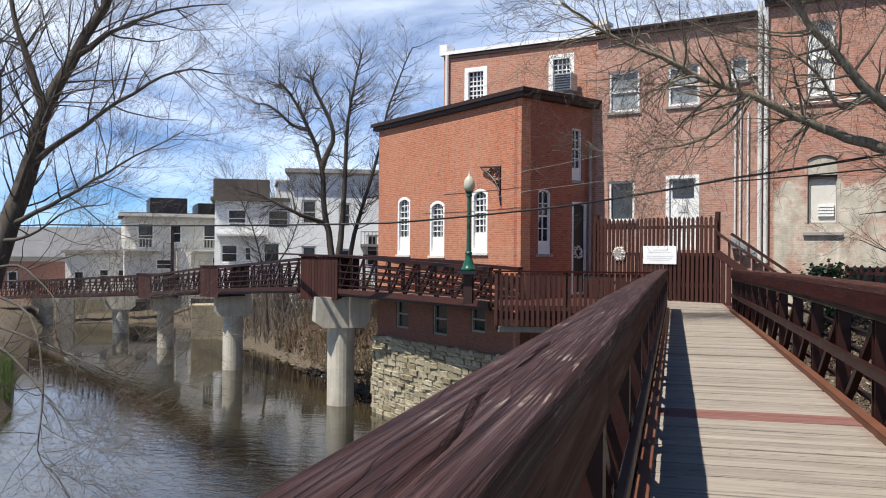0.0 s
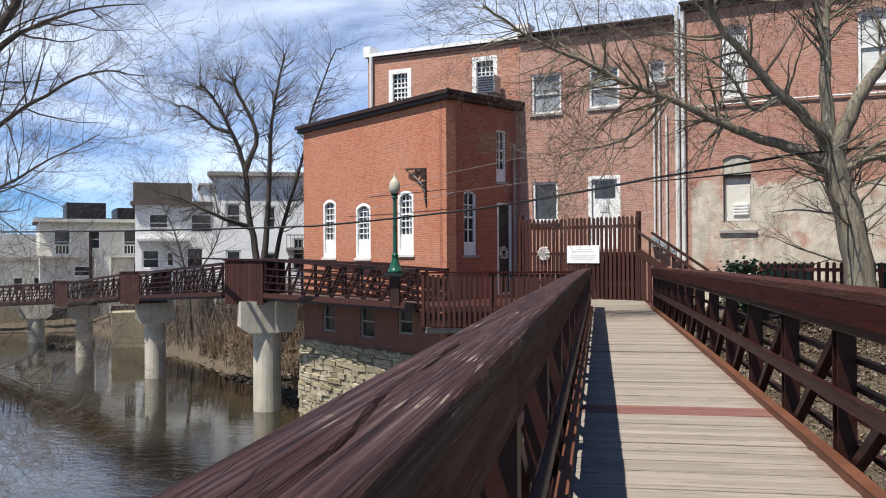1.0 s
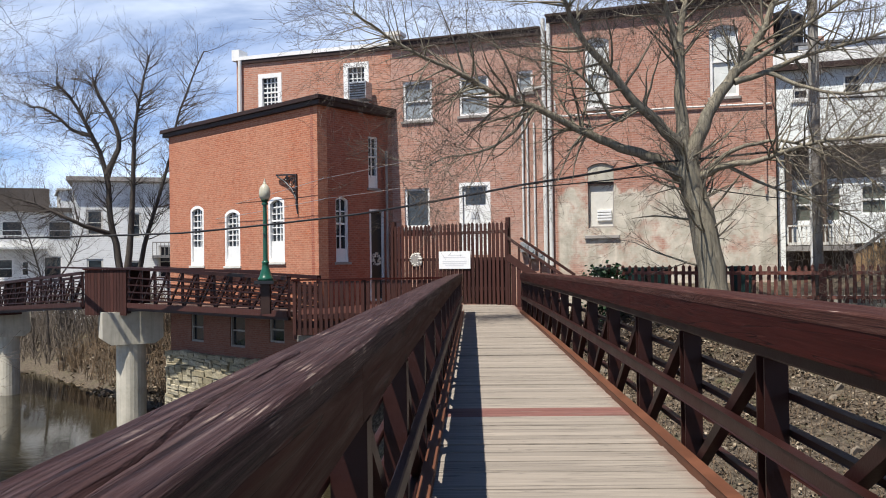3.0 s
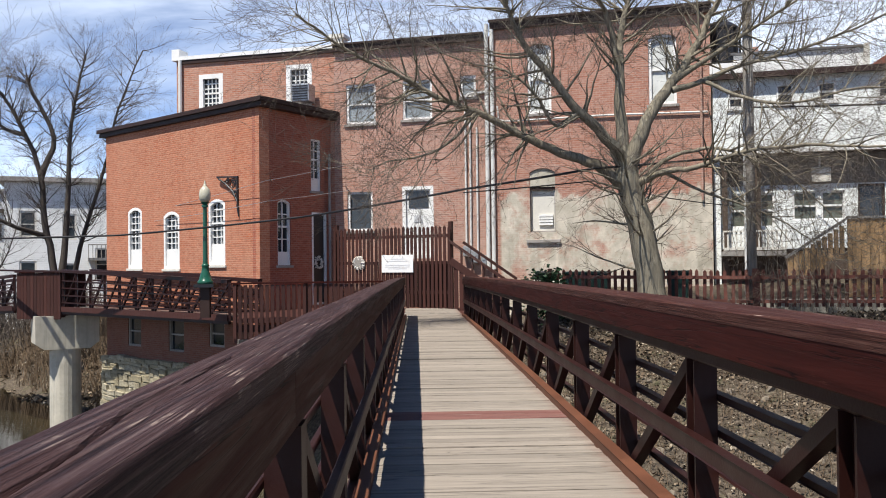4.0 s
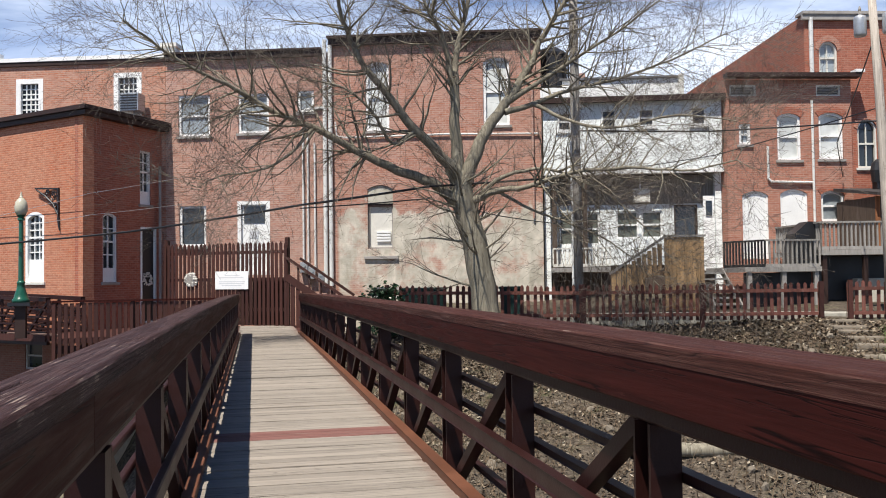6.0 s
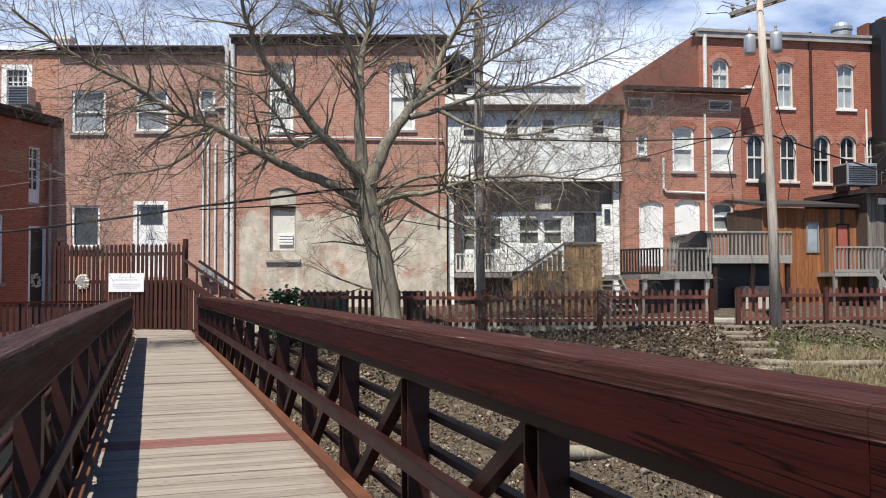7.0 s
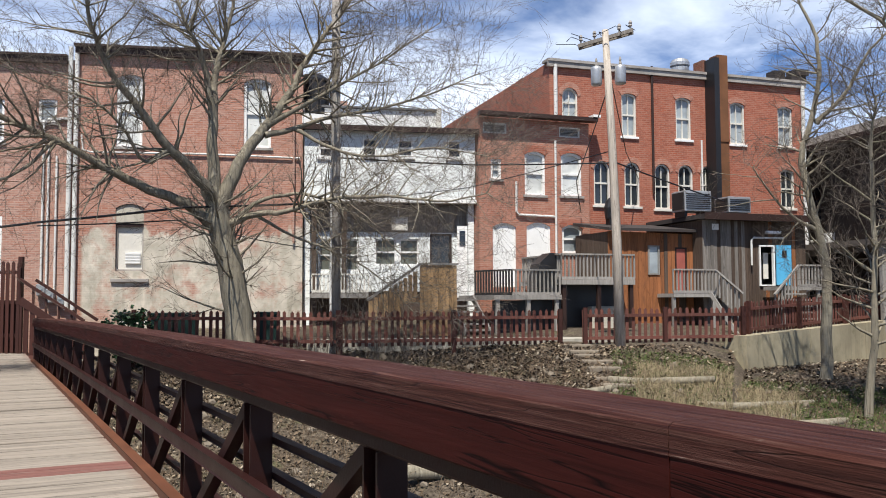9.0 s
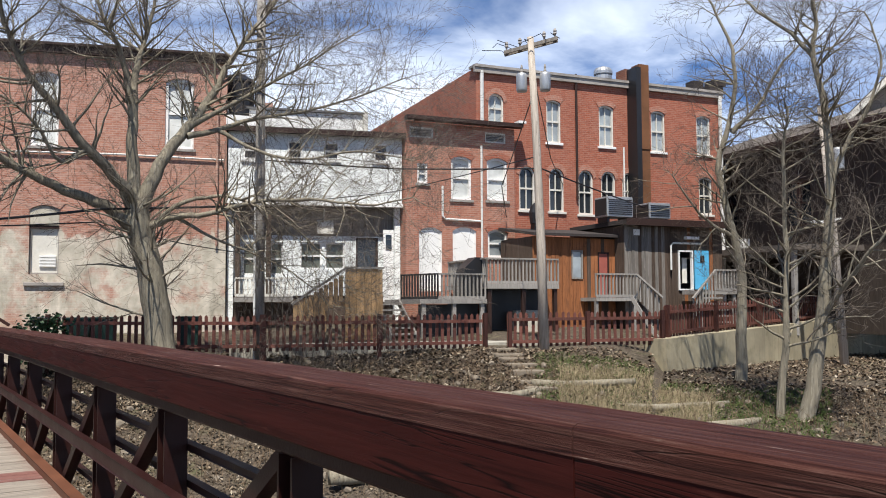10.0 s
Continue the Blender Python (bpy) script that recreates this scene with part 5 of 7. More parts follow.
# ---------------------------------------------------------------- sheds, decks and stairs behind the east block
def board_wall(parent, s0, s1, y, z0, z1a, z1b, mats, pitch=0.17, seed=1, skip=()):
    """A wall of upright boards, each one an object."""
    rnd = random.Random(seed)
    n = max(1, round((s1 - s0) / pitch))
    for i in range(n):
        a, b = s0 + (s1 - s0) * i / n, s0 + (s1 - s0) * (i + 1) / n
        zt = z1a + (z1b - z1a) * (i + 0.5) / n
        if any(k[0] < (a + b) / 2 < k[1] for k in skip):
            for k in skip:
                if k[0] < (a + b) / 2 < k[1]:
                    part("board", boxes((a + 0.004, b - 0.004, y - 0.02, y + 0.02, k[3], zt)), mats[rnd.randrange(len(mats))], parent)
                    if k[2] > z0 + 0.05:
                        part("board", boxes((a + 0.004, b - 0.004, y - 0.02, y + 0.02, z0, k[2])), mats[rnd.randrange(len(mats))], parent)
            continue
        d = rnd.uniform(-0.012, 0.012)
        part("board", boxes((a + 0.004, b - 0.004, y - 0.02 + d, y + 0.02 + d, z0, zt)), mats[rnd.randrange(len(mats))], parent)


def sheds():
    s1 = thing("wooden_shed", facade(9, 25.6), "lean-to shed of orange and grey weathered boards", "shed")
    door, win = (17.05, 17.5, 1.5, 3.05), (16.02, 16.45, 2.13, 3.1)
    board_wall(s1, 14.55, 17.75, 0, 0.2, 3.55, 3.5, [BARN_O, BARN_O, BARN_O, BARN], 0.14, seed=4, skip=(door, win))
    part("side_wall", boxes((14.55, 14.61, 0.03, 2.3, 0.2, 3.54)), BARN, s1)
    # black sheet stands for the shed's dark inside behind the boards
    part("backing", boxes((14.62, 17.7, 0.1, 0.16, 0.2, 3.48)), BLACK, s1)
    w = part("window", frame_mesh(win[0], win[1], win[2], win[3], "", 0.05, -0.05, 0.04), GREYWOOD, s1)
    part("pane", boxes((win[0] + 0.04, win[1] - 0.04, -0.01, 0.01, win[2] + 0.04, win[3] - 0.04)), GLASS_L, w)
    d = part("door", frame_mesh(door[0], door[1], door[2], door[3], "", 0.05, -0.05, 0.04), TRIM, s1, "faded red door")
    part("leaf", boxes((door[0] + 0.05, door[1] - 0.05, -0.01, 0.02, door[2] + 0.05, door[3] - 0.05)), REDDOOR, d)
    bm = bmesh.new()
    v = [bm.verts.new(p) for p in ((14.45, -0.3, 3.55), (17.95, -0.3, 3.55), (17.95, 2.3, 3.9), (14.45, 2.3, 3.9), (14.45, -0.3, 3.64), (17.95, -0.3, 3.64), (17.95, 2.3, 4.0), (14.45, 2.3, 4.0))]
    for f in ((0, 1, 2, 3), (4, 5, 6, 7), (0, 1, 5, 4), (1, 2, 6, 5), (2, 3, 7, 6), (3, 0, 4, 7)):
        bm.faces.new([v[i] for i in f])
    part("roof", bm, ROOF, s1)

    s2 = thing("wooden_shed", facade(9, 25.0), "flat-roofed annexe of grey and orange weathered boards", "shed")
    door = (19.96, 21.2, 1.75, 3.14)
    board_wall(s2, 17.75, 19.4, 0, 0.2, 3.95, 3.95, [BARN_G, BARN_G, BARN], 0.14, seed=6)
    board_wall(s2, 19.4, 21.9, 0.02, 0.2, 3.95, 3.95, [BARN, BARN_O, BARN], 0.14, seed=7, skip=(door,))
    part("side_wall", boxes((17.75, 17.8, 0.04, 3.2, 0.2, 3.95)), BARN, s2)
    part("side_wall", boxes((21.85, 21.9, 0.06, 3.2, 0.2, 3.95)), BARN, s2)
    # black sheet paints the dark interior seen through the open door
    part("backing", boxes((17.85, 21.8, 0.5, 0.56, 0.2, 3.9)), BLACK, s2)
    part("roof", boxes((17.6, 22.1, -0.35, 3.25, 3.97, 4.12)), ROOF, s2)
    part("fascia", boxes((17.6, 22.1, -0.39, -0.354, 3.93, 4.16)), TRIM, s2)
    fr = part("door", frame_mesh(19.96, 20.58, 1.75, 3.14, "", 0.05, -0.05, 0.06), WHITE, s2, "sky-blue door standing open")
    part("leaf", boxes((20.6, 21.2, -0.12, -0.07, 1.78, 3.14)), BLUE, fr)
    part("grille", boxes((20.82, 21.0, -0.135, -0.122, 2.72, 2.96)), BLACK, fr)
    part("curtain", boxes((20.3, 20.5, 0.2, 0.24, 2.0, 2.9), bevel=0.01), CREAM, fr)
    part("pipe", tube(bmesh.new(), [(19.6, -0.1, 2.45), (19.6, -0.1, 3.3), (19.7, -0.1, 3.38), (20.9, -0.1, 3.38)], 0.035, 8), PIPE, s2)
    part("lamp", boxes((20.2, 20.75, -0.2, -0.03, 3.52, 3.62), bevel=0.02), WHITE, s2)
    part("notice", boxes((18.1, 18.35, -0.05, -0.03, 3.62, 3.82)), WHITE, s2)
    for s, z, w, h in ((17.5, 4.42, 1.05, 0.7), (19.25, 4.32, 0.9, 0.55)):
        a = thing("air_conditioner", facade(9, 25.0) @ pose(s, 0.6, 4.12), "grey rooftop air-conditioning unit", "air conditioner", "rooftop units")
        part("case", boxes((0, w, 0, 0.8, 0.18, 0.18 + h), bevel=0.02), GALV, a)
        part("grille", boxes(*[(0.05, w - 0.05, -0.02, -0.002, 0.26 + k * 0.07, 0.29 + k * 0.07) for k in range(int(h / 0.085))]), BLACK, a)
        part("side_grille", boxes((-0.02, -0.002, 0.06, 0.74, 0.24, h + 0.12)), BLACK, a)
        part("foot", boxes((0.05, 0.15, 0.1, 0.7, 0.0, 0.178)), BLACK, a)
        part("foot", boxes((w - 0.15, w - 0.05, 0.1, 0.7, 0.0, 0.178)), BLACK, a)
    k = thing("grill_cover", facade(9, 25.0) @ pose(15.6, 2.2, 3.9), "dark covered barrel on the shed roof", "barrel")
    part("cover", lathe(bmesh.new(), [(0.22, 0.22), (0.26, 0.6), (0.2, 0.85), (0.08, 0.95)], 12), BLACK, k)
    part("pedestal", boxes((-0.15, 0.15, -0.15, 0.15, 0, 0.22)), BLACK, k)


def decks():
    d1 = facade(9, 24.6)
    a = thing("raised_deck", d1, "grey weathered timber deck on posts with a baluster railing", "deck", "back decks")
    part("floor", boxes((12.4, 14.95, 0, 3.2, 1.78, 1.93)), GREYWOOD, a)
    railing(a, (12.4, 0.05, 0), (14.95, 0.05, 0), 1.98, 2.7, GREYWOOD)
    railing(a, (12.4, 0.05, 0), (12.4, 3.0, 0), 1.98, 2.7, GREYWOOD)
    for s in (12.5, 13.7, 14.85):
        part("post", boxes((s - 0.06, s + 0.06, 0.05, 0.17, 0.1, 1.775)), TRIM, a)
    # plain black sheet stands for the deep shade under the deck
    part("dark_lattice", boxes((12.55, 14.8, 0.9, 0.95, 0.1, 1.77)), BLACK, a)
    part("bin", boxes((13.6, 14.6, 0.4, 0.7, 0.2, 1.1), bevel=0.05), CONC, a)
    g = thing("grill", d1 @ pose(12.1, 0.7, 1.47), "black covered barbecue on the deck", "barbecue")
    bm = bmesh.new()
    prism(bm, [(-0.45, 0.0), (0.5, 0.0), (0.5, 1.28), (0.1, 1.3), (-0.3, 0.95)], -0.3, 0.3)
    part("cover", bm, BLACK, g)
    b = thing("raised_deck", d1, "lower grey timber deck with a baluster railing", "deck", "back decks")
    part("floor", boxes((10.15, 12.38, 0, 3.2, 1.32, 1.46)), GREYWOOD, b)
    railing(b, (10.75, 0.05, 0), (12.34, 0.05, 0), 1.5, 2.2, GREYWOOD)
    railing(b, (10.75, 0.05, 0), (10.15, 1.6, 0), 1.5, 2.2, BLACK)
    for s in (10.3, 11.3, 12.25):
        part("post", boxes((s - 0.06, s + 0.06, 0.05, 0.17, 0.1, 1.315)), GREYWOOD, b)
    # black sheet again paints the shade below this lower deck
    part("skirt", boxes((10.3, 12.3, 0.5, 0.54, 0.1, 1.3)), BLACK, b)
    st = thing("steps", d1, "grey wooden steps up to a back deck", "steps", "back steps")
    for i in range(6):
        part("tread", boxes((9.35, 10.1, 0.2 + 0.25 * i, 0.5 + 0.25 * i, 0.38 + 0.18 * i, 0.43 + 0.18 * i)), GREYWOOD, st)
    part("stringer", bar(bmesh.new(), (9.33, 0.2, 0.3), (9.33, 1.8, 1.4), 0.05, 0.2), GREYWOOD, st)
    part("stringer", bar(bmesh.new(), (10.12, 0.2, 0.3), (10.12, 1.8, 1.4), 0.05, 0.2), GREYWOOD, st)
    c = thing("raised_deck", d1, "tan boarded stair landing with a sloping board rail", "deck", "back decks")
    board_wall(c, 7.95, 9.1, 0.4, 0.25, 2.35, 2.35, [TANWOOD], 0.12, 9)
    n = 10
    for i in range(n):
        x = 6.4 + 1.5 * i / n
        z = 1.3 + 0.95 * i / n
        part("board", boxes((x, x + 0.12, 0.38, 0.42, z - 0.75, z)), TANWOOD, c)
    part("rail", bar(bmesh.new(), (6.35, 0.4, 1.32), (7.98, 0.4, 2.38), 0.12, 0.06), GREYWOOD, c)
    part("rail", boxes((7.95, 9.15, 0.34, 0.46, 2.36, 2.42)), GREYWOOD, c)
    part("floor", boxes((7.95, 9.1, 0.45, 3.0, 1.25, 1.38)), TANWOOD, c)
    for s in (8.0, 9.0):
        part("post", boxes((s - 0.05, s + 0.05, 2.8, 2.95, 0.1, 1.245)), TANWOOD, c)
    e = thing("balcony", facade(9, 25.6), "small grey timber balcony with stairs in front of a red door", "balcony")
    part("floor", boxes((16.35, 17.95, -1.0, -0.03, 1.38, 1.5)), GREYWOOD, e)
    railing(e, (16.35, -0.98, 0), (17.95, -0.98, 0), 1.55, 2.25, GREYWOOD)
    part("slope_rail", bar(bmesh.new(), (17.98, -0.98, 2.25), (18.9, -1.1, 1.5), 0.08, 0.06), GREYWOOD, e)
    for i in range(6):
        x = 18.05 + 0.15 * i
        part("baluster", boxes((x, x + 0.05, -1.02, -0.98, 1.35 - 0.12 * i, 2.18 - 0.12 * i)), GREYWOOD, e)
    for s in (16.4, 17.9):
        part("post", boxes((s - 0.05, s + 0.05, -0.96, -0.86, 0.1, 1.375)), GREYWOOD, e)
    f = thing("balcony", facade(9, 25.0), "grey timber stair landing in front of a blue door", "balcony")
    part("floor", boxes((20.0, 21.6, -1.1, -0.15, 1.6, 1.72)), GREYWOOD, f)
    railing(f, (20.7, -1.08, 0), (21.6, -1.08, 0), 1.75, 2.4, GREYWOOD)
    part("slope_rail", bar(bmesh.new(), (20.68, -1.08, 2.42), (19.6, -1.2, 1.45), 0.08, 0.06), GREYWOOD, f)
    for i in range(8):
        x = 19.65 + 0.13 * i
        part("baluster", boxes((x, x + 0.045, -1.16, -1.12, 0.75 + 0.11 * i, 1.48 + 0.118 * i)), GREYWOOD, f)
    for i in range(5):
        part("tread", boxes((20.1, 20.9, -1.15 - 0.25 * i, -0.9 - 0.25 * i, 1.45 - 0.2 * i, 1.5 - 0.2 * i)), GREYWOOD, f)
    for s in (20.1, 21.5):
        part("post", boxes((s - 0.05, s + 0.05, -1.05, -0.95, 0.1, 1.595)), GREYWOOD, f)
    pr = thing("plank", d1 @ pose(17.3, -0.6, 0), "grey plank leaning on the fence", "plank")
    part("board", bar(bmesh.new(), (0, 0, 1.5), (0.55, -0.9, -0.1), 0.06, 0.12), GREYWOOD, pr)


sheds()
decks()


# ---------------------------------------------------------------- poles and cables
def utility_pole():
    b = thing("utility_pole", Matrix.Translation((15.29, 18.58, 0.075)) @ Matrix.Scale(0.94, 4), "pale wooden utility pole with crossarm and transformers", "utility pole")
    part("shaft", tube(bmesh.new(), [(0, 0, -0.4), (-0.05, 0.04, 3.0), (-0.13, 0.1, 6.0), (-0.24, 0.19, 9.05)], [0.15, 0.13, 0.112, 0.095], 12), POLEWOOD, b, smooth=True)
    a, c = Vector((-0.85, 0.66, 8.62)), Vector((0.38, -0.3, 9.0))
    part("crossarm", bar(bmesh.new(), a, c, 0.08, 0.1), BARN_G, b)
    part("crossarm", bar(bmesh.new(), a + Vector((0.1, 0.12, -0.02)), c + Vector((0.1, 0.12, -0.02)), 0.08, 0.1), BARN_G, b)
    for t in (0.05, 0.3, 0.75, 0.95):
        p = a.lerp(c, t)
        part("insulator", lathe(bmesh.new(), [(0.02, 0.05), (0.03, 0.12), (0.06, 0.15), (0.04, 0.2), (0.06, 0.23), (0.03, 0.3)], 8, p), GREYSTONE, b)
    for x, y in ((-0.44, 0.36), (0.08, -0.07)):
        t = part("transformer", lathe(bmesh.new(), [(0.14, 7.45), (0.16, 7.5), (0.16, 7.92), (0.14, 7.98), (0.05, 8.02)], 14, (x, y, 0)), GALV, b, smooth=True)
        part("bushing", lathe(bmesh.new(), [(0.03, 7.98), (0.045, 8.05), (0.03, 8.12), (0.04, 8.16), (0.015, 8.25)], 8, (x, y, 0)), GREYSTONE, t)
    for k in range(6):
        rnd = random.Random(k)
        p = a.lerp(c, k / 5)
        part("wire", tube(bmesh.new(), [p, p + Vector((rnd.uniform(-0.5, 0.2), rnd.uniform(-0.2, 0.4), rnd.uniform(0.05, 0.25))), p + Vector((rnd.uniform(-0.9, 0.4), 0.3, rnd.uniform(-0.1, 0.2)))], 0.012, 4), BLACK, b)
    c2 = thing("utility_pole", pose(8.53, 21.88, 0), "grey wooden utility pole with a pale conduit", "utility pole")
    part("shaft", tube(bmesh.new(), [(0, 0, -0.4), (0, 0, 4), (0, 0, 10.5)], [0.15, 0.13, 0.11], 12), GREYWOOD, c2, smooth=True)
    part("conduit", tube(bmesh.new(), [(-0.16, -0.08, -0.1), (-0.15, -0.07, 4.8)], 0.03, 8), PIPE, c2)


def cable(pts, r, label):
    cu = []
    for p, q in zip(pts, pts[1:]):
        p, q = Vector(p), Vector(q)
        n = 10
        sag = (q - p).length * 0.004
        cu += [p.lerp(q, i / n) - Vector((0, 0, 4 * sag * (i / n) * (1 - i / n))) for i in range(n)]
    cu.append(Vector(pts[-1]))
    ob = part("cable", tube(bmesh.new(), cu, r, 6), BLACK if r > 0.01 else GALV)
    tagged(ob, label, "cable", "overhead cables")


utility_pole()
cable([(-42, 40, 2.6), (-24.9, 31.3, 2.32), (-9.13, 28.0, 2.26), (-3.09, 25.82, 2.67), (1.42, 22.96, 3.19), (4.43, 21.04, 3.5), (8.5, 21.85, 3.9)], 0.03, "thick black overhead cable sagging across the river")
cable([(-9.5, 33.2, 3.35), (-4.6, 28.2, 3.95), (-1.6, 32.6, 5.1)], 0.008, "thin pale wire to the building")
cable([(-9.5, 33.0, 2.95), (-4.5, 28.1, 3.3), (-1.5, 32.5, 4.1)], 0.008, "thin pale wire to the building")
cable([(8.5, 21.9, 5.1), (12.0, 20.9, 5.0), (15.25, 18.6, 4.96), (21.0, 20.5, 4.4)], 0.02, "black overhead cable between poles")
cable([(15.2, 18.6, 5.3), (14.0, 24.5, 4.9), (11.6, 27.3, 4.7)], 0.014, "thin pale wire to the building")


cable([(15.1, 18.8, 8.0), (20.0, 24.0, 6.4), (22.5, 26.0, 5.4)], 0.016, "black service wire to the east building")
cable([(15.1, 18.8, 6.85), (17.5, 23.5, 5.2), (19.0, 25.3, 4.4)], 0.016, "black service wire to the sheds")
cable([(1.4, 22.9, 3.1), (4.4, 21.0, 3.2), (7.0, 24.0, 3.0), (9.9, 26.5, 2.9)], 0.016, "black service wire along the row")


# ---------------------------------------------------------------- trees and brush
class Tubes:
    """Gathers many tapered tubes into one mesh."""

    def __init__(self):
        self.v, self.f = [], []

    def add(self, pts, radii, n):
        base = len(self.v)
        for i, p in enumerate(pts):
            d = (pts[min(i + 1, len(pts) - 1)] - pts[max(i - 1, 0)])
            d.normalize()
            x = d.cross(Vector((0.31, 0.93, 0.17)))
            if x.length < 0.05:
                x = d.cross(Vector((1, 0, 0)))
            x.normalize()
            y = d.cross(x)
            for k in range(n):
                a = 2 * math.pi * k / n
                self.v.append(p + (x * math.cos(a) + y * math.sin(a)) * radii[i])
        for i in range(len(pts) - 1):
            for k in range(n):
                a, b = base + i * n + k, base + i * n + (k + 1) % n
                self.f.append((a, b, b + n, a + n))

    def make(self, name, material, parent=None, label=""):
        me = bpy.data.meshes.new(name)
        me.from_pydata([tuple(p) for p in self.v], [], self.f)
        for p in me.polygons:
            p.use_smooth = True
        me.materials.append(material)
        ob = new(name, me)
        if parent is not None:
            ob.parent = parent
        return tagged(ob, label)


def smooth_line(pts, k=4):
    """A Catmull-Rom line through the points."""
    p = [Vector(q) for q in pts]
    p = [2 * p[0] - p[1]] + p + [2 * p[-1] - p[-2]]
    out = []
    for i in range(1, len(p) - 2):
        for j in range(k):
            t = j / k
            a, b, c, d = p[i - 1], p[i], p[i + 1], p[i + 2]
            out.append(0.5 * ((2 * b) + (c - a) * t + (2 * a - 5 * b + 4 * c - d) * t * t + (3 * b - a - 3 * c + d) * t ** 3))
    out.append(p[-2])
    return out


def sprout(rnd, wood_, twigs, p, d, length, radius, level, up, spread):
    """A branch that wanders, tapers and forks into finer ones."""
    n = 6 if level < 2 else 4
    pts, rad = [p.copy()], [radius]
    q, v = p.copy(), d.normalized()
    for i in range(n):
        v = (v + Vector((rnd.uniform(-1, 1), rnd.uniform(-1, 1), rnd.uniform(-1, 1) + up)) * 0.2).normalized()
        q = q + v * (length / n)
        pts.append(q.copy())
        rad.append(max(radius * (1 - 0.8 * (i + 1) / n), 0.0028))
    (wood_ if level < 2 else twigs).add(pts, rad, 6 if level < 1 else (4 if level < 2 else 3))
    if level >= 4 or length < 0.22:
        return
    kids = rnd.randint(3, 5) if level < 3 else rnd.randint(1, 3)
    for _ in range(kids):
        t = rnd.uniform(0.25, 1.0) * n
        i = min(int(t), n - 1)
        a = pts[i].lerp(pts[i + 1], t - i)
        dirn = (pts[i + 1] - pts[i]).normalized()
        side = dirn.cross(Vector((rnd.uniform(-1, 1), rnd.uniform(-1, 1), rnd.uniform(-1, 1))))
        if side.length < 0.01:
            continue
        nd = (dirn * rnd.uniform(0.5, 1.0) + side.normalized() * spread * rnd.uniform(0.5, 1.1)).normalized()
        sprout(rnd, wood_, twigs, a, nd, length * rnd.uniform(0.45, 0.72), max(rad[i] * rnd.uniform(0.45, 0.65), 0.003), level + 1, up, spread)


def tree(label, limbs, seed, bark=None, every=1.0, reach=1.5, up=0.25, spread=0.9, twig=None, start=0.3, level=1):
    """limbs: lists of (points, first radius, last radius); finer branches are grown along them."""
    rnd = random.Random(seed)
    wood_, twigs = Tubes(), Tubes()
    base = Vector(limbs[0][0][0])
    b = thing("tree", Matrix.Translation(base), label, "tree", "bare trees")
    for pts, r0, r1 in limbs:
        line = [p - base for p in smooth_line(pts)]
        n = len(line)
        line = [p + Vector((rnd.uniform(-1, 1), rnd.uniform(-1, 1), rnd.uniform(-1, 1))) * 0.25 * min(r0, 0.12) for p in line]
        rad = [r0 + (r1 - r0) * (i / (n - 1)) ** 0.65 for i in range(n)]
        wood_.add(line, rad, 12 if r0 > 0.1 else 8)
        length = sum((q - p).length for p, q in zip(line, line[1:]))
        m = int(length / every)
        for k in range(m + 2):
            t = (start + (1 - start) * rnd.random()) * (n - 1) if k < m else n - 1.001
            i = min(int(t), n - 2)
            a = line[i].lerp(line[i + 1], t - i)
            dirn = (line[i + 1] - line[i]).normalized()
            side = dirn.cross(Vector((rnd.uniform(-1, 1), rnd.uniform(-1, 1), rnd.uniform(-1, 1))))
            if side.length < 0.01:
                continue
            nd = dirn * rnd.uniform(0.3, 0.9) + side.normalized() * spread
            sprout(rnd, wood_, twigs, a, nd, reach * rnd.uniform(0.6, 1.3), min(rad[i] * 0.5, 0.035), level, up, spread * 0.8)
    wood_.make("trunk", bark or BARK, b)
    twigs.make("crown", twig or TWIG, b)
    return b


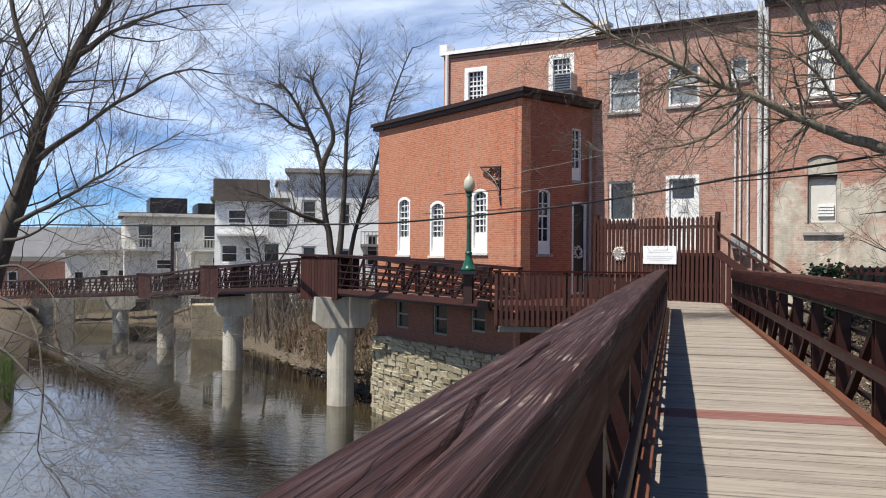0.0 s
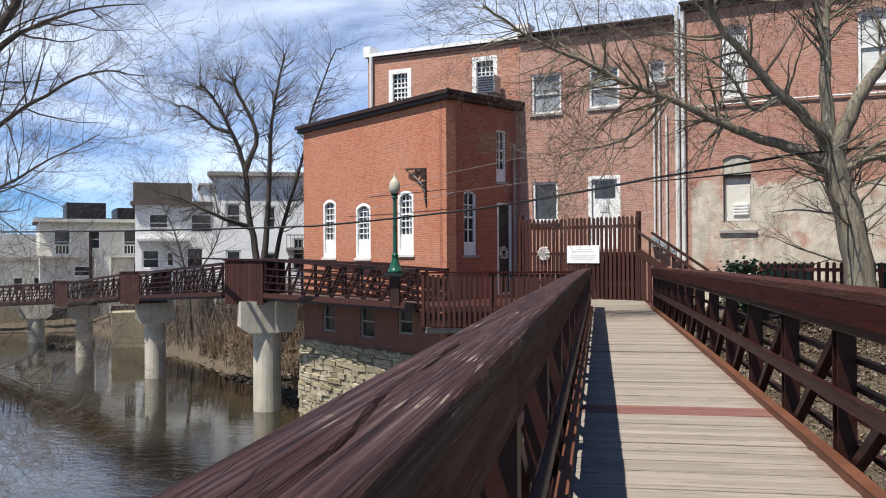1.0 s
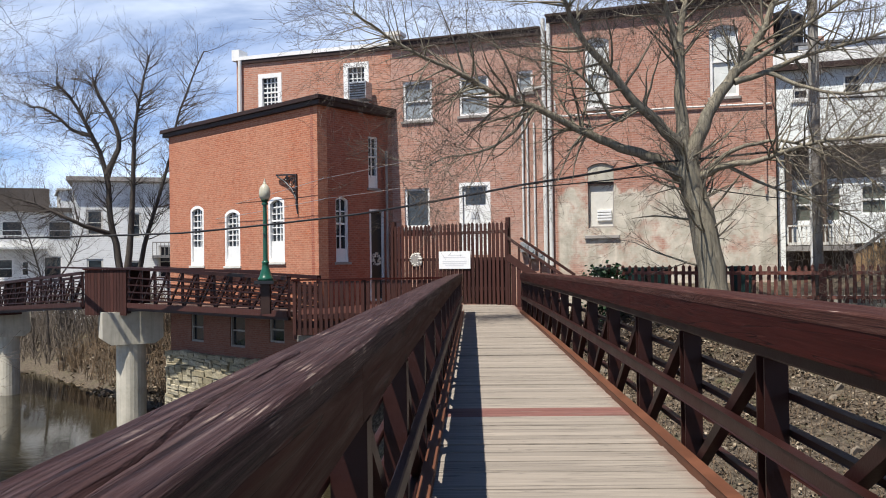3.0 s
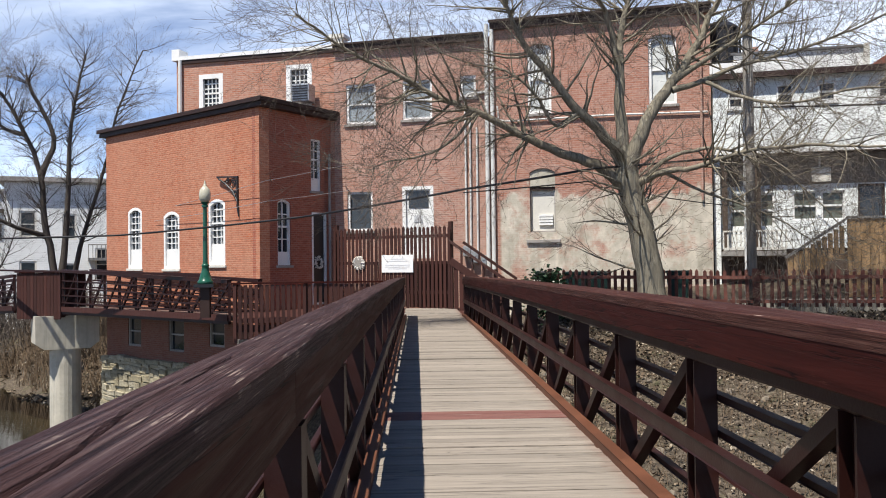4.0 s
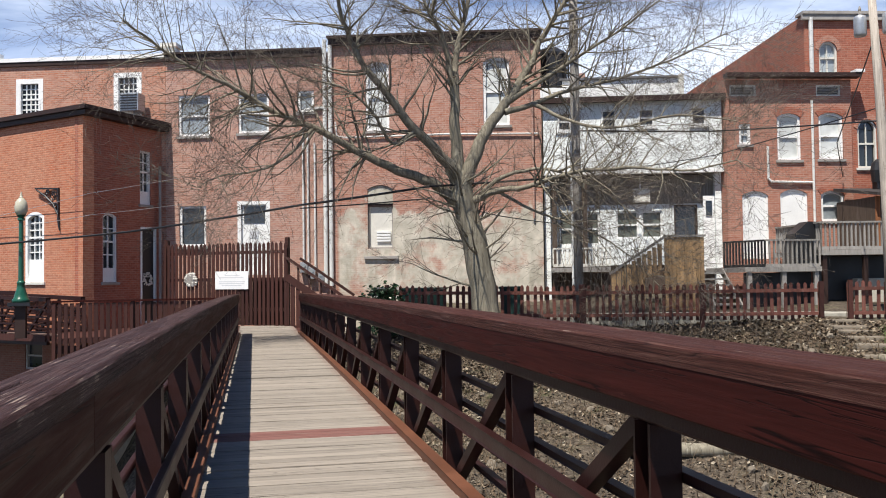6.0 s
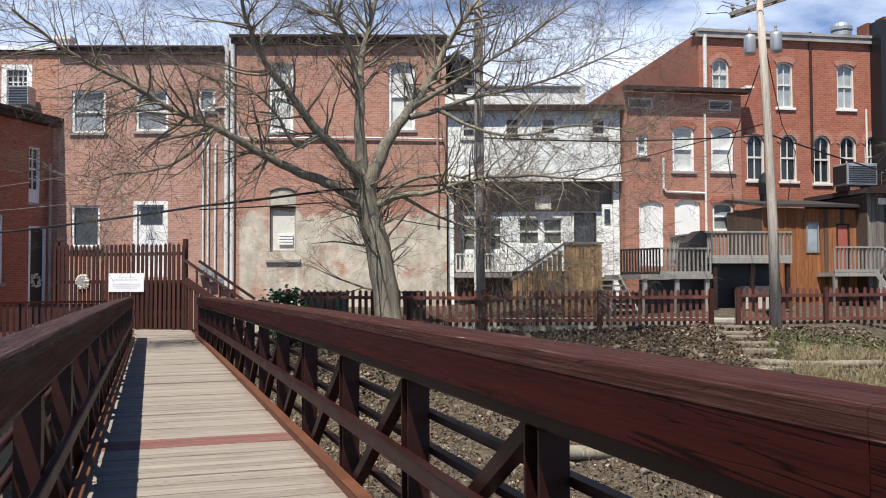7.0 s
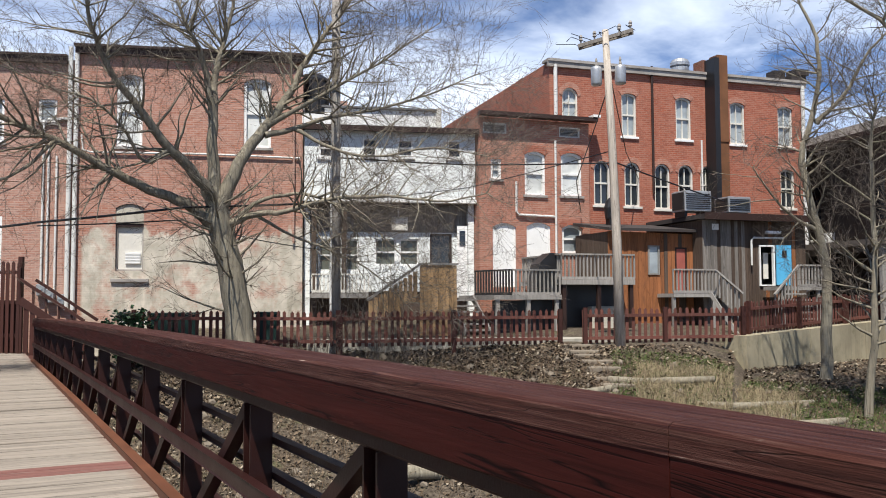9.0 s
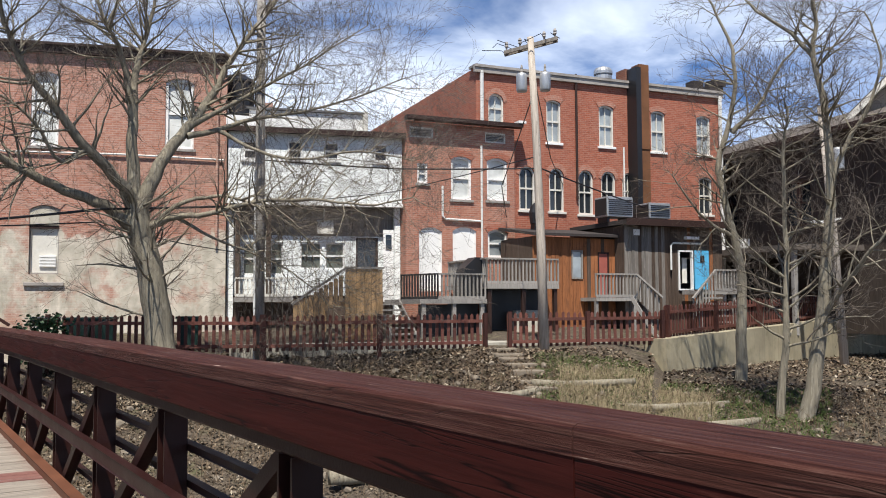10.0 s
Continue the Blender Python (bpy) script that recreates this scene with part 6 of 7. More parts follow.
def main_tree():
    c = Vector((5.3, 21.3, 3.3))
    limbs = [
        ([(6.02, 21.1, -0.9), (5.9, 21.18, 0.21), (5.66, 21.24, 1.89), (5.39, 21.31, 2.88), (5.27, 21.33, 3.6)], 0.37, 0.28),
        ([(5.4, 21.32, 2.95), (4.55, 21.29, 3.61), (3.68, 21.14, 3.88), (2.64, 20.98, 4.34), (1.61, 20.68, 4.82), (0.56, 20.42, 5.19), (-0.32, 19.92, 5.59), (-1.37, 19.36, 6.01), (-2.34, 18.75, 6.6)], 0.17, 0.02),
        ([(5.27, 21.33, 3.4), (4.96, 21.2, 4.06), (4.07, 20.87, 4.84), (3.37, 20.68, 5.61), (2.69, 20.57, 6.45), (2.28, 20.32, 7.31), (1.99, 19.84, 8.33)], 0.19, 0.03),
        ([(5.27, 21.33, 3.4), (5.24, 21.54, 4.6), (5.22, 21.65, 5.91), (5.36, 21.83, 7.11), (5.59, 21.97, 8.03), (5.93, 21.99, 9.52)], 0.21, 0.03),
        ([(5.22, 21.65, 5.7), (4.93, 21.41, 7.13), (4.41, 21.21, 8.05), (3.92, 21.1, 9.26)], 0.11, 0.02),
        ([(5.3, 21.33, 3.4), (5.82, 21.4, 4.66), (6.56, 21.61, 5.7), (7.25, 21.82, 6.71), (7.74, 21.97, 7.64), (8.58, 21.98, 8.87), (9.44, 22.07, 10.29)], 0.21, 0.03),
        ([(6.5, 21.5, 5.45), (7.27, 21.5, 5.69), (8.18, 21.5, 6.06), (9.48, 21.3, 6.36), (10.87, 20.97, 6.86), (12.27, 20.67, 7.54)], 0.09, 0.015),
        ([(5.5, 21.25, 3.1), (6.04, 20.72, 3.38), (6.63, 20.12, 3.42), (7.49, 19.4, 3.66), (8.58, 18.74, 3.74), (9.58, 18.04, 3.59), (10.49, 17.31, 3.74)], 0.1, 0.015),
        ([(7.27, 21.5, 5.69), (7.94, 20.52, 5.08), (8.77, 19.75, 4.82), (9.91, 18.88, 5.0), (10.92, 17.98, 4.72)], 0.06, 0.012),
        ([(1.61, 20.68, 4.82), (1.06, 20.41, 4.15), (0.34, 20.12, 3.72), (-0.47, 19.91, 3.57), (-0.95, 19.69, 3.29)], 0.05, 0.01),
        ([(4.07, 20.87, 4.84), (3.48, 20.67, 4.46), (2.9, 20.25, 5.18), (2.22, 20.02, 5.65), (1.57, 19.88, 5.74), (0.56, 19.52, 6.02)], 0.06, 0.012),
    ]
    limbs += [
        ([(5.6, 21.2, 3.2), (6.3, 20.9, 3.75), (7.3, 20.6, 3.9), (8.4, 20.4, 3.5), (9.4, 20.2, 2.7), (10.2, 20.0, 1.7)], 0.07, 0.01),
        ([(6.04, 20.72, 3.38), (6.8, 20.4, 2.9), (7.8, 20.1, 2.5), (8.9, 19.9, 1.9), (9.8, 19.7, 1.0)], 0.05, 0.008),
        ([(6.56, 21.61, 5.7), (7.8, 21.0, 6.5), (9.2, 20.6, 7.4), (10.8, 20.2, 8.6)], 0.08, 0.012),
    ]
    tree("large bare tree with a thick grey trunk and spreading limbs", limbs, 11, BARK, 0.14, 1.6, 0.08, 0.95)


def left_tree():
    k = lambda pts: [tuple(Vector((0.2, -0.05, 1.25)) + (Vector(p) - Vector((0.2, -0.05, 1.25))) * 1.75) for p in pts]
    limbs = [
        (k([(-11.9, 12.3, -2.2), (-11.32, 12.68, 0.51), (-11.07, 12.9, 1.67), (-10.81, 13.12, 2.76), (-10.51, 13.1, 3.64), (-10.08, 13.19, 4.52), (-9.53, 13.35, 5.5), (-9.12, 13.39, 6.37)]), 0.5, 0.1),
        (k([(-10.81, 13.12, 2.76), (-10.01, 13.12, 3.23), (-9.06, 13.18, 3.8), (-8.04, 13.25, 4.29), (-7.26, 13.47, 4.25)]), 0.12, 0.015),
        (k([(-10.51, 13.1, 3.64), (-10.82, 13.11, 4.44), (-11.16, 13.09, 5.34), (-11.37, 13.18, 6.27)]), 0.16, 0.05),
        (k([(-11.07, 12.9, 1.67), (-9.77, 12.67, 2.13), (-8.77, 12.78, 2.69), (-7.69, 12.88, 3.19)]), 0.1, 0.012),
        (k([(-10.08, 13.19, 4.52), (-9.34, 13.24, 4.98), (-8.54, 13.53, 5.39), (-7.47, 13.92, 5.58)]), 0.11, 0.015),
        (k([(-11.2, 12.79, 1.28), (-11.47, 12.95, 2.66), (-11.51, 13.18, 3.88), (-11.82, 13.31, 5.13)]), 0.2, 0.05),
        (k([(-10.9, 12.1, 0.1), (-8.71, 10.96, -0.11), (-7.45, 10.65, -0.42), (-6.96, 10.5, -0.47)]), 0.05, 0.008),
        (k([(-10.9, 12.1, 0.6), (-8.88, 10.82, 0.31), (-7.8, 9.77, -0.54), (-7.53, 9.35, -1.23), (-7.23, 9.33, -1.52)]), 0.05, 0.008),
        (k([(-11.2, 12.6, 0.9), (-10.0, 11.9, 1.0), (-9.0, 11.4, 0.6), (-8.2, 11.0, 0.0)]), 0.06, 0.008),
        (k([(-11.3, 12.5, -0.4), (-10.0, 11.6, -0.3), (-8.9, 11.1, -0.8), (-8.0, 10.7, -1.3)]), 0.06, 0.008),
        (k([(-11.0, 12.9, 2.0), (-10.3, 12.6, 3.0), (-9.7, 12.5, 4.2), (-9.3, 12.5, 5.4)]), 0.09, 0.012),
        (k([(-11.1, 12.8, 1.4), (-10.2, 12.4, 1.5), (-9.3, 12.2, 1.9), (-8.6, 12.2, 2.0)]), 0.07, 0.01),
    ]
    tree("bare riverside tree with upswept branches", limbs, 5, BARK_D, 0.36, 2.4, 0.3, 0.8)


def mid_trees():
    limbs = [
        ([(-15.9, 39.96, -2.6), (-15.95, 39.96, 0.92), (-16.28, 39.8, 3.1), (-16.43, 39.74, 5.27), (-17.06, 39.47, 7.15), (-17.68, 39.2, 8.49), (-18.29, 38.91, 9.27)], 0.22, 0.05),
        ([(-15.64, 40.06, 0.93), (-15.41, 40.14, 3.93), (-15.31, 40.18, 6.93), (-15.07, 40.27, 8.85), (-14.7, 40.41, 10.78)], 0.17, 0.04),
        ([(-15.74, 41.09, -2.4), (-15.5, 41.2, 0.92), (-14.98, 41.37, 3.16), (-14.21, 41.64, 5.97), (-13.71, 41.81, 8.51), (-12.66, 42.14, 11.34)], 0.17, 0.03),
        ([(-16.28, 39.8, 2.55), (-17.23, 38.3, 3.03), (-18.64, 37.64, 3.79), (-20.0, 36.93, 4.28)], 0.14, 0.02),
        ([(-16.43, 39.74, 5.27), (-15.94, 39.94, 6.92), (-16.7, 39.62, 8.8), (-16.96, 39.51, 9.6)], 0.16, 0.05),
        ([(-17.0, 39.5, 7.0), (-17.9, 39.6, 7.3), (-18.9, 39.2, 8.2), (-19.6, 39.0, 8.3)], 0.12, 0.03),
    ]
    tree("old bare tree with gnarled dark limbs beside the annexe", [([tuple(polar(0, 0) + (Vector(p) - polar(0, 0)) * 1.12) for p in q], a * 1.12, b * 1.12) for q, a, b in limbs], 21, BARK_D, 0.2, 1.6, 0.3, 0.9)
    tree("small bare tree on the far bank", [([(-28.0, 58.0, -4.5), (-28.3, 58.0, -0.5), (-29.2, 57.8, 3.0), (-30.5, 57.5, 6.2)], 0.12, 0.02), ([(-28.3, 58, -0.8), (-26.4, 58, 1.8), (-25.4, 58, 4.6)], 0.09, 0.02)], 23, BARK_D, 0.22, 2.4, 0.2, 0.9)


def right_trees():
    t1 = [
        ([(18.86, 15.1, -0.8), (18.91, 15.04, 1.54), (18.82, 15.15, 2.99), (18.58, 15.43, 4.77), (18.83, 15.14, 6.24), (18.89, 15.06, 7.57), (18.64, 15.36, 8.81), (18.28, 15.78, 9.94)], 0.16, 0.02),
        ([(18.82, 15.15, 2.99), (18.0, 15.34, 3.41), (17.27, 15.41, 4.09), (16.94, 15.46, 4.51)], 0.06, 0.015),
        ([(18.82, 15.15, 5.72), (19.22, 14.65, 6.34), (19.61, 14.14, 7.45), (20.05, 13.53, 8.1)], 0.08, 0.02),
    ]
    tree("slim bare tree with a forked grey trunk on the bank", t1, 31, BARK, 0.27, 1.2, 0.1, 1.0, start=0.15)
    t2 = [([(16.2, 12.0, -1.6), (16.33, 11.85, 0.3), (16.36, 11.8, 2.32), (16.52, 11.92, 4.39), (16.77, 11.93, 5.53)], 0.11, 0.02)]
    tree("thin bare sapling on the bank", t2, 32, BARK, 0.11, 1.35, 0.1, 1.1, start=0.25)
    t3 = [
        ([(16.5, 11.6, -1.6), (16.72, 11.31, 0.55), (16.82, 11.16, 2.3), (16.89, 11.06, 3.71), (16.86, 11.11, 5.26), (16.75, 11.26, 6.48), (16.77, 11.23, 7.69), (16.4, 11.76, 8.52)], 0.19, 0.02),
        ([(16.89, 11.06, 3.71), (17.09, 10.77, 4.63), (17.33, 10.39, 5.41), (17.45, 10.19, 6.32), (17.3, 10.43, 7.31)], 0.07, 0.015),
        ([(16.76, 11.25, 1.01), (16.62, 10.57, 1.7), (16.45, 9.9, 2.33), (16.69, 9.51, 2.97)], 0.08, 0.02),
        ([(16.75, 11.26, 6.48), (16.51, 11.61, 7.02), (16.26, 12.27, 7.66), (16.13, 12.75, 8.29)], 0.06, 0.02),
    ]
    tree("bare tree with a leaning grey trunk on the bank", t3, 33, BARK, 0.25, 1.2, 0.1, 1.0, start=0.15)


def brush(name, label, spots, seed, height, count, material, radius):
    rnd = random.Random(seed)
    t = Tubes()
    for _ in range(count):
        az = rnd.uniform(*spots[0])
        r = rnd.uniform(*spots[1])
        p = polar(az, r)
        p.z = ground_z(p.x, p.y) - 0.05
        if p.z < WATER_Z + 0.1:
            continue
        h = height * rnd.uniform(0.4, 1.2)
        lean = Vector((rnd.uniform(-1, 1), rnd.uniform(-1, 1), 0)) * h * 0.7
        a = p + lean * 0.35 + Vector((0, 0, h * 0.6))
        b = p + lean + Vector((0, 0, h * rnd.uniform(0.55, 1.0)))
        t.add([p, a, b], [radius, radius * 0.7, radius * 0.3], 3)
    ob = t.make(name, material)
    tagged(ob, label, "brush", kind="stuff")


main_tree()
left_tree()
mid_trees()
right_trees()
brush("dry_brush", "tangle of dry brown brush on the bank", ((-29, -18.0), (41.5, 60)), 1, 1.9, 3000, BRUSH, 0.022)
brush("dry_brush", "dark leafless scrub along the far bank", ((-33, -19.5), (58, 84)), 8, 3.4, 2600, TWIG, 0.03)
brush("dry_grass", "patch of dry straw grass on the bank", ((40, 49.5), (19.2, 22.0)), 2, 0.3, 4500, STRAW, 0.006)
brush("dry_grass", "green grass tufts on the bank", ((38.5, 56), (18.0, 23.2)), 3, 0.17, 14000, GRASS, 0.006)
brush("dry_brush", "dead stalks and twigs on the slope below the bridge", ((2, 60), (8, 22)), 4, 0.45, 6000, BRUSH, 0.008)
brush("dry_brush", "thicket of bare shoots by the fence", ((17.5, 30), (22.0, 22.8)), 5, 1.3, 90, TWIG, 0.009)
brush("dry_brush", "thicket of bare shoots on the bank", ((49, 62), (45.5, 47)), 6, 4.2, 420, TWIG, 0.02)
brush("dry_grass", "grass on the near river bank", ((-48, -40.5), (41, 50)), 7, 0.6, 4000, GRASS, 0.02)


# ---------------------------------------------------------------- distance
def far_house(at_, turn, w, d, h, z0, mats, label, wins=(), roof="flat", roof_h=2.0, base=None):
    b = thing("house", Matrix.Translation((at_.x, at_.y, z0)) @ Matrix.Rotation(radians(turn), 4, "Z"), label, "house", "distant houses")
    part("wall", wall_mesh(0, w, -2.0, h, [(*o, "") for o in wins], 0.3), mats[0], b)
    part("side_wall", boxes((0, 0.3, 0.31, d, -2, h)), mats[0], b)
    part("side_wall", boxes((w - 0.3, w, 0.31, d, -2, h)), mats[0], b)
    part("back_wall", boxes((0.31, w - 0.31, d - 0.3, d, -2, h)), mats[0], b)
    # black sheet as the dark inside of the house
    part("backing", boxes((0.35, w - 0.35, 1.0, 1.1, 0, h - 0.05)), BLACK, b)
    for o in wins:
        window(b, (*o, ""), 1, 2, 0.14, sill=False, frame_mat=mats[2] if len(mats) > 2 else WHITE)
    if roof == "flat":
        part("roof", boxes((-0.4, w + 0.4, -0.5, d + 0.3, h + 0.01, h + 0.35)), mats[1], b)
    else:
        bm = bmesh.new()
        v = [bm.verts.new(p) for p in ((-0.5, -0.6, h - 0.1), (w + 0.5, -0.6, h - 0.1), (w + 0.5, d + 0.6, h - 0.1), (-0.5, d + 0.6, h - 0.1), (-0.5, d / 2, h + roof_h), (w + 0.5, d / 2, h + roof_h))]
        for f in ((0, 1, 5, 4), (2, 3, 4, 5), (0, 4, 3), (1, 2, 5), (0, 1, 2, 3)):
            bm.faces.new([v[i] for i in f])
        part("roof", bm, mats[1], b)
    return b


def balcony_on(b, x0, x1, z, mat_):
    part("balcony", boxes((x0, x1, -1.5, -0.01, z - 0.2, z)), mat_, b)
    part("balcony_rail", boxes((x0, x1, -1.55, -1.48, z + 0.95, z + 1.05), *[(x, x + 0.06, -1.54, -1.49, z, z + 0.95) for x in np.arange(x0, x1, 0.3)]), mat_, b)


def distance():
    # (azimuth and range of a front corner, turn, size); fronts face the river
    c = far_house(polar(-34.5, 94), 36, 15.5, 12, 9.0, -4.2, (SIDING_G, ROOF, WHITE), "grey clapboard apartment house with balconies",
                  [(1.2, 2.8, 5.75, 8.3), (4.3, 5.5, 6.3, 8.3), (7.6, 9.4, 5.75, 8.3), (1.0, 2.4, 1.2, 3.4), (3.0, 4.8, 3.6, 4.7), (8.5, 10.2, 3.4, 5.0), (12.0, 13.4, 6.0, 8.2), (12.0, 13.2, 3.2, 4.8)])
    balcony_on(c, -0.8, 3.4, 5.7, CREAM)
    balcony_on(c, 5.4, 10.2, 5.7, CREAM)
    balcony_on(c, 11.0, 15.4, 5.7, WHITE)
    balcony_on(c, 6.4, 10.5, 1.5, WHITE)
    part("pier", boxes((4.9, 6.3, -1.5, -0.01, -1.0, 5.49)), SIDING_G, c)
    part("pier", boxes((10.3, 10.9, -1.5, -0.01, -1.0, 5.49)), SIDING_G, c)
    part("eaves", boxes((-0.6, 16.0, -1.2, -0.51, 8.95, 9.25)), CREAM, c)
    part("roof_box", boxes((2.5, 6.2, 2, 9, 9.4, 11.0)), BLACK, c)
    part("roof_box", boxes((7.4, 9.5, 3, 9, 9.4, 10.6)), BLACK, c)
    part("post", boxes((4.3, 4.6, -1.9, -1.6, -1.0, 7.6)), TRIM, c)
    d = far_house(polar(-29.2, 88), 27, 14.0, 10, 10.2, -4.0, (SIDING_F, SHINGLE, WHITE), "white clapboard house with balconies",
                  [(0.6, 2.2, 4.2, 6.0), (2.8, 3.5, 4.4, 5.8), (4.6, 6.2, 4.2, 6.2), (1.2, 3.0, 7.6, 9.4), (5.0, 7.0, 7.6, 9.4), (9.0, 10.4, 5.0, 7.0), (9.2, 10.4, 7.8, 9.4)])
    balcony_on(d, 0.2, 4.8, 7.0, WHITE)
    part("attic", boxes((-0.2, 5.2, 1.0, 8.0, 10.56, 12.4)), SHINGLE, d, "dark shingled attic box")
    part("attic", boxes((6.0, 12.6, 0.6, 8.0, 10.56, 12.2)), SIDING_F, d)
    part("attic_roof", boxes((5.8, 12.8, 0.4, 8.2, 12.21, 12.4)), CREAM, d)
    e = far_house(polar(-24.6, 74), 21, 12.5, 10, 11.0, -3.2, (SIDING_F, GREYSTONE, CREAM), "tall pale house beyond the trees",
                  [(1.0, 2.2, 6.8, 8.8), (4.0, 5.0, 6.6, 8.6), (6.3, 7.3, 3.4, 6.0), (8.0, 9.4, 5.6, 8.4), (1.0, 2.2, 3.0, 5.0), (4.0, 5.0, 2.6, 4.8)])
    balcony_on(e, 5.8, 9.8, 5.2, GREYWOOD)
    f = far_house(polar(-42.5, 104), 30, 17, 10, 4.6, -3.9, (BRICK_A, GREYROOF, WHITE), "low brick building with a grey roof", [(3, 4, 1.0, 3.0), (9, 10, 1.0, 3.0)], "gable", 2.6)
    part("band", boxes((0, 17, -0.05, -0.004, 4.0, 4.5)), CREAM, f)
    far_house(polar(-37.8, 98), 32, 9.0, 10, 5.0, -4.0, (SIDING_G, GREYSTONE, WHITE), "low grey garage block", [(0.8, 1.8, 0.8, 3.2), (3.2, 4.2, 2.0, 3.4), (5.0, 6.0, 2.0, 3.4), (6.8, 7.8, 0.8, 2.0)])
    far_house(polar(-45, 110), 30, 30, 12, 4.0, -3.0, (CREAM, GREYROOF, WHITE), "low house behind bare trees", [(3, 4.5, 1, 3), (18, 20, 1, 3)], "gable", 3.0)
    # concrete abutments and culvert under the far walkway
    for i, (az, r, w, h) in enumerate(((-29.6, 70, 2.4, 2.6), (-36.0, 93, 6.0, 2.4))):
        p = polar(az, r)
        a = thing("abutment", Matrix.Translation((p.x, p.y, WATER_Z - 0.6)) @ Matrix.Rotation(radians(-az), 4, "Z"), "weathered concrete abutment at the water's edge", "abutment", "abutments")
        part("block", boxes((-w / 2, w / 2, 0, 2.5, 0, h + 0.6), bevel=0.05), CONC_M, a)
    p = polar(-32.5, 89)
    a = thing("culvert", Matrix.Translation((p.x, p.y, WATER_Z - 0.5)) @ Matrix.Rotation(radians(32), 4, "Z"), "dark concrete culvert mouth on the far bank", "culvert")
    part("wall", wall_mesh(-9, 9, 0, 3.4, [(-7.5, 7.5, 0.0, 2.6, "")], 1.0), GREYSTONE, a)
    # black sheet stands for the darkness deep in the culvert
    part("inside", boxes((-7.5, 7.5, 4, 4.2, 0, 2.9)), BLACK, a)
    # dark shingled house to the east: its ridge runs towards the road
    ra, rb_ = polar(51.7, 47.0), polar(58.7, 41.0)
    d = (rb_ - ra).normalized()
    h = thing("shingled_house", Matrix.Translation((ra.x, ra.y, 0.2)) @ Matrix.Rotation(math.atan2(d.y, d.x), 4, "Z"), "dark brown house with a long shingled roof behind bare trees", "house")
    L, fy = 19.0, -5.2
    part("wall", wall_mesh(-1.2, L, 0, 7.3, [(1.0, 2.4, 4.0, 5.8, ""), (4.2, 5.6, 4.0, 5.8, ""), (8.5, 10, 4.0, 5.8, ""), (1.4, 2.6, 0.6, 3.0, ""), (5, 6.6, 0.8, 2.6, "")], 0.3), DARKWALL, h).matrix_basis = pose(0, fy, 0)
    for o in ((1.0, 2.4, 4.0, 5.8, ""), (4.2, 5.6, 4.0, 5.8, ""), (8.5, 10, 4.0, 5.8, ""), (5, 6.6, 0.8, 2.6, "")):
        window(h, o, 1, 2, 0.08, frame_mat=BARN, sill=False).matrix_basis = pose(0, fy, 0)
    part("side_wall", boxes((-1.2, -0.9, fy + 0.31, 5.0, 0, 7.3)), DARKWALL, h)
    part("backing", boxes((-0.8, L, fy + 1.5, fy + 1.6, 0, 7.2)), DARKWALL, h)
    bm = bmesh.new()
    v = [bm.verts.new(q) for q in ((-2.0, fy - 0.8, 7.25), (L, fy - 0.8, 7.25), (L, 6.0, 7.25), (-2.0, 6.0, 7.25), (0, 0, 9.35), (L, 0, 9.35))]
    for fc in ((0, 1, 5, 4), (2, 3, 4, 5), (0, 4, 3), (1, 2, 5), (0, 1, 2, 3)):
        bm.faces.new([v[i] for i in fc])
    part("roof", bm, SHINGLE, h)
    part("fascia", bar(bmesh.new(), (-2.0, fy - 0.84, 7.2), (L, fy - 0.84, 7.2), 0.05, 0.2), TRIM, h)
    part("porch_roof", boxes((2, 12.5, fy - 3.0, fy - 0.01, 2.9, 3.1)), SHINGLE, h)
    for x in (2.2, 7.5, 12.2):
        part("porch_post", boxes((x, x + 0.15, fy - 2.9, fy - 2.75, 0, 2.89)), GREYWOOD, h)
    part("pipe", tube(bmesh.new(), [(-1.2, fy - 0.2, 3.3), (6.0, fy - 0.2, 3.5)], 0.05, 8), PIPE, h)
    part("service_box", boxes((6.0, 6.4, fy - 0.4, fy - 0.02, 3.3, 3.75)), PIPE, h)
    g = thing("shingled_house", Matrix.Translation(polar(56.9, 37.5, 0.2)) @ Matrix.Rotation(radians(-56), 4, "Z"), "tan sided gable end of a neighbouring house", "house")
    bm = bmesh.new()
    prism(bm, [(0, 5.2), (9, 5.2), (9, 7.9), (4.5, 12.1), (0, 7.9)], 0, 9)
    part("wall", bm, SIDING_B, g)
    part("lower_wall", boxes((0.3, 9, 0.8, 8.9, 0, 5.19)), DARKWALL, g)
    for x in (0.05, 2.6, 5.2):
        part("porch_post", boxes((x, x + 0.16, 0.02, 0.18, 0, 5.19)), GREYWOOD, g)
    part("balcony", boxes((0.1, 8.0, -0.6, 0.78, 2.3, 2.45)), GREYWOOD, g)
    railing(g, (0.1, -0.55, 0), (8.0, -0.55, 0), 2.5, 3.2, GREYWOOD, 0.3)
    for a, c in (((-0.5, -0.6, 7.4), (4.5, -0.6, 12.3)), ((9.5, -0.6, 7.4), (4.5, -0.6, 12.3))):
        rb = bmesh.new()
        a, c = Vector(a), Vector(c)
        v = [rb.verts.new(q) for q in (a, c, c + Vector((0, 10.2, 0)), a + Vector((0, 10.2, 0)))]
        rb.faces.new(v)
        r = bmesh.ops.extrude_face_region(rb, geom=rb.faces[:])
        bmesh.ops.translate(rb, vec=(0, 0, 0.22), verts=[k for k in r["geom"] if isinstance(k, bmesh.types.BMVert)])
        part("roof", rb, SHINGLE, g)
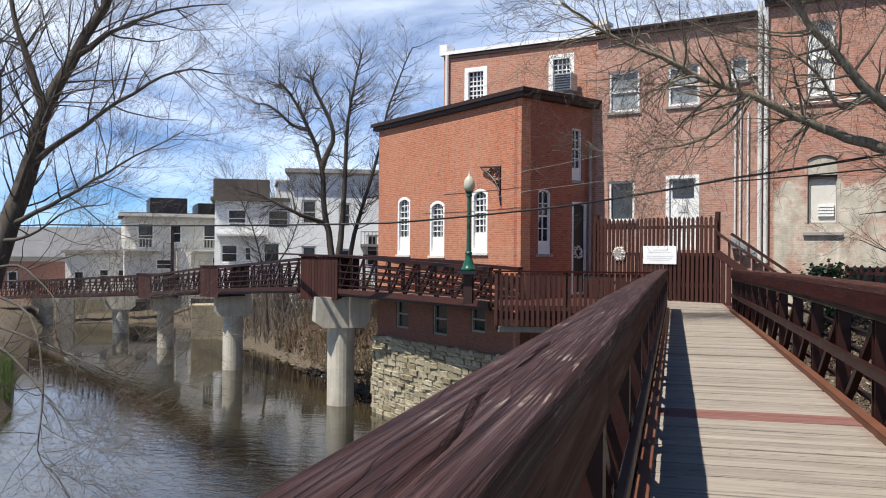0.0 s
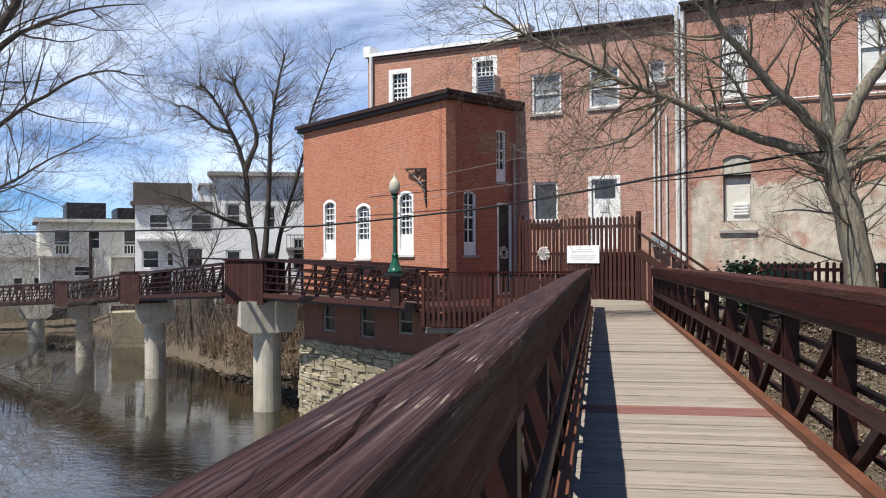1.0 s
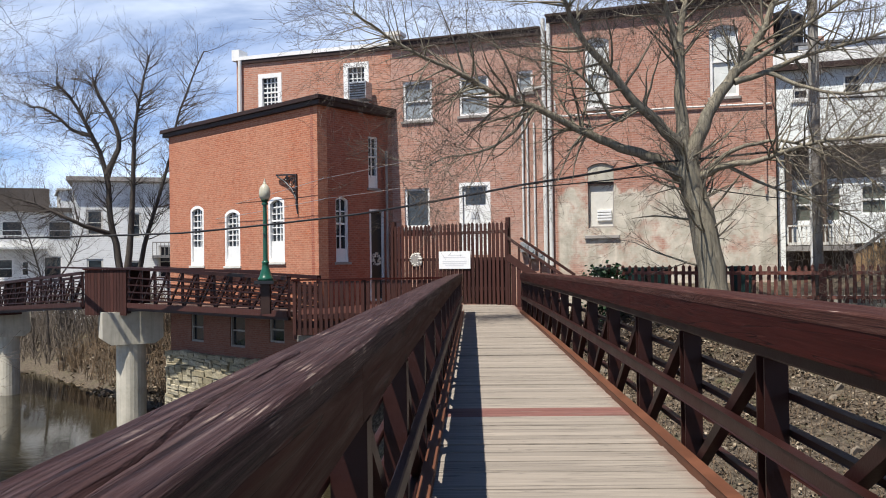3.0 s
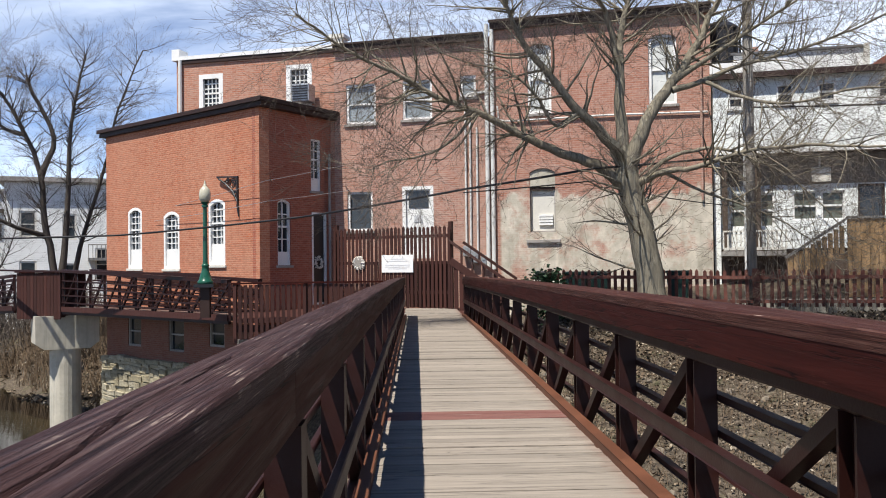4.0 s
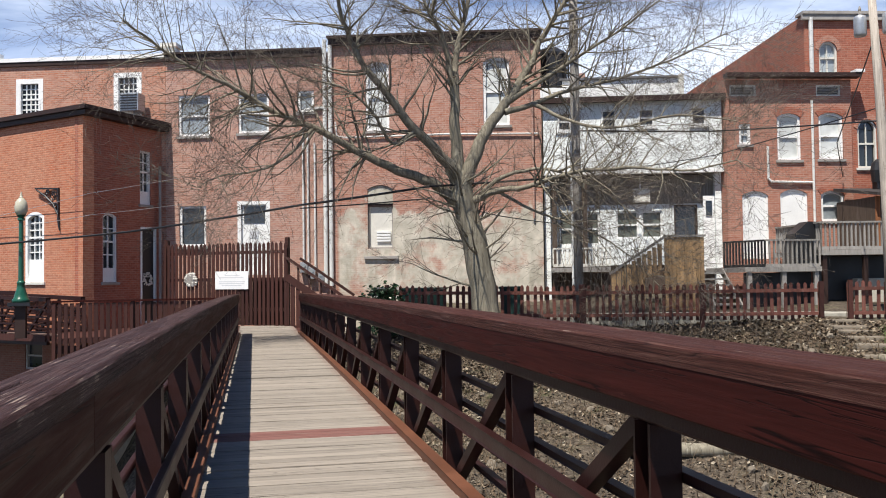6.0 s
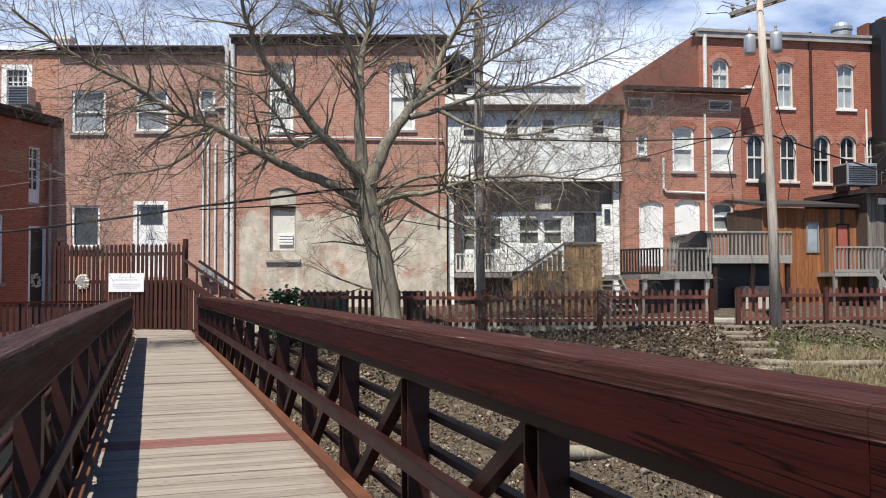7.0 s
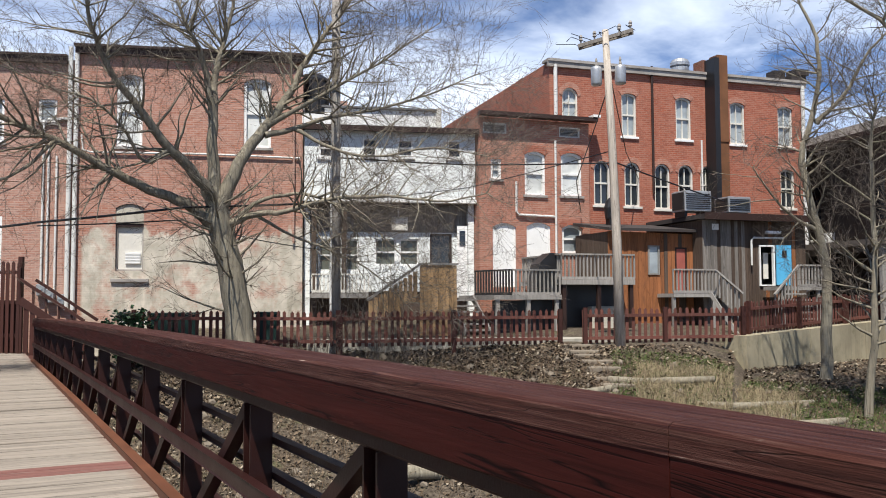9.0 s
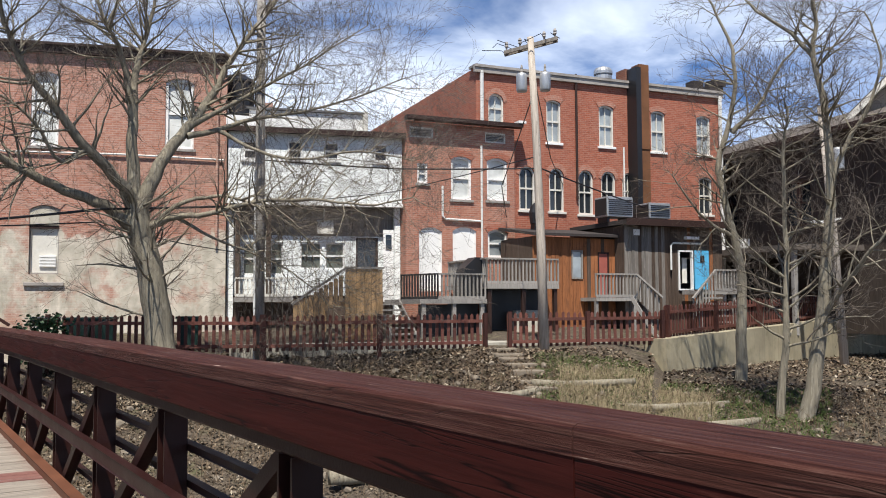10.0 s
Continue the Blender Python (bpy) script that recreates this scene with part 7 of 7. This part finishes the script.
    part("barge_board", bar(bmesh.new(), (-0.5, -0.66, 7.4), (4.5, -0.66, 12.3), 0.05, 0.22), CREAM, g)
    up = thing("utility_pole", Matrix.Translation(polar(56.6, 30.0, 0)), "weathered leaning utility pole with a pale transformer", "utility pole")
    part("shaft", tube(bmesh.new(), [(0.1, 0, -1.0), (-0.2, 0.1, 4.0), (-0.45, 0.2, 7.4)], [0.14, 0.12, 0.1], 10), POLEWOOD, up, smooth=True)
    part("transformer", lathe(bmesh.new(), [(0.1, 5.4), (0.17, 5.45), (0.17, 6.05), (0.12, 6.12)], 12, (0.08, 0, 0)), GALV, up)
    part("arm", bar(bmesh.new(), (-0.9, 0, 3.75), (0.1, 0, 3.9), 0.05, 0.06), PIPE, up)
    part("lamp", boxes((-1.25, -0.85, -0.12, 0.12, 3.62, 3.78), bevel=0.04), WHITE, up)
    # wooded skyline
    rnd = random.Random(40)
    t = Tubes()
    for az0, az1, r in ((-60, -33, 150), (46, 75, 120)):
        for _ in range(260):
            q = polar(rnd.uniform(az0, az1), r * rnd.uniform(0.9, 1.2), -2.0)
            hh = rnd.uniform(4, 8.5)
            for _k in range(7):
                e = q + Vector((rnd.uniform(-2, 2), rnd.uniform(-2, 2), hh * rnd.uniform(0.7, 1.05)))
                t.add([q, q.lerp(e, 0.5) + Vector((0, 0, 0.8)), e], [0.14, 0.09, 0.03], 3)
    tagged(t.make("distant_trees", TWIG), "bare trees on the skyline", "trees", kind="stuff")


distance()


def bank_things():
    # retaining wall
    a, b = polar(46.0, 25.9), polar(60.5, 43)
    d = b - a
    w = thing("retaining_wall", Matrix.Translation((a.x, a.y, 0)) @ Matrix.Rotation(math.atan2(d.y, d.x), 4, "Z"), "mossy cream concrete retaining wall", "wall")
    L = d.length
    n = 6
    for i in range(n):
        x0, x1 = L * i / n, L * (i + 1) / n
        z0, z1 = 0.30 + 0.75 * x0 / L, 0.30 + 0.75 * x1 / L
        bm = bmesh.new()
        prism(bm, [(x0 + 0.01, -2.0), (x1 - 0.01, -2.0), (x1 - 0.01, z1), (x0 + 0.01, z0)], -0.3, 0.45)
        part("block", bm, CONC_M, w)
    # stone steps down the bank
    s = thing("stone_steps", Matrix.Identity(4), "worn stone steps set in the bank", "steps")
    for i in range(7):
        p = polar(36.3 + 0.42 * i, 24.0 - 0.62 * i)
        z = ground_z(p.x, p.y) + 0.05
        part("step", boxes((-0.38, 0.38, -0.2, 0.3, z - 0.2, z), bevel=0.03), RUBBLE, s).matrix_basis = pose(p.x, p.y, 0, 0, 0, -30 + (i % 3) * 4)
    # concrete path behind the fence
    pth = thing("path", Matrix.Identity(4), "pale concrete path behind the picket fence", "path", kind="structure")
    for i in range(15):
        a0, a1 = 19.0 + 1.6 * i, 19.0 + 1.6 * (i + 1) - 0.03
        r0, r1 = (knots(a_, [(19, 23.3), (35.1, 24.75), (36.7, 24.95), (46.2, 26.7)]) for a_ in (a0, a1))
        bm = bmesh.new()
        lo = [bm.verts.new(polar(a_, r_, -0.3)) for a_, r_ in ((a0, r0), (a1, r1), (a1, r1 + 1.5), (a0, r0 + 1.5))]
        r = bmesh.ops.extrude_face_region(bm, geom=[bm.faces.new(lo)])
        bmesh.ops.translate(bm, vec=(0, 0, 0.53), verts=[k for k in r["geom"] if isinstance(k, bmesh.types.BMVert)])
        part("slab", bm, PATH_CONC, pth)
    # fallen logs
    rnd = random.Random(9)
    for az, r, L, rr, turn in ((37.5, 19.6, 1.8, 0.1, 12), (47, 20.4, 2.6, 0.09, -25), (49.5, 19.0, 2.2, 0.11, -15), (30, 16.0, 2.6, 0.13, -12), (22, 13.5, 2.2, 0.1, 8), (33, 12.0, 2.4, 0.09, -30), (41.5, 20.8, 2.4, 0.1, -30)):
        p = polar(az, r)
        lg = thing("log", pose(p.x, p.y, ground_z(p.x, p.y) + rr * 0.6, 0, 0, turn), "fallen grey log on the bank", "log", "logs")
        part("stem", tube(bmesh.new(), [(-L / 2, 0, 0.03), (-L / 6, 0.05, -0.02), (L / 5, -0.03, 0.02), (L / 2, 0.04, 0.05)], [rr, rr * 0.95, rr * 0.9, rr * 0.7], 10), BARK, lg, smooth=True)
    # loose stones: one mesh of rubble
    bm = bmesh.new()
    for i in range(520):
        p = polar(rnd.uniform(3, 58), rnd.uniform(9, 23.4))
        k = rnd.uniform(0.04, 0.15)
        m = Matrix.Translation((p.x, p.y, ground_z(p.x, p.y) + k * 0.15)) @ Euler((rnd.uniform(0, 3), rnd.uniform(0, 3), rnd.uniform(0, 3))).to_matrix().to_4x4() @ Matrix.Diagonal((k, k * rnd.uniform(0.6, 1), k * rnd.uniform(0.4, 0.7), 1))
        r = bmesh.ops.create_icosphere(bm, subdivisions=1, radius=1.0, matrix=m)
    tagged(part("rubble", bm, RUBBLE), "loose stones scattered on the bank", "stones", kind="stuff")
    # ivy against the fence
    iv = thing("ivy_bush", Matrix.Translation(polar(8.3, 23.3, 0)), "small green ivy bush by the fence", "bush")
    bm = bmesh.new()
    for _ in range(900):
        c = Vector((rnd.gauss(0, 0.3), rnd.gauss(0, 0.15), rnd.uniform(-0.2, 1.0) + rnd.gauss(0, 0.1)))
        u = Vector((rnd.uniform(-1, 1), rnd.uniform(-1, 1), rnd.uniform(-1, 1))).normalized() * 0.06
        v = u.cross(Vector((rnd.uniform(-1, 1), rnd.uniform(-1, 1), 1))).normalized() * 0.05
        bm.faces.new([bm.verts.new(c + q) for q in (u, v, -u, -v)])
    part("leaves", bm, IVY, iv)
    part("stem", tube(bmesh.new(), [(0, 0, -0.3), (0.05, 0, 0.4), (-0.1, 0, 0.9)], [0.03, 0.02, 0.01], 6), BARK, iv)


def bins():
    for az, r in ((10.2, 25.0), (11.6, 25.2), (16.5, 25.4)):
        p = polar(az, r)
        b = thing("wheelie_bin", pose(p.x, p.y, 0.08, 0, 0, -20), "dark green plastic bin behind the fence", "bin", "bins")
        bm = bmesh.new()
        prism(bm, [(-0.24, 0.05), (0.24, 0.05), (0.3, 0.85), (-0.3, 0.85)], -0.28, 0.28)
        part("body", bm, BIN, b)
        part("lid", boxes((-0.33, 0.33, -0.33, 0.3, 0.855, 0.92), bevel=0.02), BIN, b)
        for x in (-0.22, 0.22):
            part("wheel", tube(bmesh.new(), [(x - 0.03, 0.26, 0.05), (x + 0.03, 0.26, 0.05)], 0.09, 12), BLACK, b)


bank_things()
bins()


def litter(label, count, az, rr, size, seed):
    """Fallen leaves and chips lying on the bank."""
    rnd = random.Random(seed)
    v, f = [], []
    for _ in range(count):
        p = polar(rnd.uniform(*az), math.sqrt(rnd.uniform(rr[0] ** 2, rr[1] ** 2)))
        p.z = ground_z(p.x, p.y) + rnd.uniform(0.0, 0.05)
        a = rnd.uniform(0, 6.28)
        k = size * rnd.uniform(0.5, 1.4)
        u = Vector((math.cos(a), math.sin(a), rnd.uniform(-0.8, 0.8))) * k
        w = Vector((-math.sin(a), math.cos(a), rnd.uniform(-0.8, 0.8))) * k * rnd.uniform(0.25, 0.8)
        i = len(v)
        v += [tuple(p + u), tuple(p + w), tuple(p - u), tuple(p - w)]
        f.append((i, i + 1, i + 2, i + 3))
    me = bpy.data.meshes.new("leaf_litter")
    me.from_pydata(v, [], f)
    me.materials.append(LITTER)
    tagged(new("leaf_litter", me), label, "leaves", kind="stuff")


litter("brown fallen leaves and chips on the bank", 60000, (0, 62), (7.5, 23.9), 0.036, 17)
litter("brown fallen leaves below the retaining wall", 12000, (45.5, 60), (22, 37), 0.05, 20)
litter("brown fallen leaves on the upper bank", 14000, (8, 46), (19, 24.2), 0.045, 18)
litter("brown fallen leaves on the bank by the annexe", 7000, (-30, -18), (40, 62), 0.14, 19)


# ---------------------------------------------------------------- stones of the annexe's base
def stone_base():
    b = thing("stone_base", TB, "rough pale limestone foundation wall above the water", "wall", kind="structure")
    part("core", boxes((-33.3, -23.0, -0.13, 7.6, -6.4, -2.31)), STONE, b)
    rnd = random.Random(14)
    z = -6.2
    variants = []
    for k in range(6):
        bm = bmesh.new()
        box(bm, -0.5, 0.5, -0.5, 0.5, -0.5, 0.5)
        bmesh.ops.bevel(bm, geom=bm.edges[:], offset=0.09, segments=1, affect="EDGES")
        for v in bm.verts:
            v.co += Vector((rnd.uniform(-1, 1), rnd.uniform(-1, 1), rnd.uniform(-1, 1))) * 0.07
        variants.append(finish("stone", bm, STONE_V))
    while z < -2.3:
        h = rnd.uniform(0.1, 0.26)
        x = -33.3 + rnd.uniform(0, 0.3)
        while x < -23.2:
            w = rnd.uniform(0.2, 0.75)
            ob = new("stone", variants[rnd.randrange(6)])
            ob.parent = b
            ob.matrix_basis = Matrix.LocRotScale((x + w / 2, -0.03 + rnd.uniform(-0.05, 0.03), z + h / 2 + rnd.uniform(-0.03, 0.03)), Euler((radians(rnd.uniform(-3, 3)), radians(rnd.uniform(-4, 4)), radians(rnd.uniform(-3, 3)))), (w * rnd.uniform(0.94, 1.06), 0.36, h * rnd.uniform(0.9, 1.15)))
            x += w
        z += h


stone_base()
